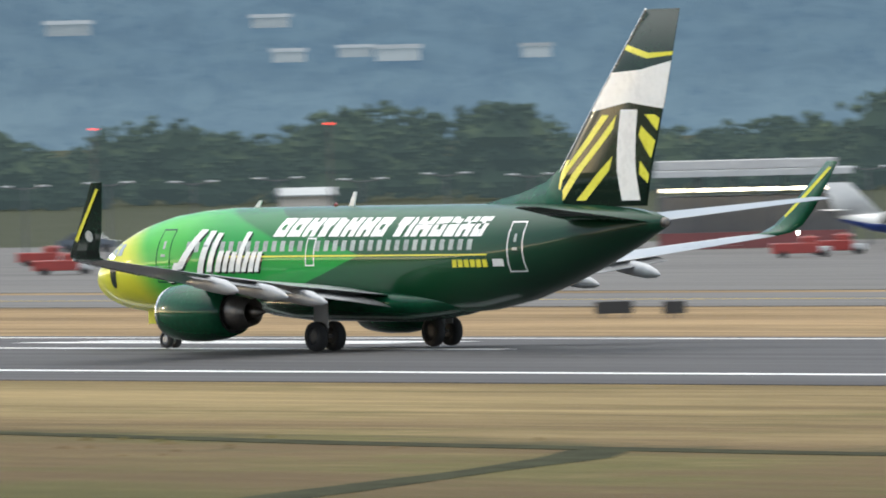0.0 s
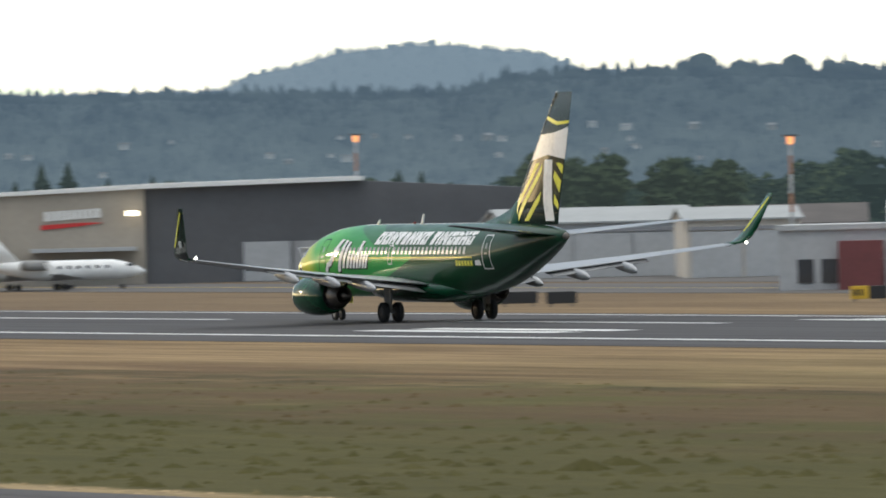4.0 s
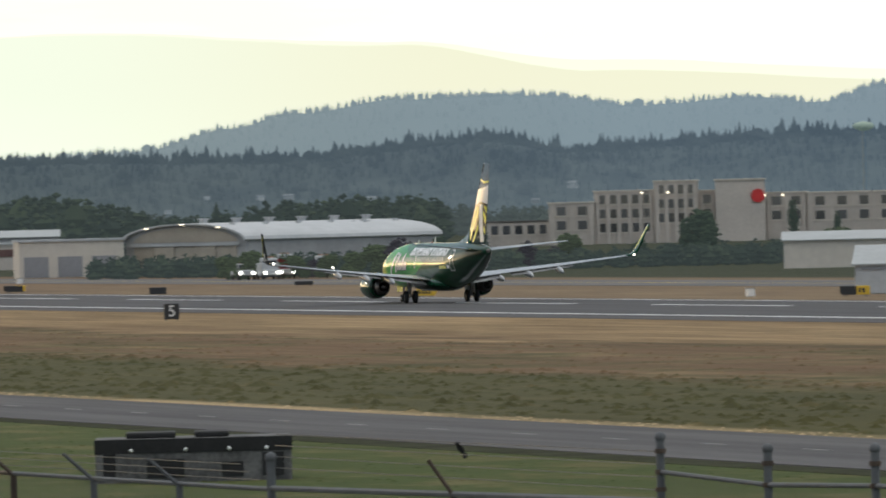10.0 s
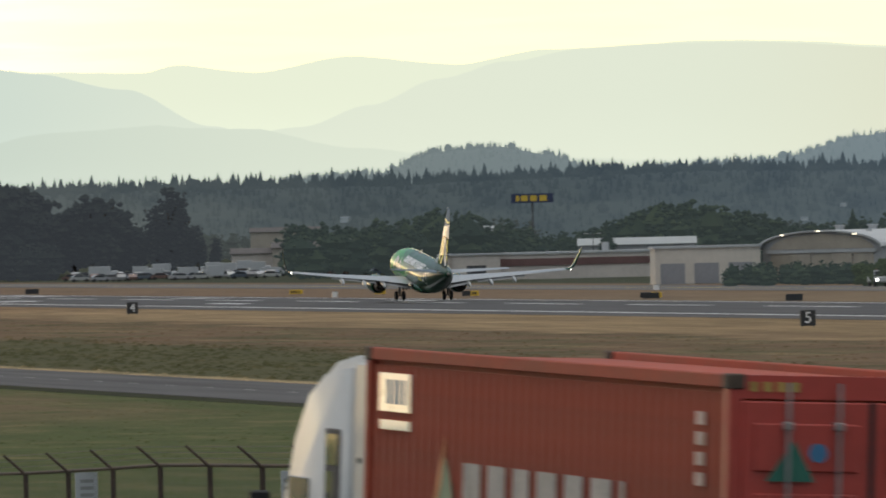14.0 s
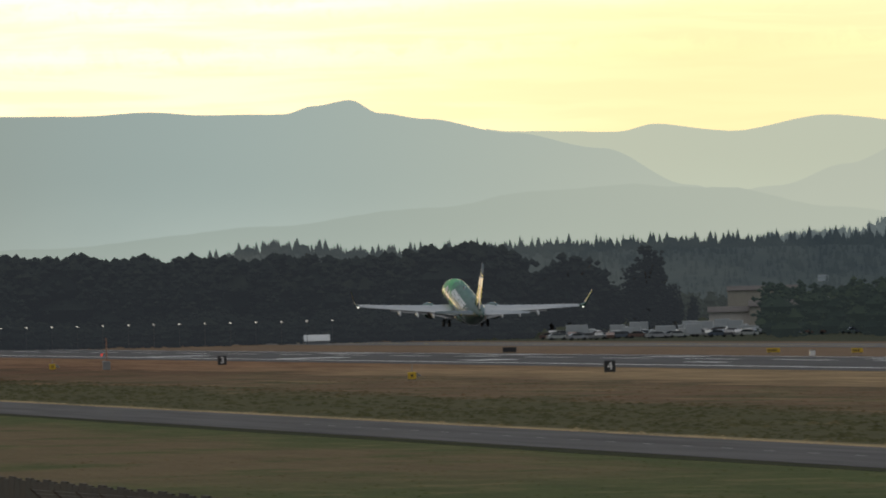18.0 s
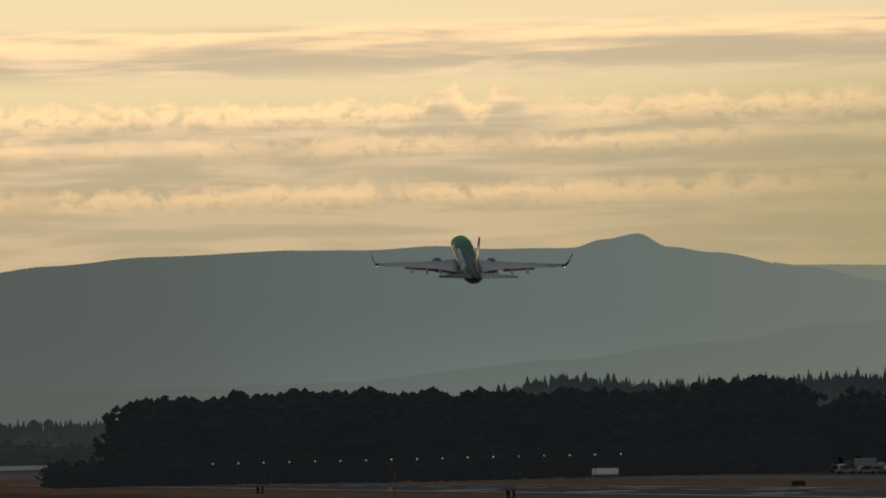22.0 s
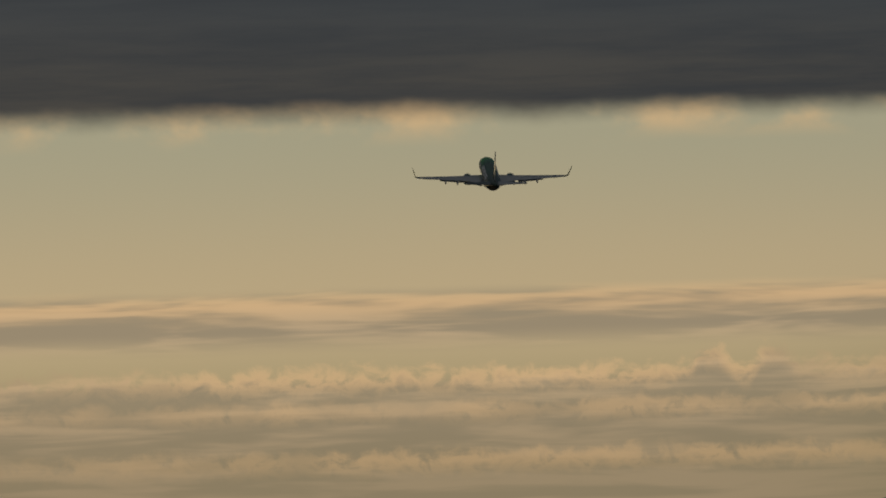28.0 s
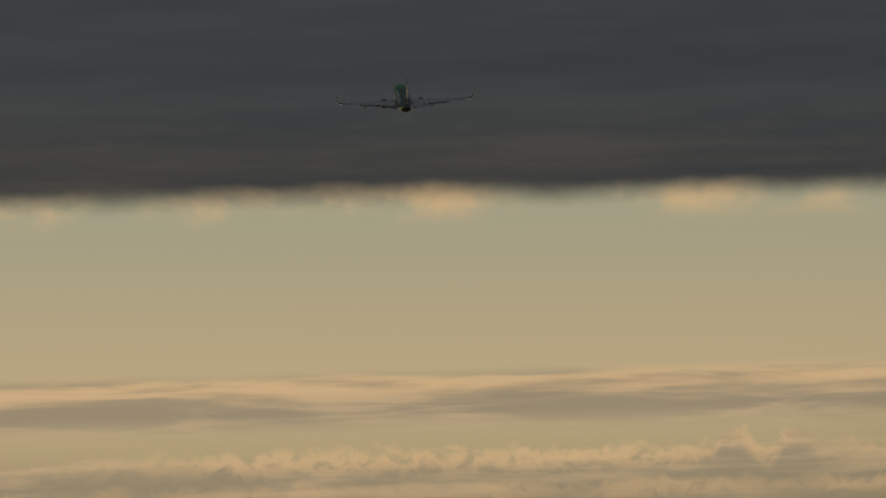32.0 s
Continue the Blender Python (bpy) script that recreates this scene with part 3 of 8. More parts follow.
crest_low = crest_of(D_LOW, [(76.5, 0.36), (77.9, 0.42), (78.5, 0.48), (79.1, 0.60), (79.7, 0.63), (80.2, 0.60), (80.7, 0.53), (81.7, 0.44), (83, 0.34), (86, 0.3)])
crest_far = crest_of(D_FAR, [(60, 0.3), (62.9, 0.52), (63.4, 0.66), (63.9, 0.71), (64.4, 0.68), (64.8, 0.58), (65.2, 0.46), (66.3, 0.45), (66.7, 0.56), (66.9, 0.64), (67.5, 0.64), (68.4, 0.53), (69.3, 0.60), (70.0, 0.66), (70.8, 0.72), (71.4, 0.73), (71.9, 0.66), (72.2, 0.57), (72.6, 0.61), (73.3, 0.58), (73.8, 0.65), (74.6, 0.65), (75.2, 0.58), (75.6, 0.50), (76.1, 0.38), (77.1, 0.33), (77.4, 0.44), (77.7, 0.49), (78.0, 0.47), (78.4, 0.35), (80, 0.2)], 1.8)
crest_near = crest_of(D_NEAR, [(44, 1.1), (51.5, 1.15), (53.1, 0.74), (53.38, 0.58), (53.55, 0.45), (54.5, 0.39), (56.3, 0.45), (58.2, 0.48), (60.5, 0.45), (62.6, 0.52), (63.3, 0.52), (63.8, 0.43), (66.2, 0.45), (68.0, 0.49), (70.2, 0.50), (70.8, 0.40), (72.1, 0.40), (73.7, 0.34), (74.1, 0.41), (75.3, 0.32), (76.5, 0.34), (78.4, 0.30), (79.7, 0.30), (81.0, 0.28), (81.7, 0.33), (82.1, 0.24), (82.5, 0.17), (84, 0.15), (90, 0.14)], 2.6)
crest_left = crest_of(D_MTN - 30, [(77.8, 0.25), (78.8, 0.42), (79.3, 0.62), (79.8, 0.84), (80.3, 0.94), (80.8, 1.03), (81.05, 1.07), (81.22, 1.15), (81.42, 1.12), (81.6, 1.075), (82.0, 1.08), (82.4, 1.105), (82.7, 1.09), (83.2, 1.10), (84.0, 1.08), (84.6, 1.04), (85.0, 1.00), (85.7, 0.95), (88, 0.8), (92, 0.7)])
crest_right = crest_of(D_MTN - 60, [(68, 0.45), (71.5, 0.66), (73.5, 0.76), (74.6, 0.93), (76.5, 1.03), (77.2, 1.01), (77.6, 0.95), (78.0, 0.86), (78.4, 0.72), (78.8, 0.60), (79.6, 0.45), (80.5, 0.3)])
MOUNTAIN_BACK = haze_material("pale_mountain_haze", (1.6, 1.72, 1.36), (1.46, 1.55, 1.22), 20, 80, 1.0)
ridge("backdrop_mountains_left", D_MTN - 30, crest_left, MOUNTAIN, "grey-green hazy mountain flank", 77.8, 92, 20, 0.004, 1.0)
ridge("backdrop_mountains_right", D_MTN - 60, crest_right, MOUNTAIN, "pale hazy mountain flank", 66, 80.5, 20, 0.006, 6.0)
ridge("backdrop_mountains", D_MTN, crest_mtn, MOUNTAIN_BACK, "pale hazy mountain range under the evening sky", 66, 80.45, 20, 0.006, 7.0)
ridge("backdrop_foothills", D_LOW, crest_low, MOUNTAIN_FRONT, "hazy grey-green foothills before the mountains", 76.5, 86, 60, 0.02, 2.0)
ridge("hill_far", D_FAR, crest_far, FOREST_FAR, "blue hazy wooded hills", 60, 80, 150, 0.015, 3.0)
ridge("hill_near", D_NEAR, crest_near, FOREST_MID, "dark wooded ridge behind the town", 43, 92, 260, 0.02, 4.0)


def hillside(d, crest, depth, lo, hi, count, size, seed, low=0.0, rim=0.5):
    """Tree places on the face of a range, and a denser row along its crest."""
    rng = random.Random(seed)
    out = []
    for i in range(count):
        phi = rng.uniform(lo, hi)
        k = 1.0 - rng.random() ** 2 * 0.06 if i < count * rim * 0.5 else rng.uniform(low, 1.0)
        dd = d - depth * (1 - k) - 1
        w = math.sin(k * math.pi / 2) ** 1.3
        a = radians(phi)
        h = size * rng.uniform(0.55, 1.35) * (0.6 + 0.6 * rng.random())
        out.append((-dd * math.sin(a), dd * math.cos(a), curve(crest, phi) * w - (0.28 + rng.random() * 0.22) * h, h))
    return out


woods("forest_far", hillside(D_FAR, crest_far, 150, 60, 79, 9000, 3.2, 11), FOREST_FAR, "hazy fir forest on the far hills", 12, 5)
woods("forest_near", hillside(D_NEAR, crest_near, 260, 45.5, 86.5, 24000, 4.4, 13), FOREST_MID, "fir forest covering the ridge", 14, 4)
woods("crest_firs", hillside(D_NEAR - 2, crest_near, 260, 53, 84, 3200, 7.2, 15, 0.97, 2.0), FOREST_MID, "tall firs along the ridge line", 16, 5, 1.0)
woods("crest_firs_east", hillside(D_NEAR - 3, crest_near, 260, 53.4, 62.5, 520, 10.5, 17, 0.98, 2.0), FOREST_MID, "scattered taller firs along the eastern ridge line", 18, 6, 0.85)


# ---- the airliner: x forward, y to its left, z up, origin on the ground between the main wheels ----
def livery_material():
    """Green scheme: yellow nose, bright green front, an arrow-shaped edge to dark green aft."""
    mat = bpy.data.materials.new("green_livery")
    mat.use_nodes = True
    N = Nodes(mat.node_tree)
    b = N.add("ShaderNodeBsdfPrincipled")
    p = N.add("ShaderNodeTexCoord").outputs["Object"]
    x, y, z = N.split(p)
    wob = N.m("MULTIPLY", N.m("SUBTRACT", N.noise(p, 0.35, 2.0), 0.5), 0.5)
    x2 = N.m("ADD", x, wob)
    up = N.m("MAXIMUM", N.m("SUBTRACT", z, 3.55), 0.0)
    dn = N.m("MAXIMUM", N.m("SUBTRACT", 3.5, z), 0.0)
    edge = N.m("ADD", -0.8, N.m("ADD", N.m("MULTIPLY", up, 3.4), N.m("MULTIPLY", dn, 3.3)))
    dark = N.step(N.m("SUBTRACT", edge, x2), -0.05, 0.12)
    band = N.m("MULTIPLY", N.step(N.m("SUBTRACT", x2, N.m("ADD", edge, 0.2)), 2.9, 2.4), N.step(z, 3.6, 4.0))
    front = N.mix(N.step(x2, 7.0, 11.0), (0.010, 0.27, 0.045), (0.06, 0.42, 0.05))
    front = N.mix(N.m("MULTIPLY", band, 0.75), front, (0.012, 0.10, 0.035))
    nose = N.mix(N.step(N.m("ADD", x2, N.m("MULTIPLY", N.m("SUBTRACT", z, 3.0), -0.6)), 11.2, 13.2), front, (0.62, 0.62, 0.03))
    aft = N.mix(N.step(x, -3.0, -11.0), (0.008, 0.075, 0.028), (0.005, 0.042, 0.020))
    col = N.mix(dark, nose, aft)
    grime = N.noise(N.xyz(N.m("MULTIPLY", x, 0.5), y, N.m("MULTIPLY", z, 2.5)), 1.2, 4.0)
    col = N.mix(N.m("MULTIPLY", N.step(grime, 0.5, 0.8), 0.08), col, (0.05, 0.05, 0.045))
    N.put(col, b.inputs["Base Color"])
    N.put(N.line(grime, 0.3, 0.8, 0.35, 0.5), b.inputs["Roughness"])
    b.inputs["Specular IOR Level"].default_value = 0.1
    b.inputs["Coat Weight"].default_value, b.inputs["Coat Roughness"].default_value = 0.62, 0.04
    N.put(b.outputs[0], N.add("ShaderNodeOutputMaterial").inputs[0])
    return mat


LIVERY = livery_material()
GREEN = surface("dark_green_paint", (0.004, 0.062, 0.027), 0.22, 0, 0.2, 0.7, coat=0.55, spec=0.08)
FIN_PAINT = surface("fin_dark_paint", (0.007, 0.022, 0.013), 0.24, 0, 0.2, 0.7, coat=0.6, spec=0.08)
WHITE = surface("white_gloss_paint", (0.78, 0.78, 0.76), 0.3, 0, 0.06, 0.6, coat=0.5)
YELLOW = surface("lime_yellow_paint", (0.72, 0.68, 0.06), 0.3, 0, 0.08, 0.8, coat=0.5)
WING_GREY = surface("wing_grey", (0.36, 0.37, 0.38), 0.34, 0.25, 0.12, 0.5, coat=0.2)
WING_UNDER = surface("wing_underside", (0.22, 0.225, 0.23), 0.4, 0.1, 0.15, 0.6)
ALU = surface("bare_aluminium", (0.62, 0.62, 0.62), 0.25, 1.0, 0.08, 0.8)
HOT_METAL = surface("exhaust_metal", (0.17, 0.155, 0.14), 0.38, 0.9, 0.25, 2.0)
STEEL = surface("gear_steel", (0.32, 0.33, 0.34), 0.4, 0.5, 0.15, 3.0)
RUBBER = surface("tyre_rubber", (0.018, 0.018, 0.019), 0.8, 0, 0.2, 4.0)
BADGE = surface("pale_badge", (0.42, 0.44, 0.43), 0.4, 0, 0.3, 6.0)
BLACK = surface("black_gap", (0.01, 0.01, 0.011), 0.6, 0, 0.2, 2.0)
CABIN_GLASS = surface("cabin_window", (0.34, 0.38, 0.35), 0.2, 0, 0.25, 1.0, coat=0.6)
# main wheel rims: their lack of light is put into a dark colour
RIM_DARK = surface("dark_wheel_rim", (0.07, 0.07, 0.072), 0.5, 0.4, 0.2, 3.0)
LAMP_WHITE = surface("lamp_white", (0.9, 0.9, 0.85), 0.3, 0, 0.02, 1, emit=(1.0, 0.93, 0.80), power=9.0)
BEACON = surface("dark_red_glass", (0.20, 0.02, 0.02), 0.2, 0, 0.05, 1.0, coat=0.5)
LAMP_RED = surface("lamp_red", (0.6, 0.02, 0.02), 0.3, 0, 0.02, 1, emit=(1.0, 0.06, 0.03), power=2.0)

# fuselage stations: x, half width, top z, bottom z
HULL = [(16.58, 0.02, 2.74, 2.66), (16.45, 0.36, 3.02, 2.34), (16.1, 0.72, 3.32, 2.02), (15.6, 1.04, 3.62, 1.78), (14.95, 1.32, 4.00, 1.59), (14.45, 1.48, 4.26, 1.49), (13.7, 1.64, 4.56, 1.41), (12.8, 1.76, 4.83, 1.36), (11.6, 1.84, 5.08, 1.34), (10.2, 1.87, 5.23, 1.33), (8.4, 1.88, 5.33, 1.33), (4.0, 1.88, 5.35, 1.33), (-4.5, 1.88, 5.35, 1.33), (-6.5, 1.86, 5.35, 1.45), (-8.5, 1.76, 5.34, 1.80), (-10.5, 1.54, 5.31, 2.35), (-12.5, 1.18, 5.25, 3.05), (-14.2, 0.78, 5.12, 3.70), (-15.3, 0.42, 4.95, 4.18), (-15.75, 0.22, 4.80, 4.38)]


def hull_at(x):
    rows = HULL[::-1]
    return [lerp([(r[0], r[k]) for r in rows], x) for k in (1, 2, 3)]


def hull_point(x, a, out=0.0):
    """A point of the skin at station x; a: degrees up from the left beam."""
    w, top, low = hull_at(x)
    c, h = (top + low) / 2, (top - low) / 2
    return Vector((x, (w + out) * math.cos(radians(a)), c + (h + out) * math.sin(radians(a))))


def hull_skin(x, z, side=1, out=0.012):
    w, top, low = hull_at(x)
    c, h = (top + low) / 2, (top - low) / 2
    s = max(-0.98, min(0.98, (z - c) / h))
    return Vector((x, side * (w * math.sqrt(1 - s * s) + out), z))


def decal(bm, corners, side=1, nx=1, nz=1, out=0.012):
    """A thin patch on the skin from four (x, z) corners, in order round it, bent to the skin."""
    (a, b, c, d) = corners
    grid = []
    for i in range(nx + 1):
        u = i / nx
        col = []
        for j in range(nz + 1):
            v = j / nz
            x = (a[0] * (1 - u) + b[0] * u) * (1 - v) + (d[0] * (1 - u) + c[0] * u) * v
            z = (a[1] * (1 - u) + b[1] * u) * (1 - v) + (d[1] * (1 - u) + c[1] * u) * v
            col.append(bm.verts.new(hull_skin(x, z, side, out)))
        grid.append(col)
    for i in range(nx):
        for j in range(nz):
            bm.faces.new((grid[i][j], grid[i + 1][j], grid[i + 1][j + 1], grid[i][j + 1]))


def wing_ring(le, chord, y, z, thick, n=9, twist=0.0):
    """An aerofoil section: leading edge at x = le, chord aft."""
    up, lo = [], []
    for k in range(n):
        u = (1 - math.cos(math.pi * k / (n - 1))) / 2
        t = thick * chord * 2.6 * (0.2969 * math.sqrt(u) - 0.126 * u - 0.3516 * u * u + 0.2843 * u ** 3 - 0.1036 * u ** 4)
        camber = 0.02 * chord * math.sin(math.pi * u) - twist * u * chord
        up.append((le - chord * u, y, z + camber + t))
        lo.append((le - chord * u, y, z + camber - t * 0.8))
    return up + lo[-2:0:-1]


def fin_ring(le, chord, z, thick, n=9):
    a, b = [], []
    for k in range(n):
        u = (1 - math.cos(math.pi * k / (n - 1))) / 2
        t = thick * chord * 2.6 * (0.2969 * math.sqrt(u) - 0.126 * u - 0.3516 * u * u + 0.2843 * u ** 3 - 0.1036 * u ** 4)
        a.append((le - chord * u, t, z))
        b.append((le - chord * u, -t, z))
    return a + b[-2:0:-1]


FIN = [(5.2, -9.6, 5.3, 0.10), (6.45, -10.15, 5.0, 0.10), (9.0, -12.25, 3.72, 0.095), (12.3, -15.05, 1.85, 0.09)]  # z, leading edge, chord, thickness


def fin_skin(u, z, side=1, out=0.010):
    le, chord, thick = (lerp([(r[0], r[k]) for r in FIN], z) for k in (1, 2, 3))
    t = thick * chord * 2.6 * (0.2969 * math.sqrt(max(0, u)) - 0.126 * u - 0.3516 * u * u + 0.2843 * u ** 3 - 0.1036 * u ** 4)
    return Vector((le - chord * u, side * (max(0, t) + out), z))


def fin_patch(bm, corners, side, n=9):
    a, b, c, d = corners
    grid = []
    for i in range(n + 1):
        u = (i / n) ** 1.7
        col = []
        for j in range(n + 1):
            v = j / n
            s = (a[0] * (1 - u) + b[0] * u) * (1 - v) + (d[0] * (1 - u) + c[0] * u) * v
            z = (a[1] * (1 - u) + b[1] * u) * (1 - v) + (d[1] * (1 - u) + c[1] * u) * v
            col.append(bm.verts.new(fin_skin(s, z, side)))
        grid.append(col)
    for i in range(n):
        for j in range(n):
            bm.faces.new((grid[i][j], grid[i + 1][j], grid[i + 1][j + 1], grid[i][j + 1]))


WING = [(1.7, 6.4, 8.6, 2.05, 0.125), (5.6, 3.7, 5.2, 2.50, 0.115), (11.0, 0.75, 3.35, 3.10, 0.105), (16.4, -2.15, 1.75, 3.75, 0.10)]  # y, leading edge, chord, z, thickness


def wing_at(y):
    return [lerp([(r[0], r[k]) for r in WING], abs(y)) for k in (1, 2, 3, 4)]


# the title's blocks: width and make; the makes: strokes in a unit square, aft edge to fore edge
TITLE = ((0.80, "ring"), (0.86, "ring"), (0.84, "slit"), (0.74, "step"), (0.66, "solid"), (0.86, "slit"), (0.88, "slit"), (0.84, "ring"), (0, ""), (0.72, "step"), (0.36, "solid"), (1.02, "slit"), (0.82, "ring"), (0.68, "solid"), (0.84, "slit"), (0.76, "ring"))
BLOCKS = {
    "solid": ((0.0, 0.44, 0.0, 0.9), (0.44, 1.0, 0.0, 1.0)),
    "ring": ((0.0, 0.36, 0.0, 1.0), (0.64, 1.0, 0.0, 1.0), (0.36, 0.64, 0.0, 0.36), (0.36, 0.64, 0.66, 1.0)),
    "slit": ((0.0, 0.40, 0.0, 1.0), (0.60, 1.0, 0.0, 1.0), (0.40, 0.60, 0.36, 0.80)),
    "step": ((0.16, 0.84, 0.0, 0.6), (0.0, 1.0, 0.6, 1.0)),
}
# strokes of the airline's mark: station, width, foot, head, slant
MARK = ((10.35, 0.34, 2.55, 3.30, 0.55), (9.75, 0.42, 3.05, 4.55, 1.25), (8.55, 0.34, 2.75, 4.50, 0.62), (7.95, 0.30, 2.95, 4.42, 0.5), (7.45, 0.30, 2.95, 3.74, 0.3), (7.05, 0.26, 2.95, 3.74, 0.3),
        (6.65, 0.30, 2.95, 3.70, 0.3), (6.25, 0.28, 2.95, 4.45, 0.5), (5.90, 0.26, 2.95, 3.70, 0.35), (5.50, 0.28, 2.95, 3.70, 0.3), (5.15, 0.24, 2.95, 3.70, 0.3))


def airliner():
    plane = thing("airliner", pose(-286, RUNWAY, 0.04, 0, 0, 180), "twin-jet airliner in green and yellow team livery taking off", "airplane")
    # fuselage
    bm = bmesh.new()
    loft(bm, [[hull_point(x, a) for a in range(0, 360, 10)] for x, *_ in HULL])
    body = part("fuselage", bm, LIVERY, plane, smooth=True)
    bm = bmesh.new()
    lathe(bm, [(-15.72, 0.20), (-15.9, 0.17), (-15.9, 0.05)], Matrix.Translation((0, 0, 4.59)), 14)
    part("exhaust_outlet", bm, HOT_METAL, body, smooth=True)
    bm = bmesh.new()
    loft(bm, [[(x, w * math.cos(radians(a)), 1.75 + h * math.sin(radians(a))) for a in range(0, 360, 20)] for x, w, h in ((6.8, 0.3, 0.15), (5.6, 1.35, 0.55), (3.5, 1.75, 0.72), (-2.5, 1.75, 0.74), (-4.6, 1.25, 0.5), (-6.2, 0.3, 0.12))])
    part("belly_fairing", bm, GREEN, plane, smooth=True)
    for side in (1, -1):
        # cabin windows
        for k in range(33):
            x = 9.2 - 0.508 * k
            if abs(x - 1.98) < 0.3:
                continue
            bm = bmesh.new()
            decal(bm, [(x - 0.13, 3.70), (x + 0.13, 3.70), (x + 0.13, 4.09), (x - 0.13, 4.09)], side, 1, 2)
            part("cabin_window", bm, CABIN_GLASS, body)
        # doors: outline frames
        for x, w, z0, z1, mat in ((-9.42, 0.80, 2.86, 4.72, WHITE), (1.98, 0.52, 3.14, 4.20, WHITE), (10.7, 0.86, 2.55, 4.58, GREEN)):
            bm = bmesh.new()
            e = 0.055
            for q in ([(x - w / 2, z0), (x + w / 2, z0), (x + w / 2, z0 + e), (x - w / 2, z0 + e)], [(x - w / 2, z1 - e), (x + w / 2, z1 - e), (x + w / 2, z1), (x - w / 2, z1)],
                      [(x - w / 2, z0 + e), (x - w / 2 + e, z0 + e), (x - w / 2 + e, z1 - e), (x - w / 2, z1 - e)], [(x + w / 2 - e, z0 + e), (x + w / 2, z0 + e), (x + w / 2, z1 - e), (x + w / 2 - e, z1 - e)]):
                decal(bm, q, side, 1, 5)
            d = part("cabin_door", bm, mat, body)
            if w > 0.7:
                bm = bmesh.new()
                decal(bm, [(x - 0.07, z1 - 0.75), (x + 0.07, z1 - 0.75), (x + 0.07, z1 - 0.45), (x - 0.07, z1 - 0.45)], side, 1, 2)
                part("door_window", bm, CABIN_GLASS, d)
                bm = bmesh.new()
                decal(bm, [(x - 0.12, z1 - 1.05), (x + 0.12, z1 - 1.05), (x + 0.12, z1 - 0.95), (x - 0.12, z1 - 0.95)], side, 1, 1)
                part("door_handle", bm, CABIN_GLASS, d)
        # gold cheatline
        bm = bmesh.new()
        decal(bm, [(-8.0, 3.49), (7.0, 3.49), (7.0, 3.545), (-8.0, 3.545)], side, 20, 1)
        part("cheatline", bm, YELLOW, body, "thin gold line along the cabin")
        # big white title drawn as plain slanted blocks, some slit and some hollow
        xs = 4.32
        for k, (w, kind) in enumerate(TITLE):
            if not w:
                xs -= 0.36
                continue
            z0, z1 = 4.25 - 0.004 * k, 4.93 - 0.002 * k
            lean = -0.22 if side > 0 else 0.22
            x0, x1 = xs - w + 0.10, xs
            bm = bmesh.new()
            for u0, u1, v0, v1 in BLOCKS[kind]:
                q = []
                for u, v in ((u0, v0), (u1, v0), (u1, v1), (u0, v1)):
                    u = u if side > 0 else 1 - u
                    q.append((x0 + (x1 - x0) * u + lean * v, z0 + (z1 - z0) * v))
                decal(bm, q, side, 1, 2)
            part("title_block", bm, WHITE, body)
            xs -= w
        # airline mark: plain white strokes with dark backs
        for x, w, z0, z1, lean in MARK:
            s = -lean if side > 0 else lean
            for name, mat, dx, dz, out in (("airline_mark_shade", FIN_PAINT, -0.10, -0.07, 0.010), ("airline_mark", WHITE, 0.0, 0.0, 0.018)):
                bm = bmesh.new()
                decal(bm, [(x - w / 2 + dx, z0 + dz), (x + w / 2 + dx, z0 + dz), (x + w / 2 + s + dx, z1 + dz), (x - w / 2 + s + dx, z1 + dz)], side, 1, 5, out)
                part(name, bm, mat, body)
        # registration bars and flag
        bm = bmesh.new()
        for k in range(6):
            x = -6.15 - 0.32 * k
            decal(bm, [(x - 0.24, 3.06), (x, 3.06), (x, 3.34), (x - 0.24, 3.34)], side, 1, 1)
        part("registration_bars", bm, YELLOW, body, "small yellow bars")
        bm = bmesh.new()
        decal(bm, [(-8.82, 3.08), (-8.28, 3.08), (-8.28, 3.36), (-8.82, 3.36)], side, 2, 1)
        part("flag_mark", bm, WHITE, body, "small pale flag mark")
        bm = bmesh.new()
        decal(bm, [(13.9, 2.55), (14.3, 2.55), (14.35, 3.2), (13.85, 3.2)], side, 2, 3)
        decal(bm, [(14.0, 2.35), (14.2, 2.35), (14.3, 2.55), (13.9, 2.55)], side, 1, 1)
        part("crest_mark", bm, FIN_PAINT, body, "dark shield mark")
        # cockpit side windows
        for x, w, z0, z1 in ((14.85, 0.45, 3.48, 3.84), (14.3, 0.5, 3.52, 4.02), (13.75, 0.45, 3.58, 4.02)):
            bm = bmesh.new()
            decal(bm, [(x - w / 2, z0), (x + w / 2, z0), (x + w / 2 - 0.12, z1), (x - w / 2, z1)], side, 2, 2)
            part("cockpit_window", bm, CABIN_GLASS, body)
    # fin with its stripes
    bm = bmesh.new()
    loft(bm, [fin_ring(le, c, z, t, 11) for z, le, c, t in FIN])
    fin = part("fin", bm, FIN_PAINT, plane, smooth=True)
    bm = bmesh.new()
    loft(bm, [[(x, w, z) for w, z in ((0.02, t), (0.17, 5.22), (0.2, 5.0), (-0.2, 5.0), (-0.17, 5.22), (-0.02, t))] for x, t in ((-6.0, 5.36), (-8.0, 5.72), (-9.4, 6.12), (-10.4, 6.75))])
    part("dorsal_fillet", bm, GREEN, fin, smooth=True)
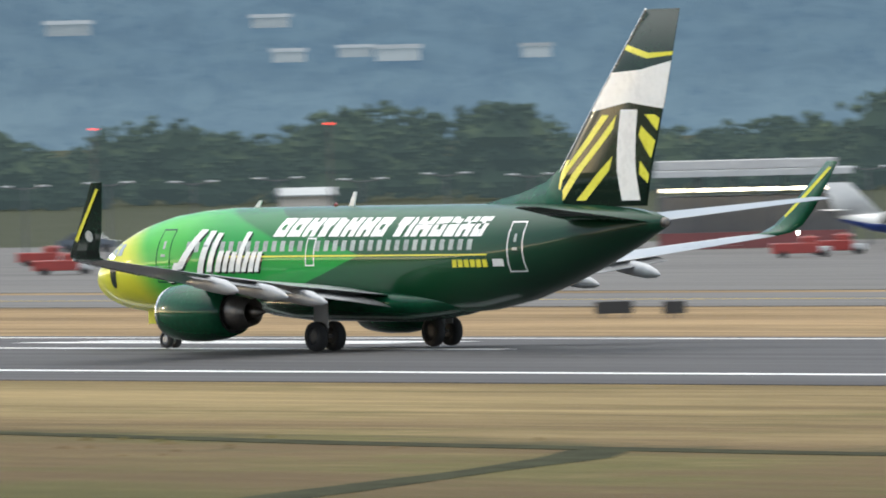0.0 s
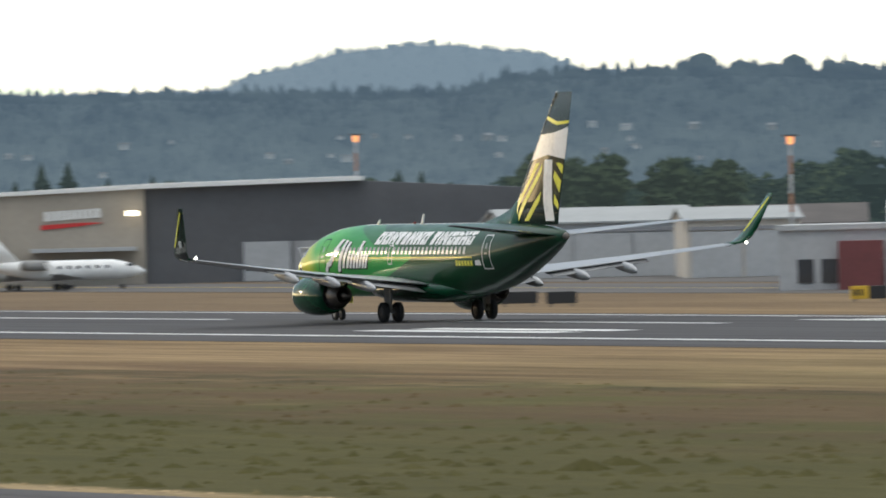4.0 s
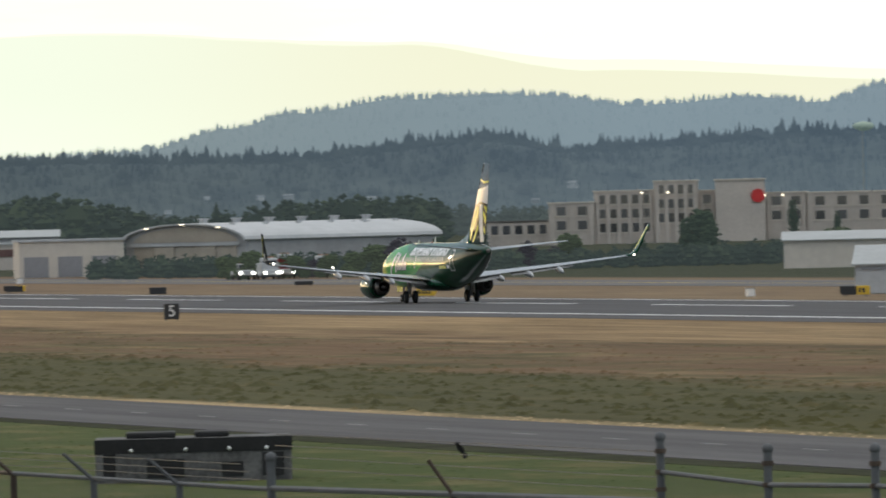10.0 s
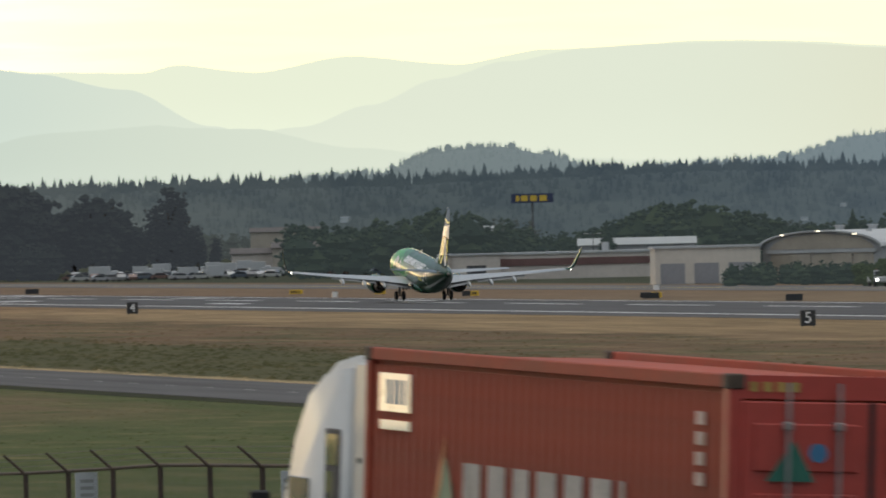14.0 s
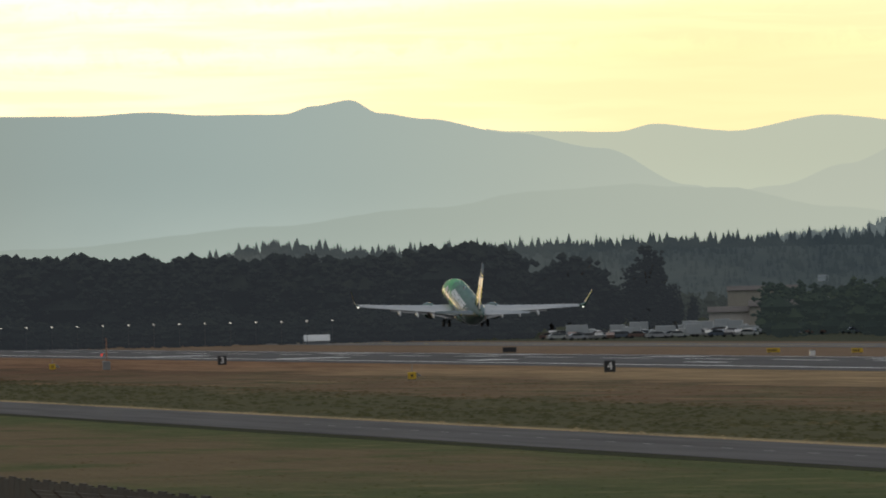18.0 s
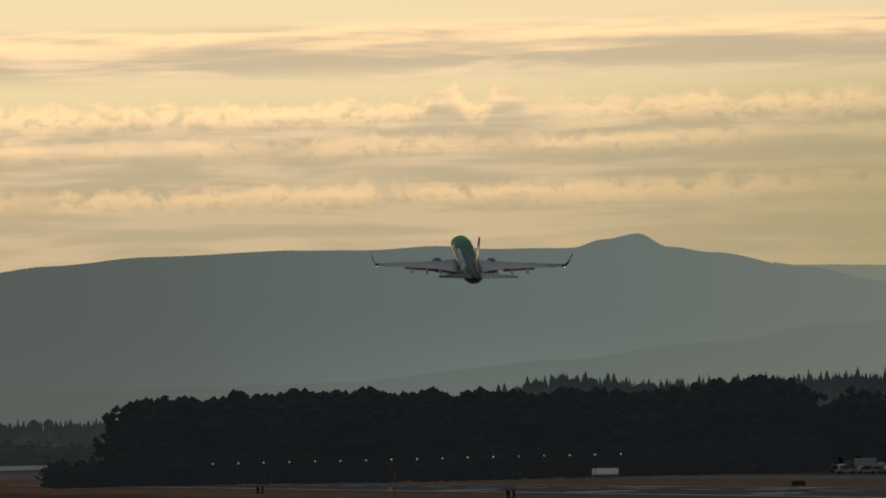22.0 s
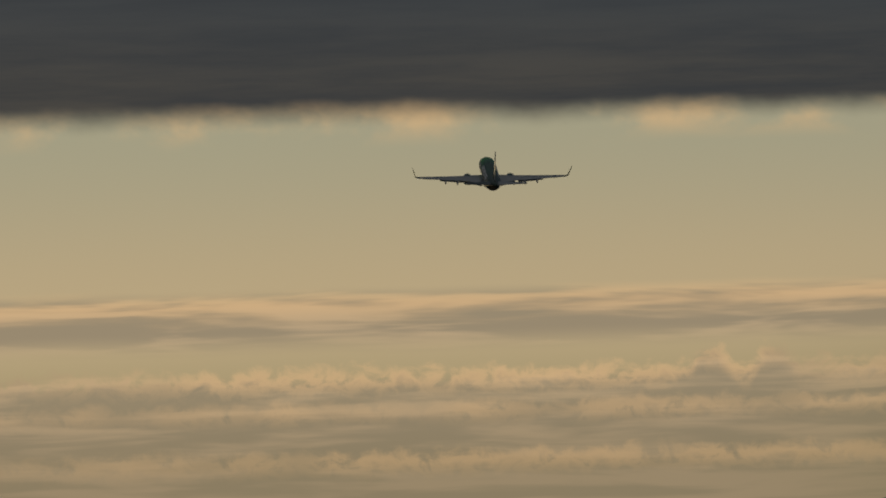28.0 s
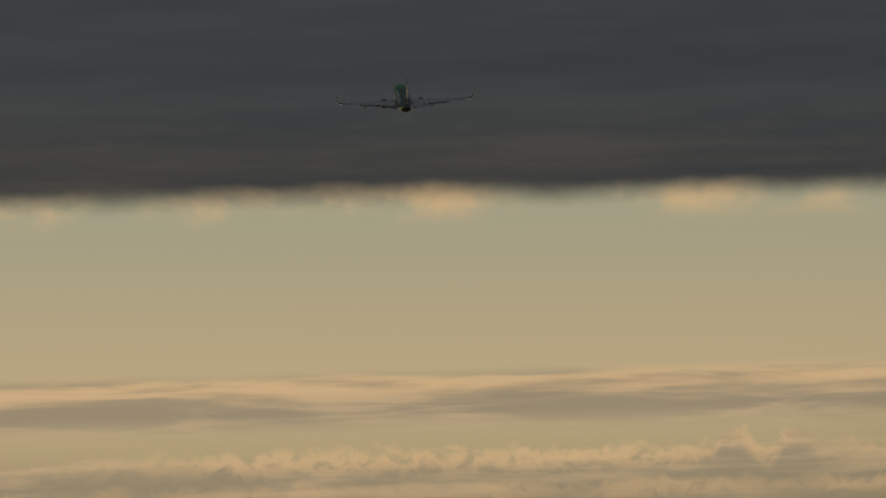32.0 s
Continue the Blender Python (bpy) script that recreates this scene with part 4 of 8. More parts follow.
    for side in (1, -1):
        for name, mat, label, quads in (
            ("fin_band", WHITE, "broad white band", [[(0.0, 8.62), (0.5, 8.95), (0.5, 10.12), (0.0, 10.03)], [(0.5, 8.95), (1.0, 8.70), (1.0, 10.42), (0.5, 10.12)]]),
            ("fin_bar", WHITE, "white upright bar", [[(0.745, 5.4), (0.925, 5.4), (0.66, 8.68), (0.43, 8.70)]]),
            ("fin_line", YELLOW, "yellow chevron line", [[(0.0, 10.88), (0.55, 10.52), (0.55, 10.72), (0.0, 11.06)], [(0.55, 10.52), (1.0, 10.62), (1.0, 10.76), (0.55, 10.72)]]),
            ("fin_stripe", YELLOW, "yellow diagonal stripe", [[(0.03, 6.2), (0.08, 6.2), (0.30, 8.5), (0.20, 8.5)]]),
            ("fin_stripe", YELLOW, "yellow diagonal stripe", [[(0.06, 5.42), (0.14, 5.42), (0.43, 8.0), (0.40, 8.5)]]),
            ("fin_stripe", YELLOW, "yellow diagonal stripe", [[(0.28, 5.42), (0.38, 5.42), (0.56, 6.5), (0.54, 7.0)]]),
            ("fin_edge", YELLOW, "yellow front edge line", [[(0.05, 5.72), (0.08, 5.62), (0.06, 6.9), (0.02, 6.9)]]),
            ("rudder_stripe", YELLOW, "yellow rudder stripe", [[(0.78, 8.5), (0.98, 7.9), (0.98, 8.35), (0.90, 8.5)]]),
            ("rudder_stripe", YELLOW, "yellow rudder stripe", [[(0.77, 7.75), (0.97, 6.9), (0.98, 7.55), (0.77, 8.1)]]),
            ("rudder_stripe", YELLOW, "yellow rudder stripe", [[(0.88, 6.35), (0.98, 6.0), (0.98, 6.35), (0.86, 6.85)]])):
            bm = bmesh.new()
            for q in quads:
                fin_patch(bm, q, side)
            part(name, bm, mat, fin, label)
    # bright leading edge of the fin
    bm = bmesh.new()
    for (z0, le0, *_), (z1, le1, *_) in zip(FIN[1:], FIN[2:]):
        tube(bm, (le0 - 0.02, 0, z0), (le1 - 0.02, 0, z1), 0.055, n=6)
    part("fin_leading_edge", bm, ALU, fin)
    # wings
    for side in (1, -1):
        bm = bmesh.new()
        loft(bm, [wing_ring(le, c, side * y, z, t, 10) for y, le, c, z, t in [(0.6, 6.9, 9.0, 1.95, 0.12)] + WING])
        wing = part("wing", bm, WING_GREY, plane, smooth=True)
        bm = bmesh.new()
        for (y0, le0, c0, z0, _), (y1, le1, c1, z1, _) in zip(WING, WING[1:]):
            tube(bm, (le0 + 0.02, side * y0, z0), (le1 + 0.02, side * y1, z1), 0.10 if y0 < 5 else 0.07, 0.08 if y0 < 5 else 0.05, n=6)
        part("leading_edge", bm, ALU, wing, smooth=True)
        # flaps, a little lowered
        for y0, y1 in ((2.1, 5.3), (6.1, 11.6)):
            bm = bmesh.new()
            rings = []
            for y in (y0, y1):
                le, c, z, t = wing_at(y)
                rings.append(wing_ring(le - c * 0.86, c * 0.24, side * y, z - 0.06, 0.07, 6, 0.22))
            loft(bm, rings)
            part("flap", bm, WING_UNDER, wing, smooth=True)
        le, c, z, t = wing_at(13.8)
        bm = bmesh.new()
        loft(bm, [wing_ring(le - c * 0.98, c * 0.05, side * y, z - 0.01, 0.2, 5) for y in (12.2, 15.2)])
        part("aileron_edge", bm, WING_UNDER, wing)
        for y in (5.1, 7.6, 10.3):
            le, c, z, t = wing_at(y)
            bm = bmesh.new()
            L = 3.5 if y < 9 else 3.0
            loft(bm, [[(le - c * 0.60 - L * k, side * y + r * math.cos(a * math.pi / 6), z - 0.24 - 0.34 * k * k + r * 1.35 * math.sin(a * math.pi / 6)) for a in range(12)] for k, r in ((0, 0.03), (0.2, 0.15), (0.5, 0.22), (0.75, 0.21), (0.92, 0.12), (1.0, 0.02))])
            part("flap_fairing", bm, WING_GREY, wing, smooth=True)
        # winglet
        bm = bmesh.new()
        rings = []
        for k, (y, z, le, ch) in enumerate(((16.4, 3.75, -2.15, 1.75), (16.85, 3.86, -2.5, 1.70), (17.15, 4.15, -2.95, 1.60), (17.35, 4.7, -3.55, 1.40), (17.92, 6.55, -5.15, 0.62))):
            th = 0.05 * ch
            n = ((0, 1), (-0.35, 0.94), (-0.8, 0.6), (-0.97, 0.2), (-0.97, 0.2))[k]
            rings.append([(le - ch * u, side * (y + n[0] * s * th * math.sin(math.pi * u) ** 0.6), z + n[1] * s * th * math.sin(math.pi * u) ** 0.6) for u, s in ((0.001, 1), (0.25, 1), (0.6, 1), (1.0, 1), (0.6, -1), (0.25, -1))])
        loft(bm, rings)
        wl = part("winglet", bm, GREEN, plane, "upswept dark green winglet", smooth=True)
        bm = bmesh.new()
        for r0, r1 in zip(rings[1:], rings[2:]):
            for a, b in ((0, 5), (5, 4), (4, 3)):
                bm.faces.new([bm.verts.new((p[0], p[1] + side * 0.02, p[2])) for p in (r0[a], r0[b], r1[b], r1[a])])
        part("winglet_outer_skin", bm, FIN_PAINT, wl, "black outer face", smooth=True)
        for inner in (0.085, -0.085):
            bm = bmesh.new()
            vs = [bm.verts.new((x, side * (y + inner), z)) for x, y, z in ((-3.46, 17.30, 4.50), (-3.60, 17.30, 4.40), (-5.55, 17.86, 6.29), (-5.43, 17.86, 6.35))]
            bm.faces.new(vs)
            part("winglet_stripe", bm, YELLOW, wl)
        bm = bmesh.new()
        bmesh.ops.create_cone(bm, segments=18, radius1=0.21, radius2=0.21, depth=0.015, cap_ends=True, matrix=pose(-4.35, side * 17.44, 4.62, 90 - side * 12, 0, 0))
        part("round_badge", bm, BADGE, wl, "small pale round badge")
        bm = bmesh.new()
        bmesh.ops.create_icosphere(bm, subdivisions=2, radius=0.085, matrix=Matrix.Translation((-4.75, side * 16.72, 3.86)))
        part("tail_position_light", bm, LAMP_WHITE, wl, "bright white wingtip light")
        # engine: nacelle, core, pylon
        ax = Matrix.Translation((-0.95, side * 4.83, 1.52))
        bm = bmesh.new()
        lathe(bm, [(6.4, 0.62), (6.9, 0.74), (7.25, 0.80), (7.42, 0.87), (7.40, 0.93), (7.15, 1.02), (6.3, 1.10), (5.2, 1.09), (4.3, 0.98), (3.75, 0.84), (3.75, 0.80), (4.3, 0.85)], ax, 28)
        engine = part("engine", bm, GREEN, plane, smooth=True)
        bm = bmesh.new()
        lathe(bm, [(7.43, 0.86), (7.44, 0.90), (7.38, 0.955), (7.22, 1.005), (7.21, 0.99), (7.37, 0.93)], ax, 28)
        part("intake_lip", bm, ALU, engine, smooth=True)
        bm = bmesh.new()
        lathe(bm, [(6.55, 0.02), (6.5, 0.75), (6.4, 0.75), (6.4, 0.02)], ax, 20)
        part("fan", bm, BLACK, engine)
        bm = bmesh.new()
        lathe(bm, [(4.2, 0.70), (3.5, 0.66), (2.75, 0.50), (2.72, 0.44), (3.2, 0.46)], ax, 22)
        part("core_nozzle", bm, HOT_METAL, engine, smooth=True)
        bm = bmesh.new()
        lathe(bm, [(3.2, 0.30), (2.5, 0.20), (2.0, 0.03)], ax, 16)
        part("exhaust_cone", bm, HOT_METAL, engine, smooth=True)
        bm = bmesh.new()
        lathe(bm, [(3.82, 0.82), (3.80, 0.58), (3.9, 0.58)], ax, 22)
        part("bypass_duct", bm, BLACK, engine)
        bm = bmesh.new()
        prism(bm, [(5.25, 2.5), (4.05, 2.8), (2.6, 2.7), (0.9, 2.32), (1.7, 2.0), (3.05, 2.25), (4.45, 2.5)], 0.26, "y", side * 4.83 - 0.13)
        part("pylon", bm, GREEN, engine)
        # tailplane
        bm = bmesh.new()
        loft(bm, [wing_ring(le, c, side * y, z, t, 8) for y, le, c, z, t in ((0.35, -11.2, 4.1, 4.62, 0.09), (1.0, -11.7, 3.75, 4.70, 0.09), (7.0, -15.6, 1.55, 5.28, 0.08))])
        # left one painted dark, standing in for its shaded underside
        part("tailplane", bm, WING_GREY if side < 0 else FIN_PAINT, plane, smooth=True)
    # antennas, beacon
    for x, h in ((1.65, 0.55), (7.2, 0.28)):
        bm = bmesh.new()
        prism(bm, [(x + 0.2, 5.32), (x - 0.12, 5.32), (x - 0.28, 5.32 + h), (x - 0.12, 5.32 + h)], 0.06, "y", -0.03)
        part("antenna", bm, WHITE, body)
    bm = bmesh.new()
    bmesh.ops.create_icosphere(bm, subdivisions=1, radius=0.1, matrix=Matrix.Translation((2.6, 0, 5.38)))
    part("beacon", bm, BEACON, body)
    # undercarriage; each leg is a part that folds
    legs = []
    for name, x, y, r, gap, hinge in (("main_gear", 0.0, 2.86, 0.56, 0.43, 2.1), ("main_gear", 0.0, -2.86, 0.56, 0.43, 2.1), ("nose_gear", 12.6, 0.0, 0.34, 0.21, 1.75)):
        bm = bmesh.new()
        tube(bm, (0, 0, 0), (0, 0, r - hinge), 0.13 if x == 0 else 0.08, 0.09 if x == 0 else 0.06, 10)
        tube(bm, (0, -gap, r - hinge), (0, gap, r - hinge), 0.07, n=8)
        tube(bm, (0, 0, 0.45 * (r - hinge)), (0.75 if x == 0 else -0.6, 0, -0.05), 0.06, n=6)
        tube(bm, (-0.14, 0, 0.6 * (r - hinge)), (-0.14, 0, 0.9 * (r - hinge)), 0.03, n=6)
        leg = part(name, bm, STEEL, plane, smooth=True, at=pose(x, y, hinge))
        for s in (-1, 1):
            bm = bmesh.new()
            w = 0.17 if x == 0 else 0.10
            lathe(bm, [(-w, r * 0.55), (-w, r * 0.82), (-w * 0.75, r * 0.97), (0, r), (w * 0.75, r * 0.97), (w, r * 0.82), (w, r * 0.55), (0, r * 0.5)], pose(0, s * gap, r - hinge, 0, 0, 90), 24)
            part("tyre", bm, RUBBER, leg, smooth=True)
            bm = bmesh.new()
            lathe(bm, [(-w * 0.8, 0.05), (-w * 0.9, r * 0.25), (-w * 0.7, r * 0.56), (w * 0.7, r * 0.56), (w * 0.9, r * 0.25), (w * 0.8, 0.05)], pose(0, s * gap, r - hinge, 0, 0, 90), 16)
            part("wheel_rim", bm, RIM_DARK if x == 0 else STEEL, leg, smooth=True)
        if x == 0:
            bm = boxes((-0.42, 0.42, 0.16 if y > 0 else -0.20, 0.20 if y > 0 else -0.16, -1.25, -0.05), bevel=0.03)
            part("gear_door", bm, WING_UNDER, leg)
        legs.append(leg)
    for s in (1, -1):
        bm = boxes((11.6, 13.4, s * 0.42 - 0.02, s * 0.42 + 0.02, 0.95, 1.45), bevel=0.015)
        part("nose_gear_door", bm, YELLOW, plane)
    return plane, legs


airliner_ob, gear_legs = airliner()


# ---- trees of the field's edge and the town ----
FAR_Z = -0.45  # the land beyond the runway lies a little lower
BARK = surface("bark", (0.07, 0.055, 0.042), 0.9, 0, 0.3, 2.0, bump=0.4)
# all leaves below emit some hazy air light, nearer trees included
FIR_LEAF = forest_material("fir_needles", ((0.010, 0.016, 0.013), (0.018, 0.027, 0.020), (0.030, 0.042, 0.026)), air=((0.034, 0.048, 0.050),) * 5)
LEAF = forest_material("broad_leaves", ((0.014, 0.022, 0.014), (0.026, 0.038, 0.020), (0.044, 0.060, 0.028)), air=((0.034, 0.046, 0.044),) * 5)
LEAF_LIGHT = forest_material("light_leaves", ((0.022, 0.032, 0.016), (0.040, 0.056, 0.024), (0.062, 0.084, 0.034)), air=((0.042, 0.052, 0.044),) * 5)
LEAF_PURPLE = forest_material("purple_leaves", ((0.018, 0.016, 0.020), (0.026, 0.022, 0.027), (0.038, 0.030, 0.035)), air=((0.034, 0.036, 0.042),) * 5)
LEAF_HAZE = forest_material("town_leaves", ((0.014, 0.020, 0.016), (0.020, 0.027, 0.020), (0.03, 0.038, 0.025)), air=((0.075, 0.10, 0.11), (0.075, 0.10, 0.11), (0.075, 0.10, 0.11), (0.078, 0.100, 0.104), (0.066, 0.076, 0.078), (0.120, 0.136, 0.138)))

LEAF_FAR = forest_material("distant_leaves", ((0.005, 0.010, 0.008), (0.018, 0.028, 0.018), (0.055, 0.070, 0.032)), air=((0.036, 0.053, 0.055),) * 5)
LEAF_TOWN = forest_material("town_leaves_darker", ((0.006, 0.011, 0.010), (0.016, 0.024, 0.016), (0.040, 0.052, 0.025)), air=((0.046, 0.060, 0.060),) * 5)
LEAF_WEST = forest_material("hazy_dark_leaves", ((0.006, 0.009, 0.007), (0.011, 0.015, 0.011), (0.020, 0.024, 0.015)), air=((0.054, 0.062, 0.072),) * 5)


def clump(verts, faces, rng, c, r):
    """A lump of leaves: a rough eight-sided body."""
    b = len(verts)
    for v in ((1, 0, 0), (-1, 0, 0), (0, 1, 0), (0, -1, 0), (0, 0, 1), (0, 0, -1)):
        k = r * rng.uniform(0.65, 1.3)
        verts.append((c[0] + v[0] * k + rng.uniform(-0.3, 0.3) * r, c[1] + v[1] * k + rng.uniform(-0.3, 0.3) * r, c[2] + v[2] * k * 0.8))
    for i, j, k in ((0, 2, 4), (2, 1, 4), (1, 3, 4), (3, 0, 4), (2, 0, 5), (1, 2, 5), (3, 1, 5), (0, 3, 5)):
        faces.append((b + i, b + j, b + k))


def broadleaf(seed, h, w, leaf, label, lobes=7, clumps=260, narrow=1.0):
    rng = random.Random(seed)
    tree = thing("tree", pose(0, 0, -500), label, "tree")
    bm = bmesh.new()
    tube(bm, (0, 0, -0.3), (0.02 * h, 0, h * 0.34), 0.035 * h, 0.024 * h, 8)
    tube(bm, (0.02 * h, 0, h * 0.34), (0, 0.03 * h, h * 0.7), 0.024 * h, 0.01 * h, 7)
    part("trunk", bm, BARK, tree)
    for k in range(5):
        a = k * 1.26 + rng.random()
        bm = bmesh.new()
        tube(bm, (0.015 * h, 0, h * (0.28 + 0.07 * k)), (math.cos(a) * w * 0.33, math.sin(a) * w * 0.33, h * (0.5 + 0.07 * k)), 0.013 * h, 0.005 * h, 6)
        part("limb", bm, BARK, tree)
    centres = [(rng.uniform(-0.26, 0.26) * w, rng.uniform(-0.26, 0.26) * w, h * rng.uniform(0.20, 0.80), rng.uniform(0.20, 0.30)) for _ in range(lobes)] + [(0, 0, h * 0.62, 0.33)]
    verts, faces = [], []
    for cx, cy, cz, s in centres:
        clump(verts, faces, rng, (cx, cy, max(cz, 0.24 * h)), s * w * 0.72)
    for _ in range(clumps):
        cx, cy, cz, s = rng.choice(centres)
        a, e, r = rng.uniform(0, 6.283), math.asin(rng.uniform(-0.9, 1)), rng.uniform(0.62, 1.05)
        p = (cx + math.cos(a) * math.cos(e) * s * w * r, cy + math.sin(a) * math.cos(e) * s * w * r, min(h * 0.985, max(h * 0.08, cz + math.sin(e) * s * h * 0.95 * r * narrow)))
        clump(verts, faces, rng, p, rng.uniform(0.045, 0.085) * w)
    raw("crown", verts, faces, leaf, tree)
    return tree


def fir(seed, h, w, label, tiers=26, leaf=None):
    rng = random.Random(seed)
    tree = thing("fir_tree", pose(0, 0, -500), label, "tree")
    bm = bmesh.new()
    tube(bm, (0, 0, -0.3), (0, 0, h * 0.97), 0.022 * h, 0.003 * h, 8)
    part("trunk", bm, BARK, tree)
    verts, faces = [], []
    for k in range(tiers):
        u = k / (tiers - 1)
        z = h * (0.06 + 0.90 * u)
        r = w * 0.5 * (1 - u ** 1.35) ** 0.9 * rng.uniform(0.68, 1.15) + 0.03 * w
        n = 13 if u < 0.6 else 10
        for s in range(n):
            a = s * 6.283 / n + k * 0.7 + rng.uniform(-0.2, 0.2)
            q = r * rng.uniform(0.5, 1.2)
            d = 0.22 * q + 0.02 * h
            b = len(verts)
            ca, sa = math.cos(a), math.sin(a)
            half = 0.36 * q + 0.012 * h
            verts += [(0.1 * q * ca, 0.1 * q * sa, z + 0.045 * h), (0.6 * q * ca - half * sa, 0.6 * q * sa + half * ca, z - 0.35 * d), (q * ca, q * sa, z - d * rng.uniform(0.5, 1.1)), (0.6 * q * ca + half * sa, 0.6 * q * sa - half * ca, z - 0.35 * d), (0.5 * q * ca, 0.5 * q * sa, z - 0.9 * d)]
            faces += [(b, b + 1, b + 2), (b, b + 2, b + 3), (b + 1, b + 4, b + 2), (b + 4, b + 3, b + 2)]
    b = len(verts)
    verts += [(0.02 * w * math.cos(a), 0.02 * w * math.sin(a), h * 0.9) for a in (0, 2.1, 4.2)] + [(0, 0, h)]
    faces += [(b, b + 1, b + 3), (b + 1, b + 2, b + 3), (b + 2, b, b + 3)]
    raw("crown", verts, faces, leaf or FIR_LEAF, tree)
    return tree


def plant(proto, rows, group, d_default=None):
    """Copies of one tree; each row: azimuth, distance, height. The first is the model itself, moved into place."""
    model_h = proto["height"]
    for k, (phi, d, h) in enumerate(rows):
        m = spot(phi, d, FAR_Z, (k * 77) % 360)
        s = h / model_h
        ob = copy_thing(proto, m)
        ob.scale = (s, s, s)
        ob["group"] = group
    for o in (*proto.children_recursive, proto):
        bpy.data.objects.remove(o)


def model(tree, h):
    tree["height"] = h
    return tree


def rise(d, el):
    return EYE[2] - FAR_Z + d * math.tan(radians(el))


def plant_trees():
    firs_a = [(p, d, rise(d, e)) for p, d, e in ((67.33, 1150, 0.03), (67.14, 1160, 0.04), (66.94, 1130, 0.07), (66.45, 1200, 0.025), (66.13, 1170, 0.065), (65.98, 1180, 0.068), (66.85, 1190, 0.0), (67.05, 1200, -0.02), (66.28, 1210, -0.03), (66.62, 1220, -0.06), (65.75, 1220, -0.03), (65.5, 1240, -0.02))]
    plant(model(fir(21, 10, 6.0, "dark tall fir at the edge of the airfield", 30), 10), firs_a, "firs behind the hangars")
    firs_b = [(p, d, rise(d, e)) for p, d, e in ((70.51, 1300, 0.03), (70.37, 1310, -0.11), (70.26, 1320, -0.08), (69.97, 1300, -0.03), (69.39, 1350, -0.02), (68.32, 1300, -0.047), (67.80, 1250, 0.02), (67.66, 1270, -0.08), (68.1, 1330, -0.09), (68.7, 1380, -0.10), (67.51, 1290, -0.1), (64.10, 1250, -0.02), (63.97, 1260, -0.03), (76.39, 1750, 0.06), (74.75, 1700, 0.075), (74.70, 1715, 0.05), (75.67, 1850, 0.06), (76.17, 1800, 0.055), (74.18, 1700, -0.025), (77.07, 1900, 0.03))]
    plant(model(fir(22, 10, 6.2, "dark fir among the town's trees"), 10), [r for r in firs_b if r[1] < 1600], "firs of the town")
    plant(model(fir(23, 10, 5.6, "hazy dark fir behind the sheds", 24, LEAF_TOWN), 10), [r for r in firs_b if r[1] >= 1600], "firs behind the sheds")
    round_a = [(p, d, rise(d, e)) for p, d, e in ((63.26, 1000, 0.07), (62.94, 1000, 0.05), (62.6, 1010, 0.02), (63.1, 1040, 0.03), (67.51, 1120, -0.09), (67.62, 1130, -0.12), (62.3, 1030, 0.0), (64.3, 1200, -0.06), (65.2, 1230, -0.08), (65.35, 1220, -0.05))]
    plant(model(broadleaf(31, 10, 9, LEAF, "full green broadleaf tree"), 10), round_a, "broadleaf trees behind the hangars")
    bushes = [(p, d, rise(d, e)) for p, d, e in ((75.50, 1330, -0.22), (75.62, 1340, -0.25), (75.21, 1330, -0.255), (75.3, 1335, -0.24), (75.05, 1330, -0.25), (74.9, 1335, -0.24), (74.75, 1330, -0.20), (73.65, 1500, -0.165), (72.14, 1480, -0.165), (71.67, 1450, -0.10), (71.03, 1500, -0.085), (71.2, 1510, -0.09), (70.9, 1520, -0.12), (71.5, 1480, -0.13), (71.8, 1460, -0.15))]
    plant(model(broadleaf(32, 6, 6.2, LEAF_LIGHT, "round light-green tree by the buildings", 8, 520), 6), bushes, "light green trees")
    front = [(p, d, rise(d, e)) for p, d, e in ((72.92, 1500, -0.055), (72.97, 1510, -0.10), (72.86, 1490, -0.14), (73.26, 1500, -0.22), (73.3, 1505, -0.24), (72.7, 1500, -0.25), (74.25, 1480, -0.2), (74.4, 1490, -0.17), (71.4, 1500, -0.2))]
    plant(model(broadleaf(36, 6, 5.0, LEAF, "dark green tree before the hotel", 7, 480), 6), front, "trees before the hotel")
    # narrow trees added in place of the dark ivy on the hotel wall
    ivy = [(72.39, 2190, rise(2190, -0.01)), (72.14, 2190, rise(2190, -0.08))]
    plant(model(broadleaf(37, 12, 4.6, LEAF, "narrow dark tree shape standing in for wall ivy", 7, 600, 1.6), 12), ivy, "cypresses at the hotel")
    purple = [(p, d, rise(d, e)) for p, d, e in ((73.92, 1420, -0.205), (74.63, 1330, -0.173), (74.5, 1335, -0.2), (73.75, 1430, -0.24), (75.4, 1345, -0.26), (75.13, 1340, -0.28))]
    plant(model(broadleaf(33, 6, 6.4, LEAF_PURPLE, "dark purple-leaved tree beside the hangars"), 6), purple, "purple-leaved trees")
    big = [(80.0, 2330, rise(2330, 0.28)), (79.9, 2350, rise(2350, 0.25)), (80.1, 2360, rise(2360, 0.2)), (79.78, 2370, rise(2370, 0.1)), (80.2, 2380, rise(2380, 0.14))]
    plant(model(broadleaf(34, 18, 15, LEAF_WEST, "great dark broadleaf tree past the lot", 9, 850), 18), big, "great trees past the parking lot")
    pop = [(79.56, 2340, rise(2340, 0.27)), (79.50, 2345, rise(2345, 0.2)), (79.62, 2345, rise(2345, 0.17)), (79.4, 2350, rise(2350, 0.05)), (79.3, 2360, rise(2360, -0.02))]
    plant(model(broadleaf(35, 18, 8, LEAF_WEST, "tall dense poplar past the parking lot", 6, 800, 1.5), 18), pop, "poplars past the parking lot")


plant_trees()


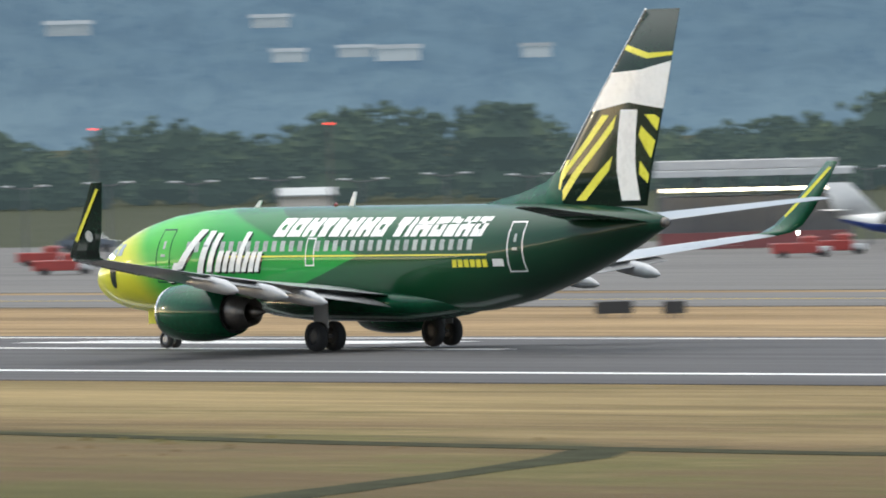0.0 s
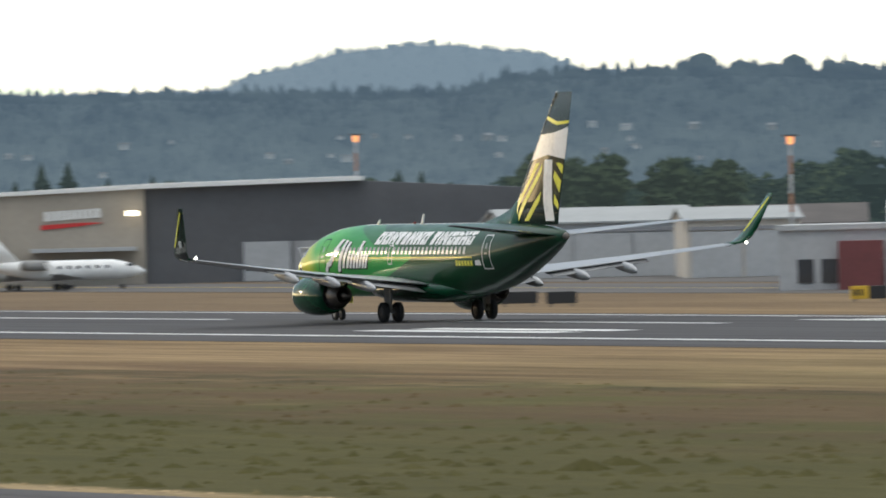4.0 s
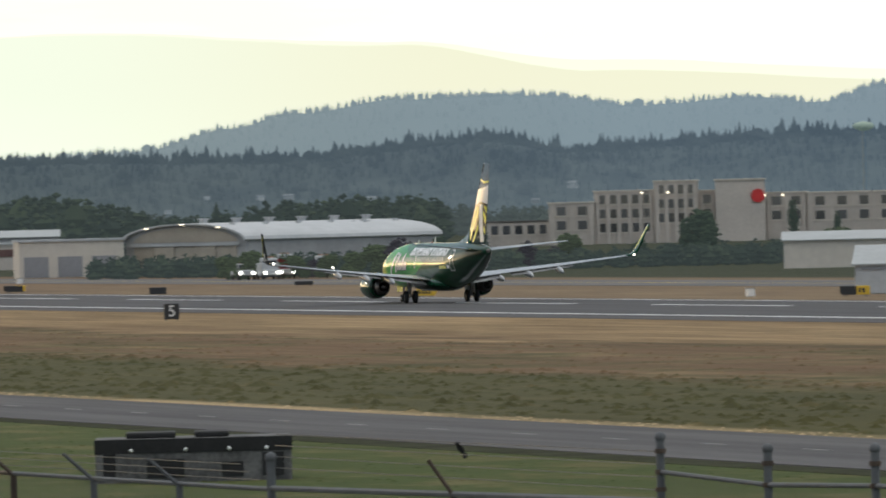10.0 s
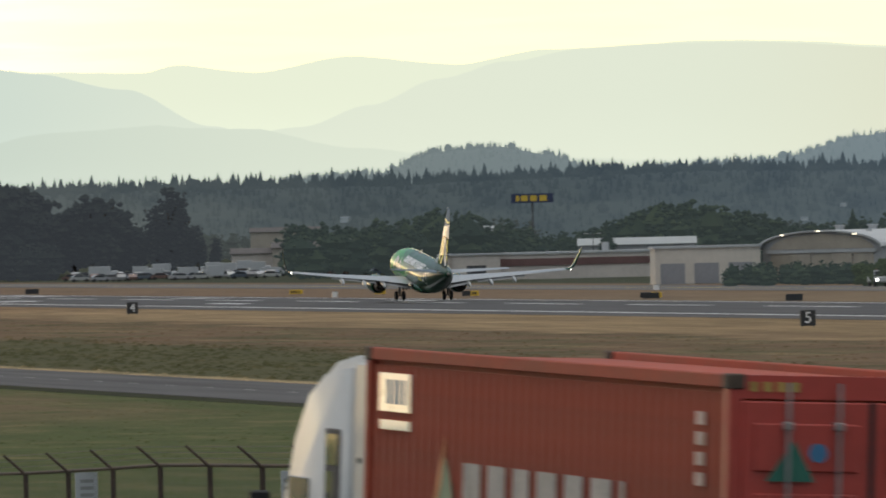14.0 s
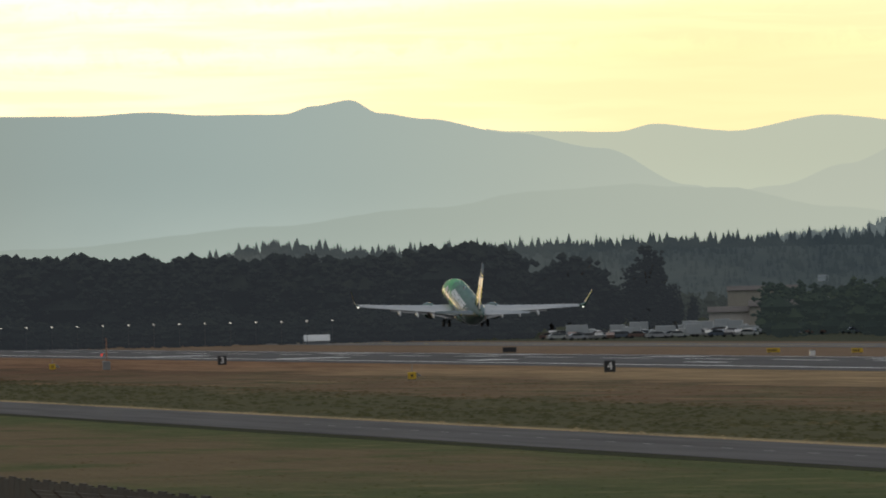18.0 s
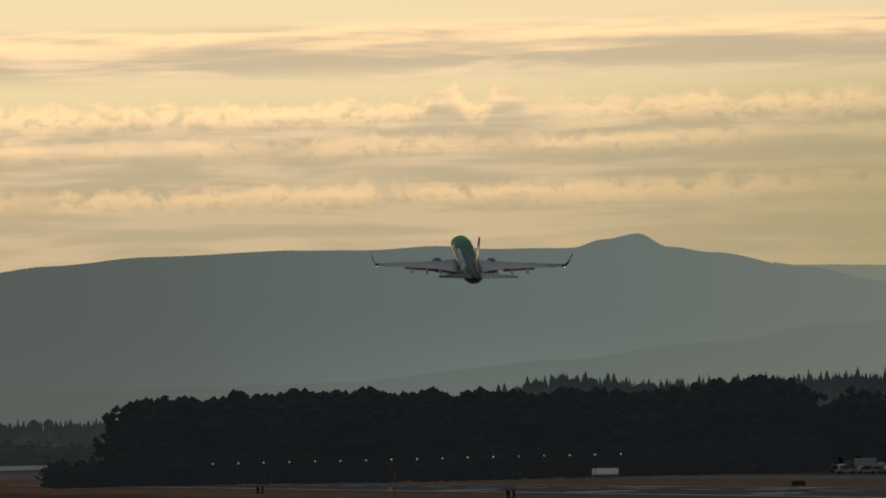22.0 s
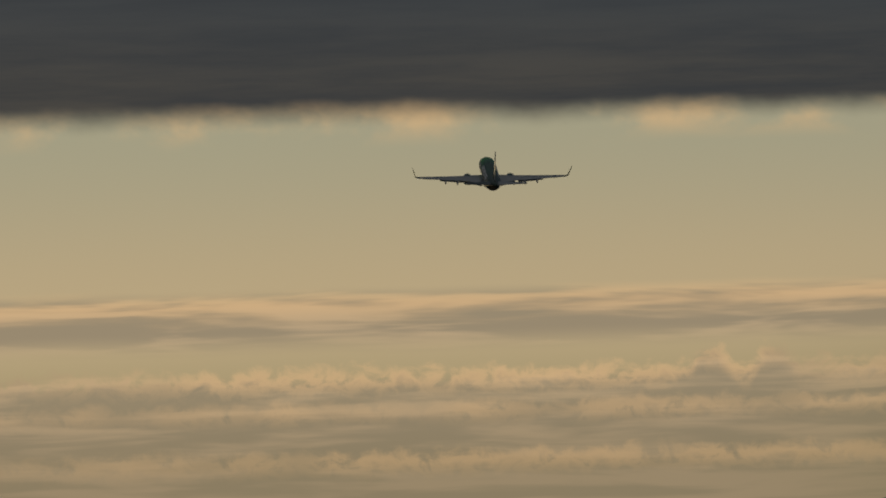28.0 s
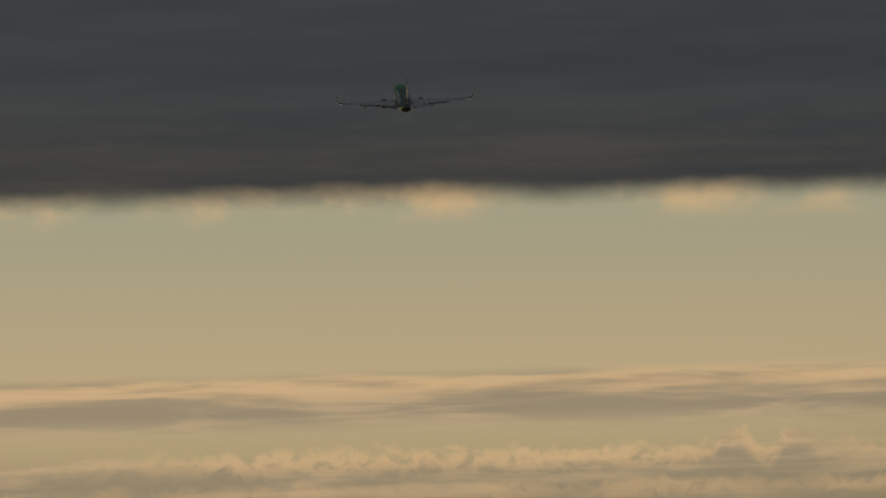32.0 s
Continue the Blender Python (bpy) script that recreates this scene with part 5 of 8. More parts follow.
def belt(lo, hi, d0, d1, h0, h1, count, seed):
    rng = random.Random(seed)
    out = []
    for _ in range(count):
        phi, d = rng.uniform(lo, hi), rng.uniform(d0, d1)
        k = 0.5 + 0.5 * noise.noise((phi * 1.7, seed, 0.3))
        a = radians(phi)
        out.append((-d * math.sin(a), d * math.cos(a), FAR_Z - 0.2, (h0 + (h1 - h0) * k) * rng.uniform(0.72, 1.15)))
    return out



def leafy(name, spots, mat, label, seed, clumps=60, firs=0.3):
    """A wood whose crowns are many small leaf clumps, as one mesh."""
    rng = random.Random(seed)
    verts, faces = [], []
    for x, y, z, h in spots:
        cone = rng.random() < firs
        w = h * (rng.uniform(0.34, 0.46) if cone else rng.uniform(0.7, 0.95))
        for k in range(3):
            clump(verts, faces, rng, (x, y, z + h * (0.2 + 0.22 * k)), (0.5 - (0.13 if cone else 0.03) * k) * w * 0.8)
        for k in range(clumps):
            u = rng.random() ** (1.5 if cone else 0.8)
            if cone:
                r = w * 0.5 * (1 - u) + 0.02 * h
                q = r * rng.uniform(0.6, 1.05)
            else:
                r = w * 0.5 * math.sqrt(max(0.02, 1 - (2 * u - 0.95) ** 2)) * (0.9 + 0.25 * math.sin(k * 1.7))
                q = r * rng.uniform(0.55, 1.08)
            a = rng.uniform(0, 6.283)
            clump(verts, faces, rng, (x + q * math.cos(a), y + q * math.sin(a), z + h * (0.06 + 0.9 * u)), h * (0.045 if cone else 0.062) * rng.uniform(0.6, 1.3))
    me = bpy.data.meshes.new(name)
    me.from_pydata(verts, [], faces)
    return tagged(part_of(name, me, mat), label, "trees", kind="stuff")


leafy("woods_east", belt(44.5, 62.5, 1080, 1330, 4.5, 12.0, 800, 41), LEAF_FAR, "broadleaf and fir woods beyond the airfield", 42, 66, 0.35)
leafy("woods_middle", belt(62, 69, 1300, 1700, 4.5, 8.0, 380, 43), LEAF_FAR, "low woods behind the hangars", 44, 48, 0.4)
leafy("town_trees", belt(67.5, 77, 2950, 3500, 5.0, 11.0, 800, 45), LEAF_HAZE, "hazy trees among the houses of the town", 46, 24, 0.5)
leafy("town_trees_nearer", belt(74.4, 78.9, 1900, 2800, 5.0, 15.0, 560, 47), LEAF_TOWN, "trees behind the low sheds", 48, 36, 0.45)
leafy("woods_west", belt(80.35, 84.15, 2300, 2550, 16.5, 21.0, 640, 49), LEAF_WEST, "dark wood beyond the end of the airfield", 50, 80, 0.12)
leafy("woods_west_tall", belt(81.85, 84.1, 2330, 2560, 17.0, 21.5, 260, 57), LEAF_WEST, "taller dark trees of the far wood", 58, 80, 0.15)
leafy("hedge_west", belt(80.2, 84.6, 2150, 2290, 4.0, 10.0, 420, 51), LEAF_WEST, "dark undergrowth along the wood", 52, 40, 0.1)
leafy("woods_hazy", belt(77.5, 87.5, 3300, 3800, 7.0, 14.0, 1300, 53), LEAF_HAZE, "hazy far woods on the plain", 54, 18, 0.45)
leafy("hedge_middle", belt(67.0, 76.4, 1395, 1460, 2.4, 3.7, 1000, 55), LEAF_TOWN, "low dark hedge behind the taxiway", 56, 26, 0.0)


# ---- buildings ----
STUCCO = surface("beige_stucco", (0.50, 0.45, 0.40), 0.85, 0, 0.10, 0.2)
PINK = surface("pink_stucco", (0.55, 0.43, 0.375), 0.85, 0, 0.08, 0.15)
CREAM = surface("cream_wall", (0.58, 0.53, 0.46), 0.8, 0, 0.08, 0.15)
METAL_WHITE = surface("white_sheet_metal", (0.42, 0.43, 0.435), 0.7, 0.0, 0.10, 0.3)
METAL_ROOF = surface("pale_metal_roof", (0.35, 0.365, 0.365), 0.8, 0.0, 0.10, 0.25)
GREY_WALL = surface("grey_block_wall", (0.33, 0.33, 0.33), 0.8, 0, 0.12, 0.3)
DARK_WALL = surface("dark_ribbed_wall", (0.115, 0.118, 0.125), 0.6, 0.1, 0.10, 0.3)
TAN_WALL = surface("tan_ribbed_wall", (0.36, 0.32, 0.265), 0.7, 0, 0.10, 0.3)
BRICK_RED = surface("dark_red_wall", (0.17, 0.055, 0.055), 0.8, 0, 0.15, 0.4)
ROOF_BRIGHT = surface("bright_white_roofing", (0.74, 0.74, 0.73), 0.7, 0, 0.10, 0.25)
STORE_RED = surface("faded_red_wall", (0.15, 0.085, 0.078), 0.85, 0, 0.15, 0.4)
ROOF_DARK = surface("dark_roofing", (0.10, 0.09, 0.085), 0.9, 0, 0.2, 0.4)
PANE = surface("dark_window_pane", (0.055, 0.06, 0.068), 0.12, 0, 0.25, 0.5, coat=1.0, random_by="object")
PANE_TEAL = surface("teal_window_pane", (0.05, 0.13, 0.135), 0.12, 0, 0.2, 0.5, coat=1.0, random_by="object")
SIGN_RED = surface("red_sign_face", (0.55, 0.03, 0.03), 0.5, 0, 0.08, 1.0)
DOOR_GREY = surface("grey_door", (0.27, 0.27, 0.28), 0.6, 0.1, 0.12, 0.4)
LAMP_WARM = surface("lit_lamp_glass", (0.9, 0.85, 0.7), 0.3, 0, 0.02, 1, emit=(1.0, 0.86, 0.62), power=4.0)
LAMP_DIM = surface("small_lamp_glass", (0.8, 0.78, 0.7), 0.3, 0, 0.02, 1, emit=(1.0, 0.92, 0.78), power=2.2)
LAMP_ORANGE = surface("orange_lamp_glass", (0.9, 0.5, 0.2), 0.3, 0, 0.02, 1, emit=(1.0, 0.36, 0.12), power=1.5)
ORANGE = surface("orange_paint", (0.32, 0.16, 0.10), 0.5, 0, 0.12, 1.0)
# darker than zinc: the posts' shade is put into the base colour
GALV = surface("galvanised_steel", (0.10, 0.104, 0.108), 0.85, 0.0, 0.18, 2.0)


# bluish emission on walls and roofs stands in for distant haze
HOUSE_WALL = surface("hazy_house_wall", (0.24, 0.24, 0.235), 0.9, 0, 0.35, 0.3, random_by="object", emit=(0.075, 0.105, 0.125), power=1.0)
HOUSE_ROOF = surface("hazy_house_roof", (0.10, 0.105, 0.11), 0.9, 0, 0.4, 0.3, random_by="object", emit=(0.08, 0.11, 0.13), power=1.0)


def panes(parent, x0, dx, nx, z0, dz, nz, w, h, mat, y=-0.03, skip=()):
    """A field of windows, each an object of its own on one mesh, set a little proud in their frames."""
    me = bpy.data.meshes.new("window")
    bm = boxes((-w / 2, w / 2, -0.05, 0.06, 0, h))
    bm.to_mesh(me)
    bm.free()
    me.materials.append(mat)
    for i in range(nx):
        for j in range(nz):
            if (i, j) in skip:
                continue
            ob = new("window", me)
            ob.parent = parent
            ob.location = (x0 + i * dx, y, z0 + j * dz)


def block(parent, name, x0, x1, y0, y1, z0, z1, mat, cap=None, label=""):
    ob = part(name, boxes((x0, x1, y0, y1, z0, z1)), mat, parent, label)
    if cap:
        part("roof", boxes((x0 - 0.25, x1 + 0.25, y0 - 0.25, y1 + 0.25, z1 + 0.003, z1 + 0.35)), cap, parent)
    return ob


def px(d, degrees):
    return d * radians(degrees)


def hotel():
    d = 2900
    h = thing("hotel", spot(70.2, d, FAR_Z), "large pink and cream hotel with rows of teal windows", "building")
    X = lambda phi: px(d, 70.2 - phi)
    right = block(h, "wall", X(70.18), X(69.50), 0, 18, 0, 20.1, PINK, CREAM)
    panes(right, X(70.18) + 2.4, 4.9, 7, 16.3, 1, 1, 3.9, 1.9, PANE_TEAL)
    for j in range(5):
        panes(right, X(70.18) + 1.2, 30, 1, 2.2 + j * 2.75, 1, 1, 1.0, 1.5, PANE_TEAL)
        for g in range(3):
            panes(right, X(70.18) + 6.8 + g * 9.9, 3.4, 2, 2.2 + j * 2.75, 1, 1, 2.3, 1.6, PANE_TEAL)
    tower = block(h, "wall", X(70.58), X(70.18) - 0.05, -6, 14, 0, 25.0, PINK, ROOF_DARK)
    left = block(h, "wall", X(71.02), X(70.58) - 0.05, -1, 18, 0, 20.3, CREAM, CREAM)
    panes(left, X(71.02) + 1.6, 3.3, 7, 2.0, 2.75, 7, 2.0, 1.5, PANE_TEAL, -1.03)
    block(h, "penthouse", X(70.92), X(70.70), 2, 10, 20.7, 24.4, PINK, ROOF_DARK)
    bm = bmesh.new()
    prism(bm, [(X(70.17), 20.5), (X(69.83), 20.5), (X(69.86), 22.0), (X(69.93), 23.6), (X(70.02), 24.5), (X(70.17), 24.7)], 12, "y", 2)
    part("vaulted_roof", bm, ROOF_BRIGHT, h, "white curved rooftop vault")
    for k, phi in enumerate((70.86, 70.56)):
        bm = bmesh.new()
        bmesh.ops.create_icosphere(bm, subdivisions=1, radius=0.45, matrix=Matrix.Translation((X(phi), -6.4 if k else 1.4, 23.5)))
        part("roof_lamp", bm, LAMP_WARM, h)


def inn():
    d = 2200
    h = thing("inn", spot(72.8, d, FAR_Z), "long beige stucco hotel with stepped wings and dark windows", "building")
    X = lambda phi: px(d, 72.8 - phi)
    Z = lambda el: EYE[2] - FAR_Z + d * math.tan(radians(el))
    segs = ((74.13, 73.78, -0.10, 3, 5), (73.77, 73.53, 0.0, 0, 2), (73.51, 73.19, 0.06, 1, 5), (73.17, 72.94, 0.11, -1, 4), (72.92, 72.84, 0.05, 2, 1), (72.82, 72.56, 0.11, -2, 0), (72.54, 72.32, 0.03, 1, 2), (72.30, 71.80, 0.025, 0, 4), (71.78, 71.47, 0.02, 2, 3))
    for k, (a, b, el, y, cols) in enumerate(segs):
        top = Z(el)
        w = block(h, "wall", X(a) - 0.45, X(b) + 0.45, y, y + 14, 0, top, STUCCO, ROOF_DARK if k == 0 else CREAM)
        width = X(b) - X(a)
        if cols:
            n = max(1, int((top - 1.5) / 3.1))
            step = width / cols
            panes(w, X(a) + step / 2, step, cols, top - 2.6, -3.1, n, min(2.0, step * 0.58), 1.9, PANE, y - 0.03)
            for c in range(cols + 1):
                xx = X(a) + 0.35 + c * (width - 0.7) / cols
                part("pier", boxes((xx - 0.34, xx + 0.34, y - 0.7, y - 0.01, 0, top - 0.5)), STUCCO, w)
            for f in range(n):
                part("sill_band", boxes((X(a) + 0.2, X(b) - 0.2, y - 0.16, y - 0.01, top - 2.95 - 3.1 * f, top - 2.68 - 3.1 * f)), CREAM, w)
    bm = bmesh.new()
    bmesh.ops.create_cone(bm, segments=28, radius1=1.5, radius2=1.5, depth=0.3, cap_ends=True, matrix=pose(X(72.59), -2.2, Z(0.02), 90, 0, 0))
    part("round_sign", bm, SIGN_RED, h, "round red sign on the blank wall")
    for phi, el in ((73.25, 0.05), (73.1, 0.05), (72.55, 0.02), (72.45, 0.02)):
        bm = bmesh.new()
        bmesh.ops.create_icosphere(bm, subdivisions=1, radius=0.25, matrix=Matrix.Translation((X(phi), -3, Z(el))))
        part("wall_lamp", bm, LAMP_WARM, h)
    o = thing("office_building", spot(71.3, 2500, FAR_Z), "white flat-roofed office block with dark arched windows", "building")
    X2 = lambda phi: px(2500, 71.3 - phi)
    w = block(o, "wall", X2(71.55), X2(71.17), 6, 18, 0, 12.3, METAL_WHITE, METAL_ROOF)
    w = block(o, "wall", X2(71.45), X2(71.03), 0, 5.9, 0, 10.2, STUCCO, ROOF_DARK)
    panes(w, X2(71.45) + 3.0, 4.6, 4, 6.9, -3.4, 2, 2.6, 1.8, PANE)


def shed(name, at, w, depth, eave, top, wall, roof, label, doors=0, ridge_along=True, door_mat=None, opening=False):
    """A low building with a gabled roof; ridge along x."""
    b = thing(name, at, label, "building")
    bm = bmesh.new()
    prism(bm, [(0, 0), (depth, 0), (depth, eave), (depth / 2, top - 0.12), (0, eave)], w, "x", -w / 2)
    body = part("wall", bm, wall, b)
    for s in (0, 1):
        bm = bmesh.new()
        y0, y1 = (-0.35, depth / 2) if s == 0 else (depth / 2, depth + 0.35)
        z0, z1 = (eave - 0.08, top) if s == 0 else (top, eave - 0.08)
        vs = [bm.verts.new(v) for v in ((-w / 2 - 0.3, y0, z0), (w / 2 + 0.3, y0, z0), (w / 2 + 0.3, y1, z1), (-w / 2 - 0.3, y1, z1))]
        f = bm.faces.new(vs)
        r = bmesh.ops.extrude_face_region(bm, geom=[f])
        bmesh.ops.translate(bm, verts=[v for v in r["geom"] if isinstance(v, bmesh.types.BMVert)], vec=(0, 0, 0.14))
        part("roof", bm, roof, b)
    if doors:
        step = w * 0.94 / doors
        for k in range(doors):
            x = -w * 0.47 + k * step
            d = part("sliding_door", boxes((x + 0.12, x + step - 0.12, -0.14, -0.02, 0.05, eave * 0.80)), door_mat or METAL_WHITE, b)
            part("door_rail", boxes((x, x + step, -0.2, -0.01, eave * 0.82, eave * 0.88)), DOOR_GREY, d)
    return b


def barrel(name, at, w, length, spring, top, wall, face, roof, label, doors=4, vents=0):
    """A hangar with a curved roof; its axis runs along x, its open front at x = 0 faces -x."""
    b = thing(name, at, label, "hangar")
    n = 16
    arc = [(w / 2 * math.cos(math.pi * k / n), spring + (top - spring) * math.sin(math.pi * k / n)) for k in range(n + 1)]
    bm = bmesh.new()
    prism(bm, [(-w / 2, 0), (w / 2, 0)] + arc, length - 0.8, "x", 0.4)
    part("wall", bm, wall, b, smooth=False)
    for k in range(n):
        bm = bmesh.new()
        (y0, z0), (y1, z1) = arc[k], arc[k + 1]
        loft(bm, [[(x, y0 * 1.01, z0 + 0.03), (x, y1 * 1.01, z1 + 0.03), (x, y1 * 1.035, z1 + 0.25), (x, y0 * 1.035, z0 + 0.25)] for x in (-0.3, length + 0.3)])
        part("roof", bm, roof, b)
    bm = bmesh.new()
    prism(bm, [(y * 0.86, spring + (z - spring) * 0.86) for y, z in arc], 0.12, "x", 0.25)
    part("gable_panel", bm, face, b)
    step = w * 0.86 / doors
    for k in range(doors):
        y = -w * 0.43 + k * step
        d = part("sliding_door", boxes((0.15 if k % 2 else 0.28, 0.42, y + 0.1, y + step - 0.1, 0.05, spring * 0.86)), face, b)
    part("gable_beam", boxes((0.08, 0.24, -w * 0.45, w * 0.45, spring * 0.88, spring * 0.98)), METAL_WHITE, b, "pale beam over the doors")
    for y in (-0.30, 0.0, 0.30):
        z = spring + (top - spring) * math.sqrt(1 - (2 * y) ** 2)
        part("gable_lamp", boxes((-0.5, -0.3, y * w - 0.3, y * w + 0.3, z + 0.02, z + 0.16)), LAMP_WARM, b)
    for k in range(vents):
        x = length * (k + 0.6) / vents
        v = part("roof_vent", boxes((x - 0.45, x + 0.45, -0.45, 0.45, top + 0.2, top + 0.75), (x - 0.6, x + 0.6, -0.6, 0.6, top + 0.75, top + 0.95)), METAL_WHITE, b)
        for y in (-w * 0.24,):
            z = spring + (top - spring) * math.sqrt(1 - (2 * y / w) ** 2)
            part("roof_vent", boxes((x - 0.3, x + 0.3, y - 0.35, y + 0.35, z + 0.15, z + 0.6)), METAL_WHITE, b)
    return b


# azimuth and share of the slope's height
LARGE_HOUSES = ((51.43, 0.41), (50.28, 0.42), (50.18, 0.31), (49.80, 0.32), (49.56, 0.31), (48.77, 0.31))


def town():
    hotel()
    inn()
    # low white plane sheds across the field
    shed("aircraft_shed", spot(71.45, 935, FAR_Z, -4), px(935, 1.2), 9, 2.75, 4.4, METAL_WHITE, METAL_ROOF, "long low white aircraft shed with sliding doors", 4)
    s = shed("aircraft_shed", spot(70.12, 945, FAR_Z, 6), px(945, 1.15), 9, 2.75, 4.4, METAL_WHITE, METAL_ROOF, "long low white aircraft shed with open grey front", 3, door_mat=DOOR_GREY)
    shed("aircraft_shed", spot(70.53, 926, FAR_Z, 92), 8, px(926, 0.37), 2.6, 4.3, METAL_WHITE, METAL_ROOF, "white gabled end of an aircraft shed")
    w = shed("warehouse", spot(69.55, 1290, FAR_Z, 3), px(1290, 1.15), 22, 2.2, 3.75, TAN_WALL, METAL_ROOF, "wide warehouse with a pale metal roof and vents")
    for k in range(3):
        part("roof_vent", boxes((-8 + k * 2.9, -7 + k * 2.9, 4, 5, 2.9, 4.7)), METAL_WHITE, w)
    shed("warehouse", spot(70.65, 1330, FAR_Z), px(1330, 1.0), 18, 3.0, 3.6, GREY_WALL, ROOF_DARK, "flat grey warehouse behind the sheds")
    shed("warehouse", spot(68.55, 1250, FAR_Z), px(1250, 0.9), 14, 3.0, 3.5, TAN_WALL, ROOF_DARK, "flat tan warehouse behind the apron")
    shed("warehouse", spot(72.0, 1300, FAR_Z), px(1300, 0.9), 14, 3.6, 4.6, CREAM, METAL_ROOF, "cream warehouse with a pale roof")
    # operator's hangar with the tan front
    d = 810
    h = thing("operator_hangar", spot(65.0, d, FAR_Z), "big hangar with tan front and dark ribbed side", "hangar")
    X = lambda phi: px(d, 65.0 - phi)
    bm = bmesh.new()
    prism(bm, [(X(66.39), 0), (X(65.55), 0), (X(65.55), 7.65), (X(66.39), 7.3)], 30, "y", 0)
    front = part("wall", bm, TAN_WALL, h, "tan ribbed front wall")
    bm = bmesh.new()
    prism(bm, [(X(65.55) + 0.02, 0), (X(63.19), 0), (X(63.19), 6.9), (X(64.3), 7.9), (X(65.55) + 0.02, 7.65)], 32, "y", 0.6)
    part("wall", bm, DARK_WALL, h, "dark ribbed side wall")
    for k in range(46):
        x = X(65.55) + 0.4 + k * (X(63.19) - X(65.55) - 0.6) / 46
        part("wall_rib", boxes((x, x + 0.16, 0.52, 0.6, 3.4, 6.85)), DARK_WALL, h)
    # white strip on the edge stands in for the sky-lit roof slope
    bm = bmesh.new()
    prism(bm, [(X(66.42), 7.3), (X(65.55), 7.68), (X(64.3), 7.95), (X(64.3), 8.3), (X(65.55), 8.05), (X(66.42), 7.6)], 30, "y", -0.4)
    part("roof_edge", bm, WHITE, h, "white roof edge drawing the sky-lit slope")
    part("lean_to", boxes((X(66.70), X(66.40), 2, 20, 0, 5.7)), TAN_WALL, h)
    for k in range(6):
        x0 = X(65.0) + k * (X(63.3) - X(65.0)) / 6
        part("hangar_door", boxes((x0 + 0.1, x0 + (X(63.3) - X(65.0)) / 6 - 0.1, 0.3, 0.5, 0.05, 3.2)), GREY_WALL if k % 2 else METAL_WHITE, h)
    part("canopy", boxes((X(66.2), X(65.6), -2.5, 0, 2.75, 3.05)), METAL_WHITE, h)
    # the operator's name as plain bars over a red swoosh
    sg = part("name_sign", boxes(*[(X(66.12) + k * 0.42, X(66.12) + k * 0.42 + 0.31, -0.12, -0.02, 5.25 + 0.02 * k, 6.0 + 0.02 * k) for k in range(11)]), WHITE, front, "row of white sign bars")
    bm = bmesh.new()
    prism(bm, [(X(66.14), 4.55), (X(65.95), 4.75), (X(65.78), 5.05), (X(65.9), 5.08), (X(66.05), 5.0), (X(66.14), 4.95)], 0.08, "y", -0.12)
    part("red_swoosh", bm, SIGN_RED, sg)
    bm = bmesh.new()
    box(bm, X(65.62) - 0.5, X(65.62) + 0.5, -1.3, -0.9, 5.55, 5.95)
    part("floodlight", bm, LAMP_WARM, h)
    # white hangars further along
    shed("hangar", spot(62.95, 780, FAR_Z, 8), px(780, 1.1), 14, 4.3, 5.3, METAL_WHITE, METAL_ROOF, "white hangar with tall sliding doors", 3)
    shed("hangar", spot(62.15, 760, FAR_Z, 4), px(760, 0.65), 14, 4.4, 5.2, CREAM, METAL_ROOF, "cream hangar with a pale roof", 2)
    # round-roofed hangars
    barrel("barrel_hangar", spot(59.69, 645, FAR_Z, 40), 22, 27, 4.2, 7.25, METAL_WHITE, TAN_WALL, ROOF_BRIGHT, "white hangar with a round barrel roof and tan doors", 4, 6)
    g = thing("hangar_annex", spot(57.9, 632, FAR_Z, 10), "long grey annex with a strip of windows", "building")
    w = block(g, "wall", -9, 8.5, 0, 6, 0, 4.2, GREY_WALL, METAL_WHITE)
    panes(w, -8.2, 0.8, 20, 2.55, 1, 1, 0.6, 0.75, PANE)
    barrel("barrel_hangar", spot(75.86, 1480, FAR_Z, 47.5), 24, 43.5, 4.75, 7.25, GREY_WALL, TAN_WALL, METAL_WHITE, "cream hangar with a low curved roof", 5, 6)
    a = thing("hangar_annex", spot(76.5, 1480, FAR_Z, 4), "flat cream annex with wide dark openings", "building")
    w = block(a, "wall", -px(1480, 0.3), px(1480, 0.3), 0, 12, 0, 5.3, CREAM, METAL_WHITE)
    panes(w, -5.2, 5.0, 3, 0.1, 1, 1, 3.6, 3.0, DOOR_GREY)
    # glass-fronted terminal
    t = thing("terminal", spot(61.0, 675, FAR_Z, -3), "low white terminal with a green glass gable", "building")
    X = lambda phi: px(675, 61.0 - phi)
    w = block(t, "wall", X(61.95), X(60.12), 0, 12, 0, 4.05, METAL_WHITE, METAL_WHITE)
    panes(w, X(61.8), 1.6, 6, 0.5, 1, 1, 1.1, 1.6, PANE)
    bm = bmesh.new()
    prism(bm, [(1.0, 4.4), (9.0, 4.4), (9.0, 5.2), (5, 6.3), (1.0, 5.2)], X(60.62) - X(61.3), "x", X(61.3))
    part("glass_gable", bm, PANE_TEAL, t, "green glass roof hall")
    for x in (X(61.33), X(60.60)):
        bm = bmesh.new()
        prism(bm, [(0.6, 4.4), (1.0, 4.4), (1.0, 5.3), (5, 6.4), (9, 5.3), (9, 4.4), (9.4, 4.4), (9.4, 5.5), (5, 6.75), (0.6, 5.5)], 0.35, "x", x)
        part("gable_frame", bm, WHITE, t)
    part("porch", boxes((X(61.6), X(61.35), -2.5, -0.05, 0, 3.3)), BRICK_RED, t)
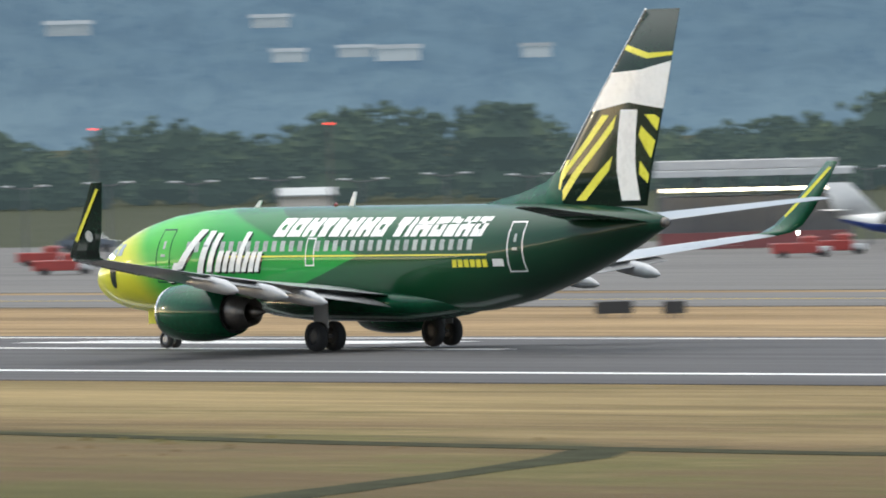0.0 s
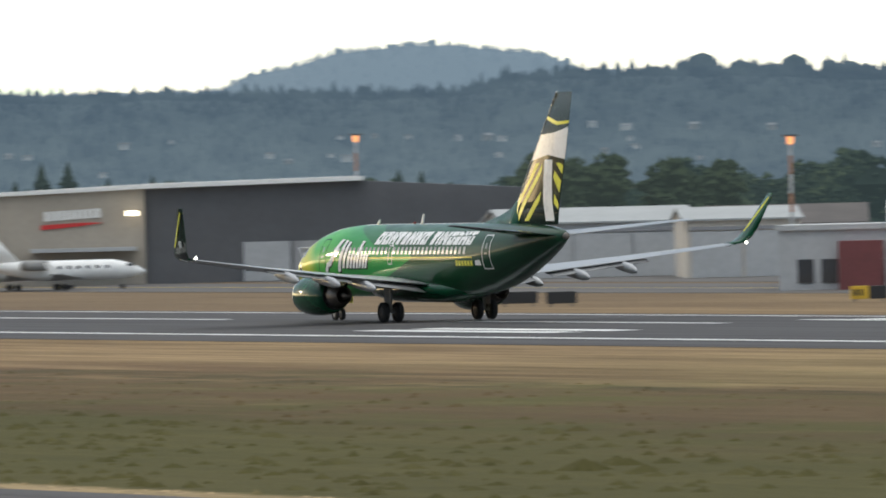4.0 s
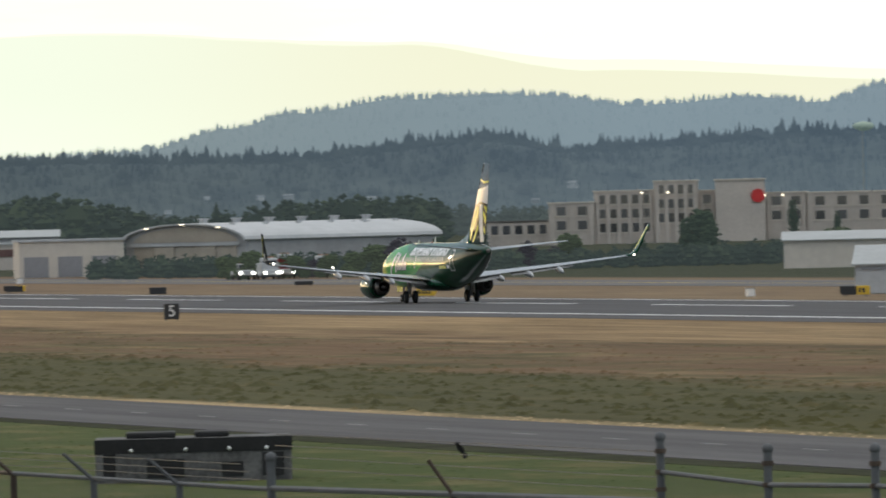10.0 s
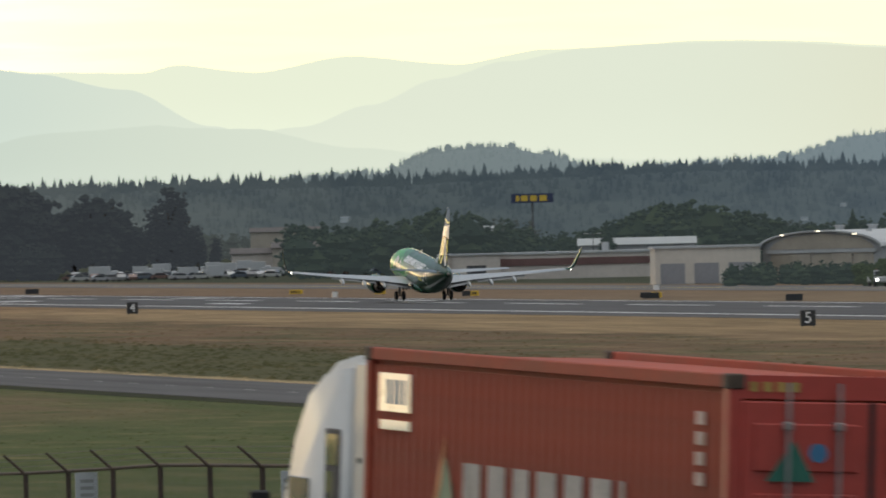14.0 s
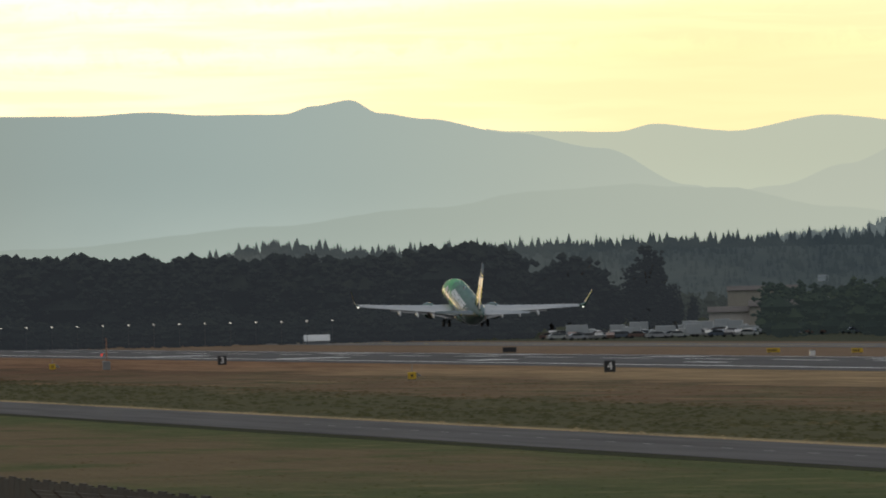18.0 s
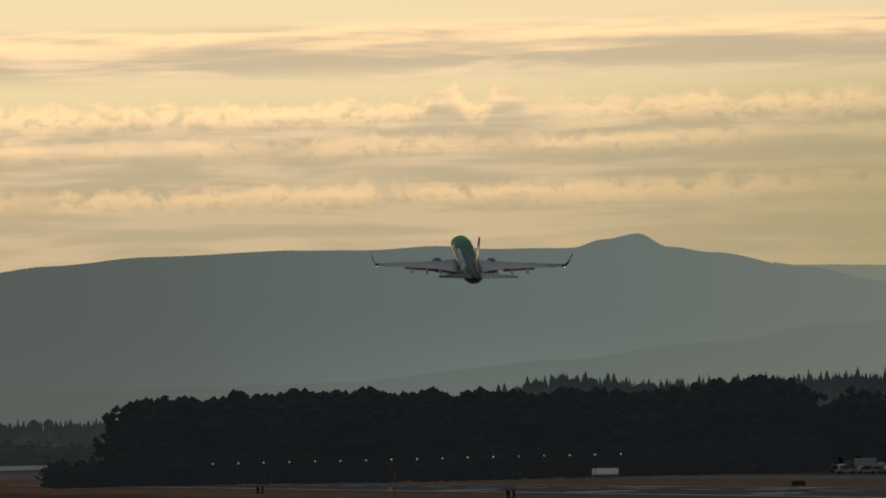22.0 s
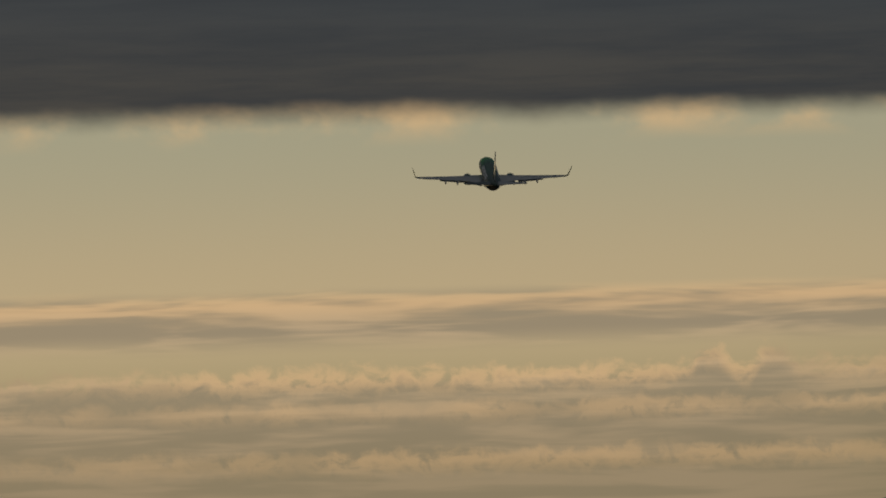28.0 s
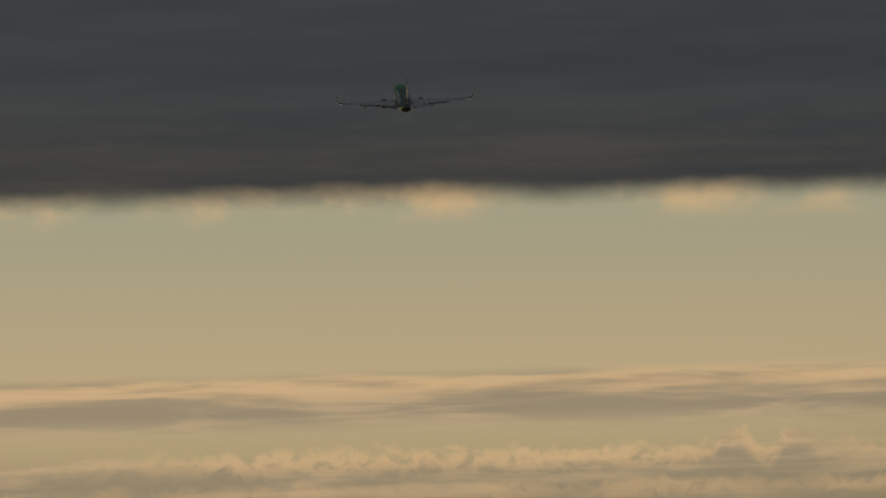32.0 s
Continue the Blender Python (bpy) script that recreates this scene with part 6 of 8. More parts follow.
    shed("shed", spot(61.9, 900, FAR_Z), px(900, 0.9), 14, 3.0, 4.6, STUCCO, ROOF_DARK, "brown-roofed shed behind the terminal")
    shed("shed", spot(60.3, 920, FAR_Z), px(920, 0.8), 14, 3.6, 4.9, STUCCO, ROOF_DARK, "grey-roofed shed behind the hangar")
    # portal and canopies at the near end
    p = thing("portal_frame", spot(52.25, 640, FAR_Z), "pale steel portal frame by the apron", "frame")
    part("post", boxes((-3.9, -3.1, 0, 0.9, 0, 5.1)), METAL_WHITE, p)
    part("post", boxes((3.1, 3.9, 0, 0.9, 0, 5.1)), METAL_WHITE, p)
    part("beam", boxes((-3.95, 3.95, -0.02, 0.92, 4.3, 5.1)), METAL_WHITE, p)
    shed("shed", spot(52.4, 700, FAR_Z), 6, 5, 4.8, 5.6, GREY_WALL, METAL_WHITE, "small shed behind the portal")
    c = thing("terminal", spot(47.55, 660, FAR_Z), "long terminal building under a pale flat canopy", "building")
    w = block(c, "wall", -6.4, 6.4, 2, 16, 0, 3.4, DARK_WALL, None)
    part("red_wall", boxes((-6.3, 6.0, -2.2, -2.0, 0, 1.1)), BRICK_RED, c, "low dark red wall")
    part("canopy", boxes((-6.6, 6.4, -2, 16, 4.75, 5.15)), METAL_WHITE, c)
    part("canopy", boxes((-6.5, 5.4, 3, 16, 5.2, 5.75)), GREY_WALL, c)
    for k in range(6):
        part("column", boxes((-6.3 + k * 2.4, -6.1 + k * 2.4, -1.6, -1.4, 0, 4.75)), GALV, c)
        part("canopy_lamp", boxes((-6.2 + k * 2.1, -4.5 + k * 2.1, 0.4, 0.8, 3.75, 3.98)), LAMP_WARM, c)
    for phi, d, w, hh, mat in ((56.15, 1060, 12, 3.0, GREY_WALL), (58.3, 1000, 10, 3.6, METAL_WHITE), (50.1, 950, 5, 2.6, STUCCO)):
        shed("shed", spot(phi, d, FAR_Z), w, 8, hh - 0.6, hh, mat, METAL_ROOF, "small airfield shed with a pale roof")
    # the low store with the red band, west
    d = 1730
    s = thing("store", spot(77.3, d, FAR_Z), "long low store with a dark red band", "building")
    X = lambda phi: px(d, 77.3 - phi)
    block(s, "wall", X(78.03), X(76.58), 0, 20, 0, 4.3, STUCCO, METAL_WHITE)
    part("red_band", boxes((X(77.68), X(76.6), -0.15, -0.01, 2.3, 3.55)), STORE_RED, s)
    block(s, "entrance", X(77.95), X(77.68), -3, -0.2, 0, 4.35, STUCCO, METAL_WHITE)
    part("entrance_door", boxes((X(77.87), X(77.76), -3.1, -3.0, 0.1, 2.6)), PANE, s)
    part("roof_unit", boxes((X(77.1), X(77.06), 4, 7, 4.66, 6.1)), METAL_WHITE, s)
    block(s, "wing", X(78.18), X(78.05), 1, 12, 0, 3.6, GREY_WALL, ROOF_DARK)
    for phi, d, w, hh, mat, rf in ((78.35, 2275, 20, 6.2, STORE_RED, ROOF_DARK), (78.75, 2285, 18, 6.8, TAN_WALL, ROOF_DARK), (79.02, 2290, 15, 5.6, STUCCO, ROOF_DARK), (78.1, 2280, 13, 7.8, STUCCO, ROOF_DARK), (77.9, 2500, 16, 9.4, METAL_WHITE, METAL_ROOF), (78.9, 2900, 20, 10.5, TAN_WALL, ROOF_DARK), (81.44, 2140, 5, 1.9, GREY_WALL, METAL_WHITE), (84.75, 3000, 14, 4.0, STUCCO, METAL_ROOF), (76.9, 1900, 22, 6.4, GREY_WALL, METAL_ROOF)):
        shed("shed", spot(phi, d, FAR_Z), w, 12, hh - 1.2, hh, mat, rf, "low commercial building among the trees")
    # tall shop sign on a pole: a dark board with plain yellow blocks
    g = thing("pylon_sign", spot(77.49, 2950, FAR_Z), "dark blue shop sign board on a tall pole", "sign")
    part("pole", tubes(((0, 0.5, 0), (0, 0.5, 16.3), 0.35, 0.3)), GALV, g)
    bd = part("board", boxes((-6.2, 6.2, -0.4, 0.4, 16.0, 18.7)), surface("dark_blue_board", (0.03, 0.04, 0.09), 0.5), g)
    for k, (x, w) in enumerate(((-4.3, 0.9), (-2.3, 2.0), (0.4, 2.0), (3.2, 2.2))):
        part("board_block", boxes((x - w / 2, x + w / 2, -0.46, -0.41, 16.5, 18.2)), PAINT_YELLOW, bd)
    # water towers on the ridge
    w = thing("water_tower", spot(69.16, 3560, 0), "white water tower on a slim shaft", "tower")
    # shaft takes the ridge's emitted haze, so it fades into the slope
    part("shaft", tubes(((0, 0, 0), (0, 0, 33), 0.3, 0.28), n=12), FOREST_MID, w)
    for k in range(6):
        ca, sa = math.cos(k * 1.047), math.sin(k * 1.047)
        part("leg", tubes(((1.9 * ca, 1.9 * sa, 28), (1.7 * ca, 1.7 * sa, 35), 0.11), n=6), METAL_WHITE, w)
    bm = bmesh.new()
    lathe(bm, [(34, 0.9), (34.8, 2.1), (36.4, 2.3), (37.6, 2.0), (38.4, 0.5)], pose(0, 0, 0, 0, -90, 0), 18)
    part("tank", bm, ROOF_BRIGHT, w, smooth=True)
    w = thing("water_tower", spot(71.98, 3600, 0), "pale green domed water tank among trees", "tower")
    # this shaft too is given the ridge's haze colour
    part("shaft", tubes(((0, 0, 0), (0, 0, 32), 0.5, 0.5), n=12), FOREST_MID, w)
    bm = bmesh.new()
    lathe(bm, [(32, 1.1), (33, 3.6), (34, 3.9), (34.9, 3.0), (35.4, 0.3)], pose(0, 0, 0, 0, -90, 0), 18)
    # the tank's emission is haze put into the paint
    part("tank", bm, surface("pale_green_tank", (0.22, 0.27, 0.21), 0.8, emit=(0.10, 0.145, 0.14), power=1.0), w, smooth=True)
    # houses scattered over the slope
    rng = random.Random(61)
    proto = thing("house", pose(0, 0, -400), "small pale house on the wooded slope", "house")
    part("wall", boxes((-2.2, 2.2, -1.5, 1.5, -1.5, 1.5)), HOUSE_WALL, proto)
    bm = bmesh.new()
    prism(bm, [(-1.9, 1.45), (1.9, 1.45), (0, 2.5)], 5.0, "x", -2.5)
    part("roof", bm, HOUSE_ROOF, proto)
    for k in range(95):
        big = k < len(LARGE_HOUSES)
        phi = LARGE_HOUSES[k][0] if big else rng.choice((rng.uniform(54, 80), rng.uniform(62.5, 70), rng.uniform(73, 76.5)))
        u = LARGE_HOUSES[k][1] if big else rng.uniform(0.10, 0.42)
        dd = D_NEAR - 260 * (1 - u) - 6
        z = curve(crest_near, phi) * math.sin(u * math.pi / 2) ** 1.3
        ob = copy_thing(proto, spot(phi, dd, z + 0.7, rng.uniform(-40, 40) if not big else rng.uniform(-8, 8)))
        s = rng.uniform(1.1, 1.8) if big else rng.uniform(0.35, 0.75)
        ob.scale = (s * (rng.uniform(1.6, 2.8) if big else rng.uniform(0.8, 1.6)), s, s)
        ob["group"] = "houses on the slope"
    for o in (*proto.children_recursive, proto):
        bpy.data.objects.remove(o)


town()


# ---- airfield things ----
SIGN_BLACK = surface("black_sign_face", (0.02, 0.021, 0.023), 0.5, 0, 0.15, 1.0)
SIGN_YELLOW = surface("yellow_sign_face", (0.62, 0.40, 0.03), 0.5, 0, 0.12, 1.0)
GREY_PAINT = surface("grey_box_paint", (0.25, 0.25, 0.24), 0.6, 0, 0.12, 1.5)
BLUE = surface("blue_gloss_paint", (0.02, 0.05, 0.22), 0.3, 0, 0.1, 0.5, coat=0.5)
RED = surface("red_gloss_paint", (0.26, 0.03, 0.025), 0.35, 0, 0.12, 0.6, coat=0.3)
CAR_PAINTS = [surface("car_paint", c, 0.3, 0.2, 0.08, 1.0, coat=0.8) for c in ((0.36, 0.36, 0.37), (0.26, 0.26, 0.26), (0.12, 0.12, 0.125), (0.42, 0.42, 0.40), (0.16, 0.10, 0.085), (0.10, 0.12, 0.15))]
CARGO = surface("dull_cargo_paint", (0.17, 0.085, 0.070), 0.8, 0, 0.2, 0.8)
HEADLIGHT = surface("headlight_glass", (0.9, 0.9, 0.85), 0.2, 0, 0.02, 1, emit=(1.0, 0.95, 0.85), power=9.0)


def letter(text, size, mat, parent, at):
    cu = bpy.data.curves.new("number", "FONT")
    cu.body, cu.size, cu.align_x, cu.align_y, cu.extrude = text, size, "CENTER", "CENTER", 0.01
    tmp = bpy.data.objects.new("number", cu)
    scene.collection.objects.link(tmp)
    bpy.context.view_layer.update()
    me = bpy.data.meshes.new_from_object(tmp.evaluated_get(bpy.context.evaluated_depsgraph_get()))
    bpy.data.objects.remove(tmp)
    return part_of("number", me, mat, parent, "white number", at=at)


def distance_signs():
    """Distance-remaining signs, a thousand feet apart, facing along the runway."""
    for n in (6, 5, 4, 3, 2):
        x = -(479.0 + 304.8 * (6 - n))
        s = thing("distance_sign", pose(x, 196.3, 0), "black distance-remaining sign with a white number %d" % n, "sign", "distance signs")
        panel = part("panel", boxes((-0.12, 0.12, -0.62, 0.62, 0.12, 1.38), bevel=0.03), SIGN_BLACK, s)
        letter(str(n), 1.28, WHITE, panel, pose(0.125, 0, 0.74, 90, 0, 90))
        for y in (-0.45, 0.45):
            part("leg", tubes(((0, y, -0.05), (0, y, 0.14), 0.05)), GALV, s)


def guidance_sign(at, w, h, mats, label, name="guidance_sign"):
    """A long box sign of one or more panels, legs under it; width along x, facing -y."""
    s = thing(name, at, label, "sign", "taxiway signs")
    step = w / len(mats)
    for k, m in enumerate(mats):
        p = part("panel", boxes((-w / 2 + k * step + 0.01, -w / 2 + (k + 1) * step - 0.01, -0.12, 0.12, 0.2, 0.2 + h), bevel=0.02), m, s)
        if m is SIGN_YELLOW:
            for j in range(max(1, int((step - 0.4) / 0.34))):
                xb = -w / 2 + k * step + 0.2 + j * 0.34
                part("sign_bar", boxes((xb, xb + 0.22, -0.135, -0.122, 0.2 + h * 0.25, 0.2 + h * 0.75)), SIGN_BLACK, p)
    for k in range(max(2, int(w))):
        x = -w / 2 + 0.3 + k * (w - 0.6) / max(1, int(w) - 1)
        part("leg", tubes(((x, 0, -0.05), (x, 0, 0.22), 0.05)), GALV, s)
    return s


def signs():
    B, Y = SIGN_BLACK, SIGN_YELLOW
    # x, y, width, height, panels: backs are dark, faces yellow
    for x, y, w, h, mats, turn in ((-333, 296, 1.7, 0.55, (B,), 60), (-329, 296, 1.0, 0.55, (B,), 60), (-437, 292, 1.8, 0.75, (Y,), 60), (-542, 295, 2.3, 0.8, (Y, B), 62),
                                   (-625, 265, 2.2, 0.85, (B,), 66), (-678, 290, 2.0, 0.75, (B,), 66), (-566, 283, 2.4, 0.75, (B,), 65), (-561, 283.5, 1.9, 0.75, (B,), 65),
                                   (-795, 310, 1.2, 0.5, (Y,), 68), (-743, 312, 1.2, 0.5, (Y,), 68), (-913, 307, 1.4, 0.55, (B,), 70), (-904, 311, 3.1, 0.6, (B, B), 70),
                                   (-874, 283, 2.5, 0.75, (B, Y), 71), (-1153, 305, 2.2, 0.45, (B,), 73), (-973, 270, 1.9, 0.75, (Y,), 74), (-867, 281, 2.5, 0.8, (B, Y), 72),
                                   (-1076, 268, 1.9, 0.75, (B,), 76), (-1175, 275, 2.6, 0.65, (B, Y), 76), (-1287, 277, 2.2, 0.65, (B, Y), 77), (-994, 276, 1.9, 0.7, (Y,), 74),
                                   (-1162, 272, 1.9, 0.7, (B,), 77), (-1593, 271, 2.2, 0.8, (B,), 80), (-1420, 280, 1.9, 0.6, (Y,), 79), (-1370, 282, 1.6, 0.6, (Y,), 79)):
        guidance_sign(pose(x, y, FAR_Z, 0, 0, turn), w, h, mats, "dark-backed taxiway sign on short legs" if mats == (B,) else "yellow taxiway guidance sign with dark bars")
    for x, y in ((-1357, 273), (-896, 280), (-1330, 312)):
        m = thing("edge_marker", pose(x, y, FAR_Z), "small white equipment box on the grass", "marker")
        part("body", boxes((-0.4, 0.4, -0.35, 0.35, 0, 0.72), bevel=0.05), WHITE, m)
        part("lid", boxes((-0.44, 0.44, -0.39, 0.39, 0.72, 0.8), bevel=0.02), GREY_PAINT, m)


def glide_box(x, y, turn):
    """Yellow approach-light box with a small mast and a side arm."""
    b = thing("approach_unit", pose(x, y, 0, 0, 0, turn), "yellow equipment box with a short mast in the grass", "equipment", "approach units")
    part("body", boxes((-0.45, 0.45, -0.3, 0.3, 0.1, 0.85), bevel=0.04), SIGN_YELLOW, b)
    part("label_plate", boxes((-0.12, 0.12, -0.315, -0.302, 0.35, 0.6)), SIGN_BLACK, b)
    part("mast", tubes(((0, 0.1, 0.85), (0, 0.1, 1.65), 0.05, 0.03)), GREY_PAINT, b)
    bm = bmesh.new()
    prism(bm, [(0.46, 0.4), (1.0, 0.35), (0.9, 0.5), (0.46, 0.85)], 0.3, "y", -0.15)
    part("side_hood", bm, GREY_PAINT, b)
    for x0 in (-0.35, 0.35):
        part("foot", boxes((x0 - 0.06, x0 + 0.06, -0.2, 0.2, 0, 0.12)), GALV, b)


def marker_post(x, y, h, tip):
    p = thing("marker_post", pose(x, y, 0), "short white marker post with a %s tip" % ("red" if tip is RED else "pale"), "post", "marker posts")
    part("shaft", tubes(((0, 0, -0.1), (0, 0, h * 0.8), 0.06)), WHITE, p)
    part("tip", tubes(((0, 0, h * 0.8), (0, 0, h), 0.065)), tip, p)


def light_mast(phi, d, h, glow, label):
    m = thing("light_mast", spot(phi, d, FAR_Z), label, "light mast", "light masts")
    n = 8
    for k in range(n):
        part("section", tubes(((0, 0, h * k / n), (0, 0, h * (k + 1) / n), 0.17 - 0.008 * k, 0.165 - 0.008 * k), n=10), ORANGE if k % 2 == 0 else METAL_WHITE, m)
    part("platform", tubes(((0, 0, h), (0, 0, h + 0.12), 0.55), n=14), ROOF_DARK, m)
    if glow:
        part("lamp", tubes(((0, 0, h - 0.55), (0, 0, h - 0.02), 0.17, 0.26), n=10), LAMP_ORANGE, m)


def red_mast(phi, d, h):
    m = thing("obstruction_mast", spot(phi, d, FAR_Z), "slim dark mast with a red lamp on top", "light mast", "obstruction masts")
    part("pole", tubes(((0, 0, 0), (0, 0, h), 0.10, 0.06)), ROOF_DARK, m)
    part("lamp", tubes(((0, 0, h), (0, 0, h + 0.12), 0.22, 0.2), n=10), LAMP_RED, m)


def flood_mast(phi, d, h):
    m = thing("flood_mast", spot(phi, d, FAR_Z), "tall floodlight mast with two rows of lamps", "light mast")
    part("pole", tubes(((0, 0, 0), (0, 0, h), 0.3, 0.2)), GALV, m)
    for j in range(2):
        r = part("lamp_bar", boxes((-1.6, 1.6, -0.2, 0.2, h - 0.4 - j * 1.3, h - 0.2 - j * 1.3)), GALV, m)
        for k in range(4):
            part("floodlight", boxes((-1.5 + k * 0.85, -0.95 + k * 0.85, -0.5, 0.1, h - 0.35 - j * 1.3, h + 0.1 - j * 1.3), bevel=0.04), GREY_PAINT, r)


def street_lamp(phi, d, h, arm=1.3, lit=True):
    m = thing("street_lamp", spot(phi, d, FAR_Z, 20), "double-armed street lamp with flat lit heads", "street lamp", "street lamps")
    part("pole", tubes(((0, 0, 0), (0, 0, h), 0.09, 0.06)), GALV, m)
    for s in (-1, 1):
        a = part("arm", tubes(((0, 0, h - 0.15), (s * arm, 0, h), 0.035)), GALV, m)
        part("lamp_head", boxes((s * arm - 0.35, s * arm + 0.35, -0.16, 0.16, h, h + 0.12), bevel=0.03), METAL_WHITE, a)


def small_jet(label, belly=WHITE, fin_paint=WHITE, t_tail=True, airliner_like=False):
    """A parked jet, nose to +x, standing on its wheels; about 16 m long."""
    j = thing("parked_jet", pose(0, 0, -300), label, "airplane", "parked jets")
    st = [(8.0, 0.05, 1.75, 1.65), (7.3, 0.45, 2.15, 1.3), (6.0, 0.85, 2.65, 1.05), (4.6, 0.98, 2.95, 0.98), (-2.5, 0.98, 2.95, 0.98), (-5.5, 0.7, 2.9, 1.5), (-8.0, 0.15, 2.75, 2.35)]
    bm = bmesh.new()
    loft(bm, [[(x, w * math.cos(radians(a)), (t + l) / 2 + (t - l) / 2 * math.sin(radians(a))) for a in range(0, 360, 24)] for x, w, t, l in st])
    body = part("fuselage", bm, WHITE, j, smooth=True)
    if belly is not WHITE:
        belly_shell(j, st, belly)
    for s in (1, -1):
        for k in range(6):
            part("cabin_window", boxes((3.6 - k * 0.95, 3.95 - k * 0.95, s * 0.93 - 0.03, s * 0.93 + 0.03, 2.1, 2.4)), PANE, body)
        part("cockpit_window", boxes((5.9, 6.6, s * 0.55 - 0.25, s * 0.55 + 0.25, 2.25, 2.5), bevel=0.05), PANE, body)
        bm = bmesh.new()
        loft(bm, [wing_ring(le, c, s * y, z, 0.1, 7) for y, le, c, z in ((0.6, 1.6, 3.4, 1.15), (3.0, 0.0, 2.2, 1.35), (7.6, -2.9, 1.0, 1.75))])
        part("wing", bm, WING_GREY, j, smooth=True)
        bm = bmesh.new()
        prism(bm, [(-2.85, 1.7), (-3.9, 1.7), (-4.5, 2.8), (-4.0, 2.8)], 0.06, "y", s * 7.6 - 0.03)
        part("winglet", bm, WHITE, j)
        bm = bmesh.new()
        lathe(bm, [(-2.2, 0.34), (-2.4, 0.5), (-4.2, 0.5), (-5.0, 0.36), (-4.9, 0.30)], Matrix.Translation((0, s * 1.45, 2.5)), 16)
        part("engine", bm, GREY_PAINT, j, smooth=True)
        bm = bmesh.new()
        loft(bm, [wing_ring(le, c, s * y, 5.35 if t_tail else 3.2, 0.1, 6) for y, le, c in ((0.05, -7.3, 1.9), (3.0, -8.5, 0.9))])
        part("tailplane", bm, WHITE, j, smooth=True)
        part("main_wheel", tubes(((-0.6, s * 1.4 - 0.12, 0.35), (-0.6, s * 1.4 + 0.12, 0.35), 0.35), n=14), RUBBER, j)
        part("gear_leg", tubes(((-0.6, s * 1.4, 0.35), (-0.6, s * 1.3, 1.3), 0.07)), STEEL, j)
    part("nose_wheel", tubes(((5.6, -0.1, 0.25), (5.6, 0.1, 0.25), 0.25), n=12), RUBBER, j)
    part("nose_leg", tubes(((5.6, 0, 0.25), (5.6, 0, 1.3), 0.05)), STEEL, j)
    bm = bmesh.new()
    loft(bm, [fin_ring(le, c, z, 0.1, 7) for z, le, c in ((2.6, -4.4, 3.9), (5.4, -7.2, 2.1))])
    part("fin", bm, fin_paint, j, smooth=True)
    return j


def belly_shell(j, st, paint):
    """Lower half of a hull in another colour, a shade proud."""
    bm = bmesh.new()
    loft(bm, [[(x, 1.015 * w * math.cos(radians(a)), (t + l) / 2 + 1.015 * (t - l) / 2 * math.sin(radians(a))) for a in range(190, 351, 16)] for x, w, t, l in st])
    part("belly", bm, paint, j, "dark blue belly", smooth=True)


def pickup(label, paint, lights=True, tall=0.0):
    """A vehicle seen from ahead; nose to -y."""
    v = thing("service_truck", pose(0, 0, -300), label, "truck", "service vehicles")
    h = 1.0 + tall
    body = part("body", boxes((-1.15, 1.15, -1.2, 4.6, 0.55, 1.3 + tall * 1.3), bevel=0.08), paint, v)
    part("cab", boxes((-1.05, 1.05, -1.0, 1.0, 1.32 + tall * 0.0, 2.2 + tall), bevel=0.15), paint if tall < 0.8 else METAL_WHITE, v)
    part("windscreen", boxes((-0.9, 0.9, -1.08, -1.0, 1.5 + tall * 0.4, 2.05 + tall * 0.7), bevel=0.02), PANE, v)
    part("bonnet", boxes((-1.05, 1.05, -2.6, -1.15, 0.6, 1.35), bevel=0.1), METAL_WHITE, v)
    for s in (-1, 1):
        if lights:
            bm = bmesh.new()
            bmesh.ops.create_icosphere(bm, subdivisions=2, radius=0.2, matrix=Matrix.Translation((s * 0.85, -2.64, 0.95)))
            part("headlight", bm, HEADLIGHT, v)
        for y in (-1.8, 3.2):
            part("wheel", tubes(((s * 1.05 - 0.13, y, 0.45), (s * 1.05 + 0.13, y, 0.45), 0.45), n=14), RUBBER, v)
    part("light_bar", boxes((-0.7, 0.7, -0.3, 0.1, 2.22 + tall, 2.36 + tall), bevel=0.03), ORANGE, v)
    return v


def tanker():
    v = thing("fuel_truck", pose(0, 0, -300), "white fuel truck with a dark cab chassis", "truck", "service vehicles")
    bm = bmesh.new()
    lathe(bm, [(-3.2, 0.3), (-3.0, 1.0), (3.0, 1.0), (3.2, 0.3)], Matrix.Translation((0.8, 0, 2.0)), 18)
    part("tank", bm, METAL_WHITE, v, smooth=True)
    part("chassis", boxes((-4.6, 4.0, -1.0, 1.0, 0.6, 1.0), bevel=0.05), ROOF_DARK, v)
    part("cab", boxes((-4.7, -2.7, -1.15, 1.15, 0.7, 2.7), bevel=0.15), GREY_PAINT, v)
    part("side_window", boxes((-4.3, -3.4, -1.18, 1.18, 1.75, 2.4)), PANE, v)
    for x in (-3.7, 1.8, 3.0):
        for s in (-1, 1):
            part("wheel", tubes(((x, s * 1.0 - 0.15, 0.5), (x, s * 1.0 + 0.15, 0.5), 0.5), n=14), RUBBER, v)
    return v


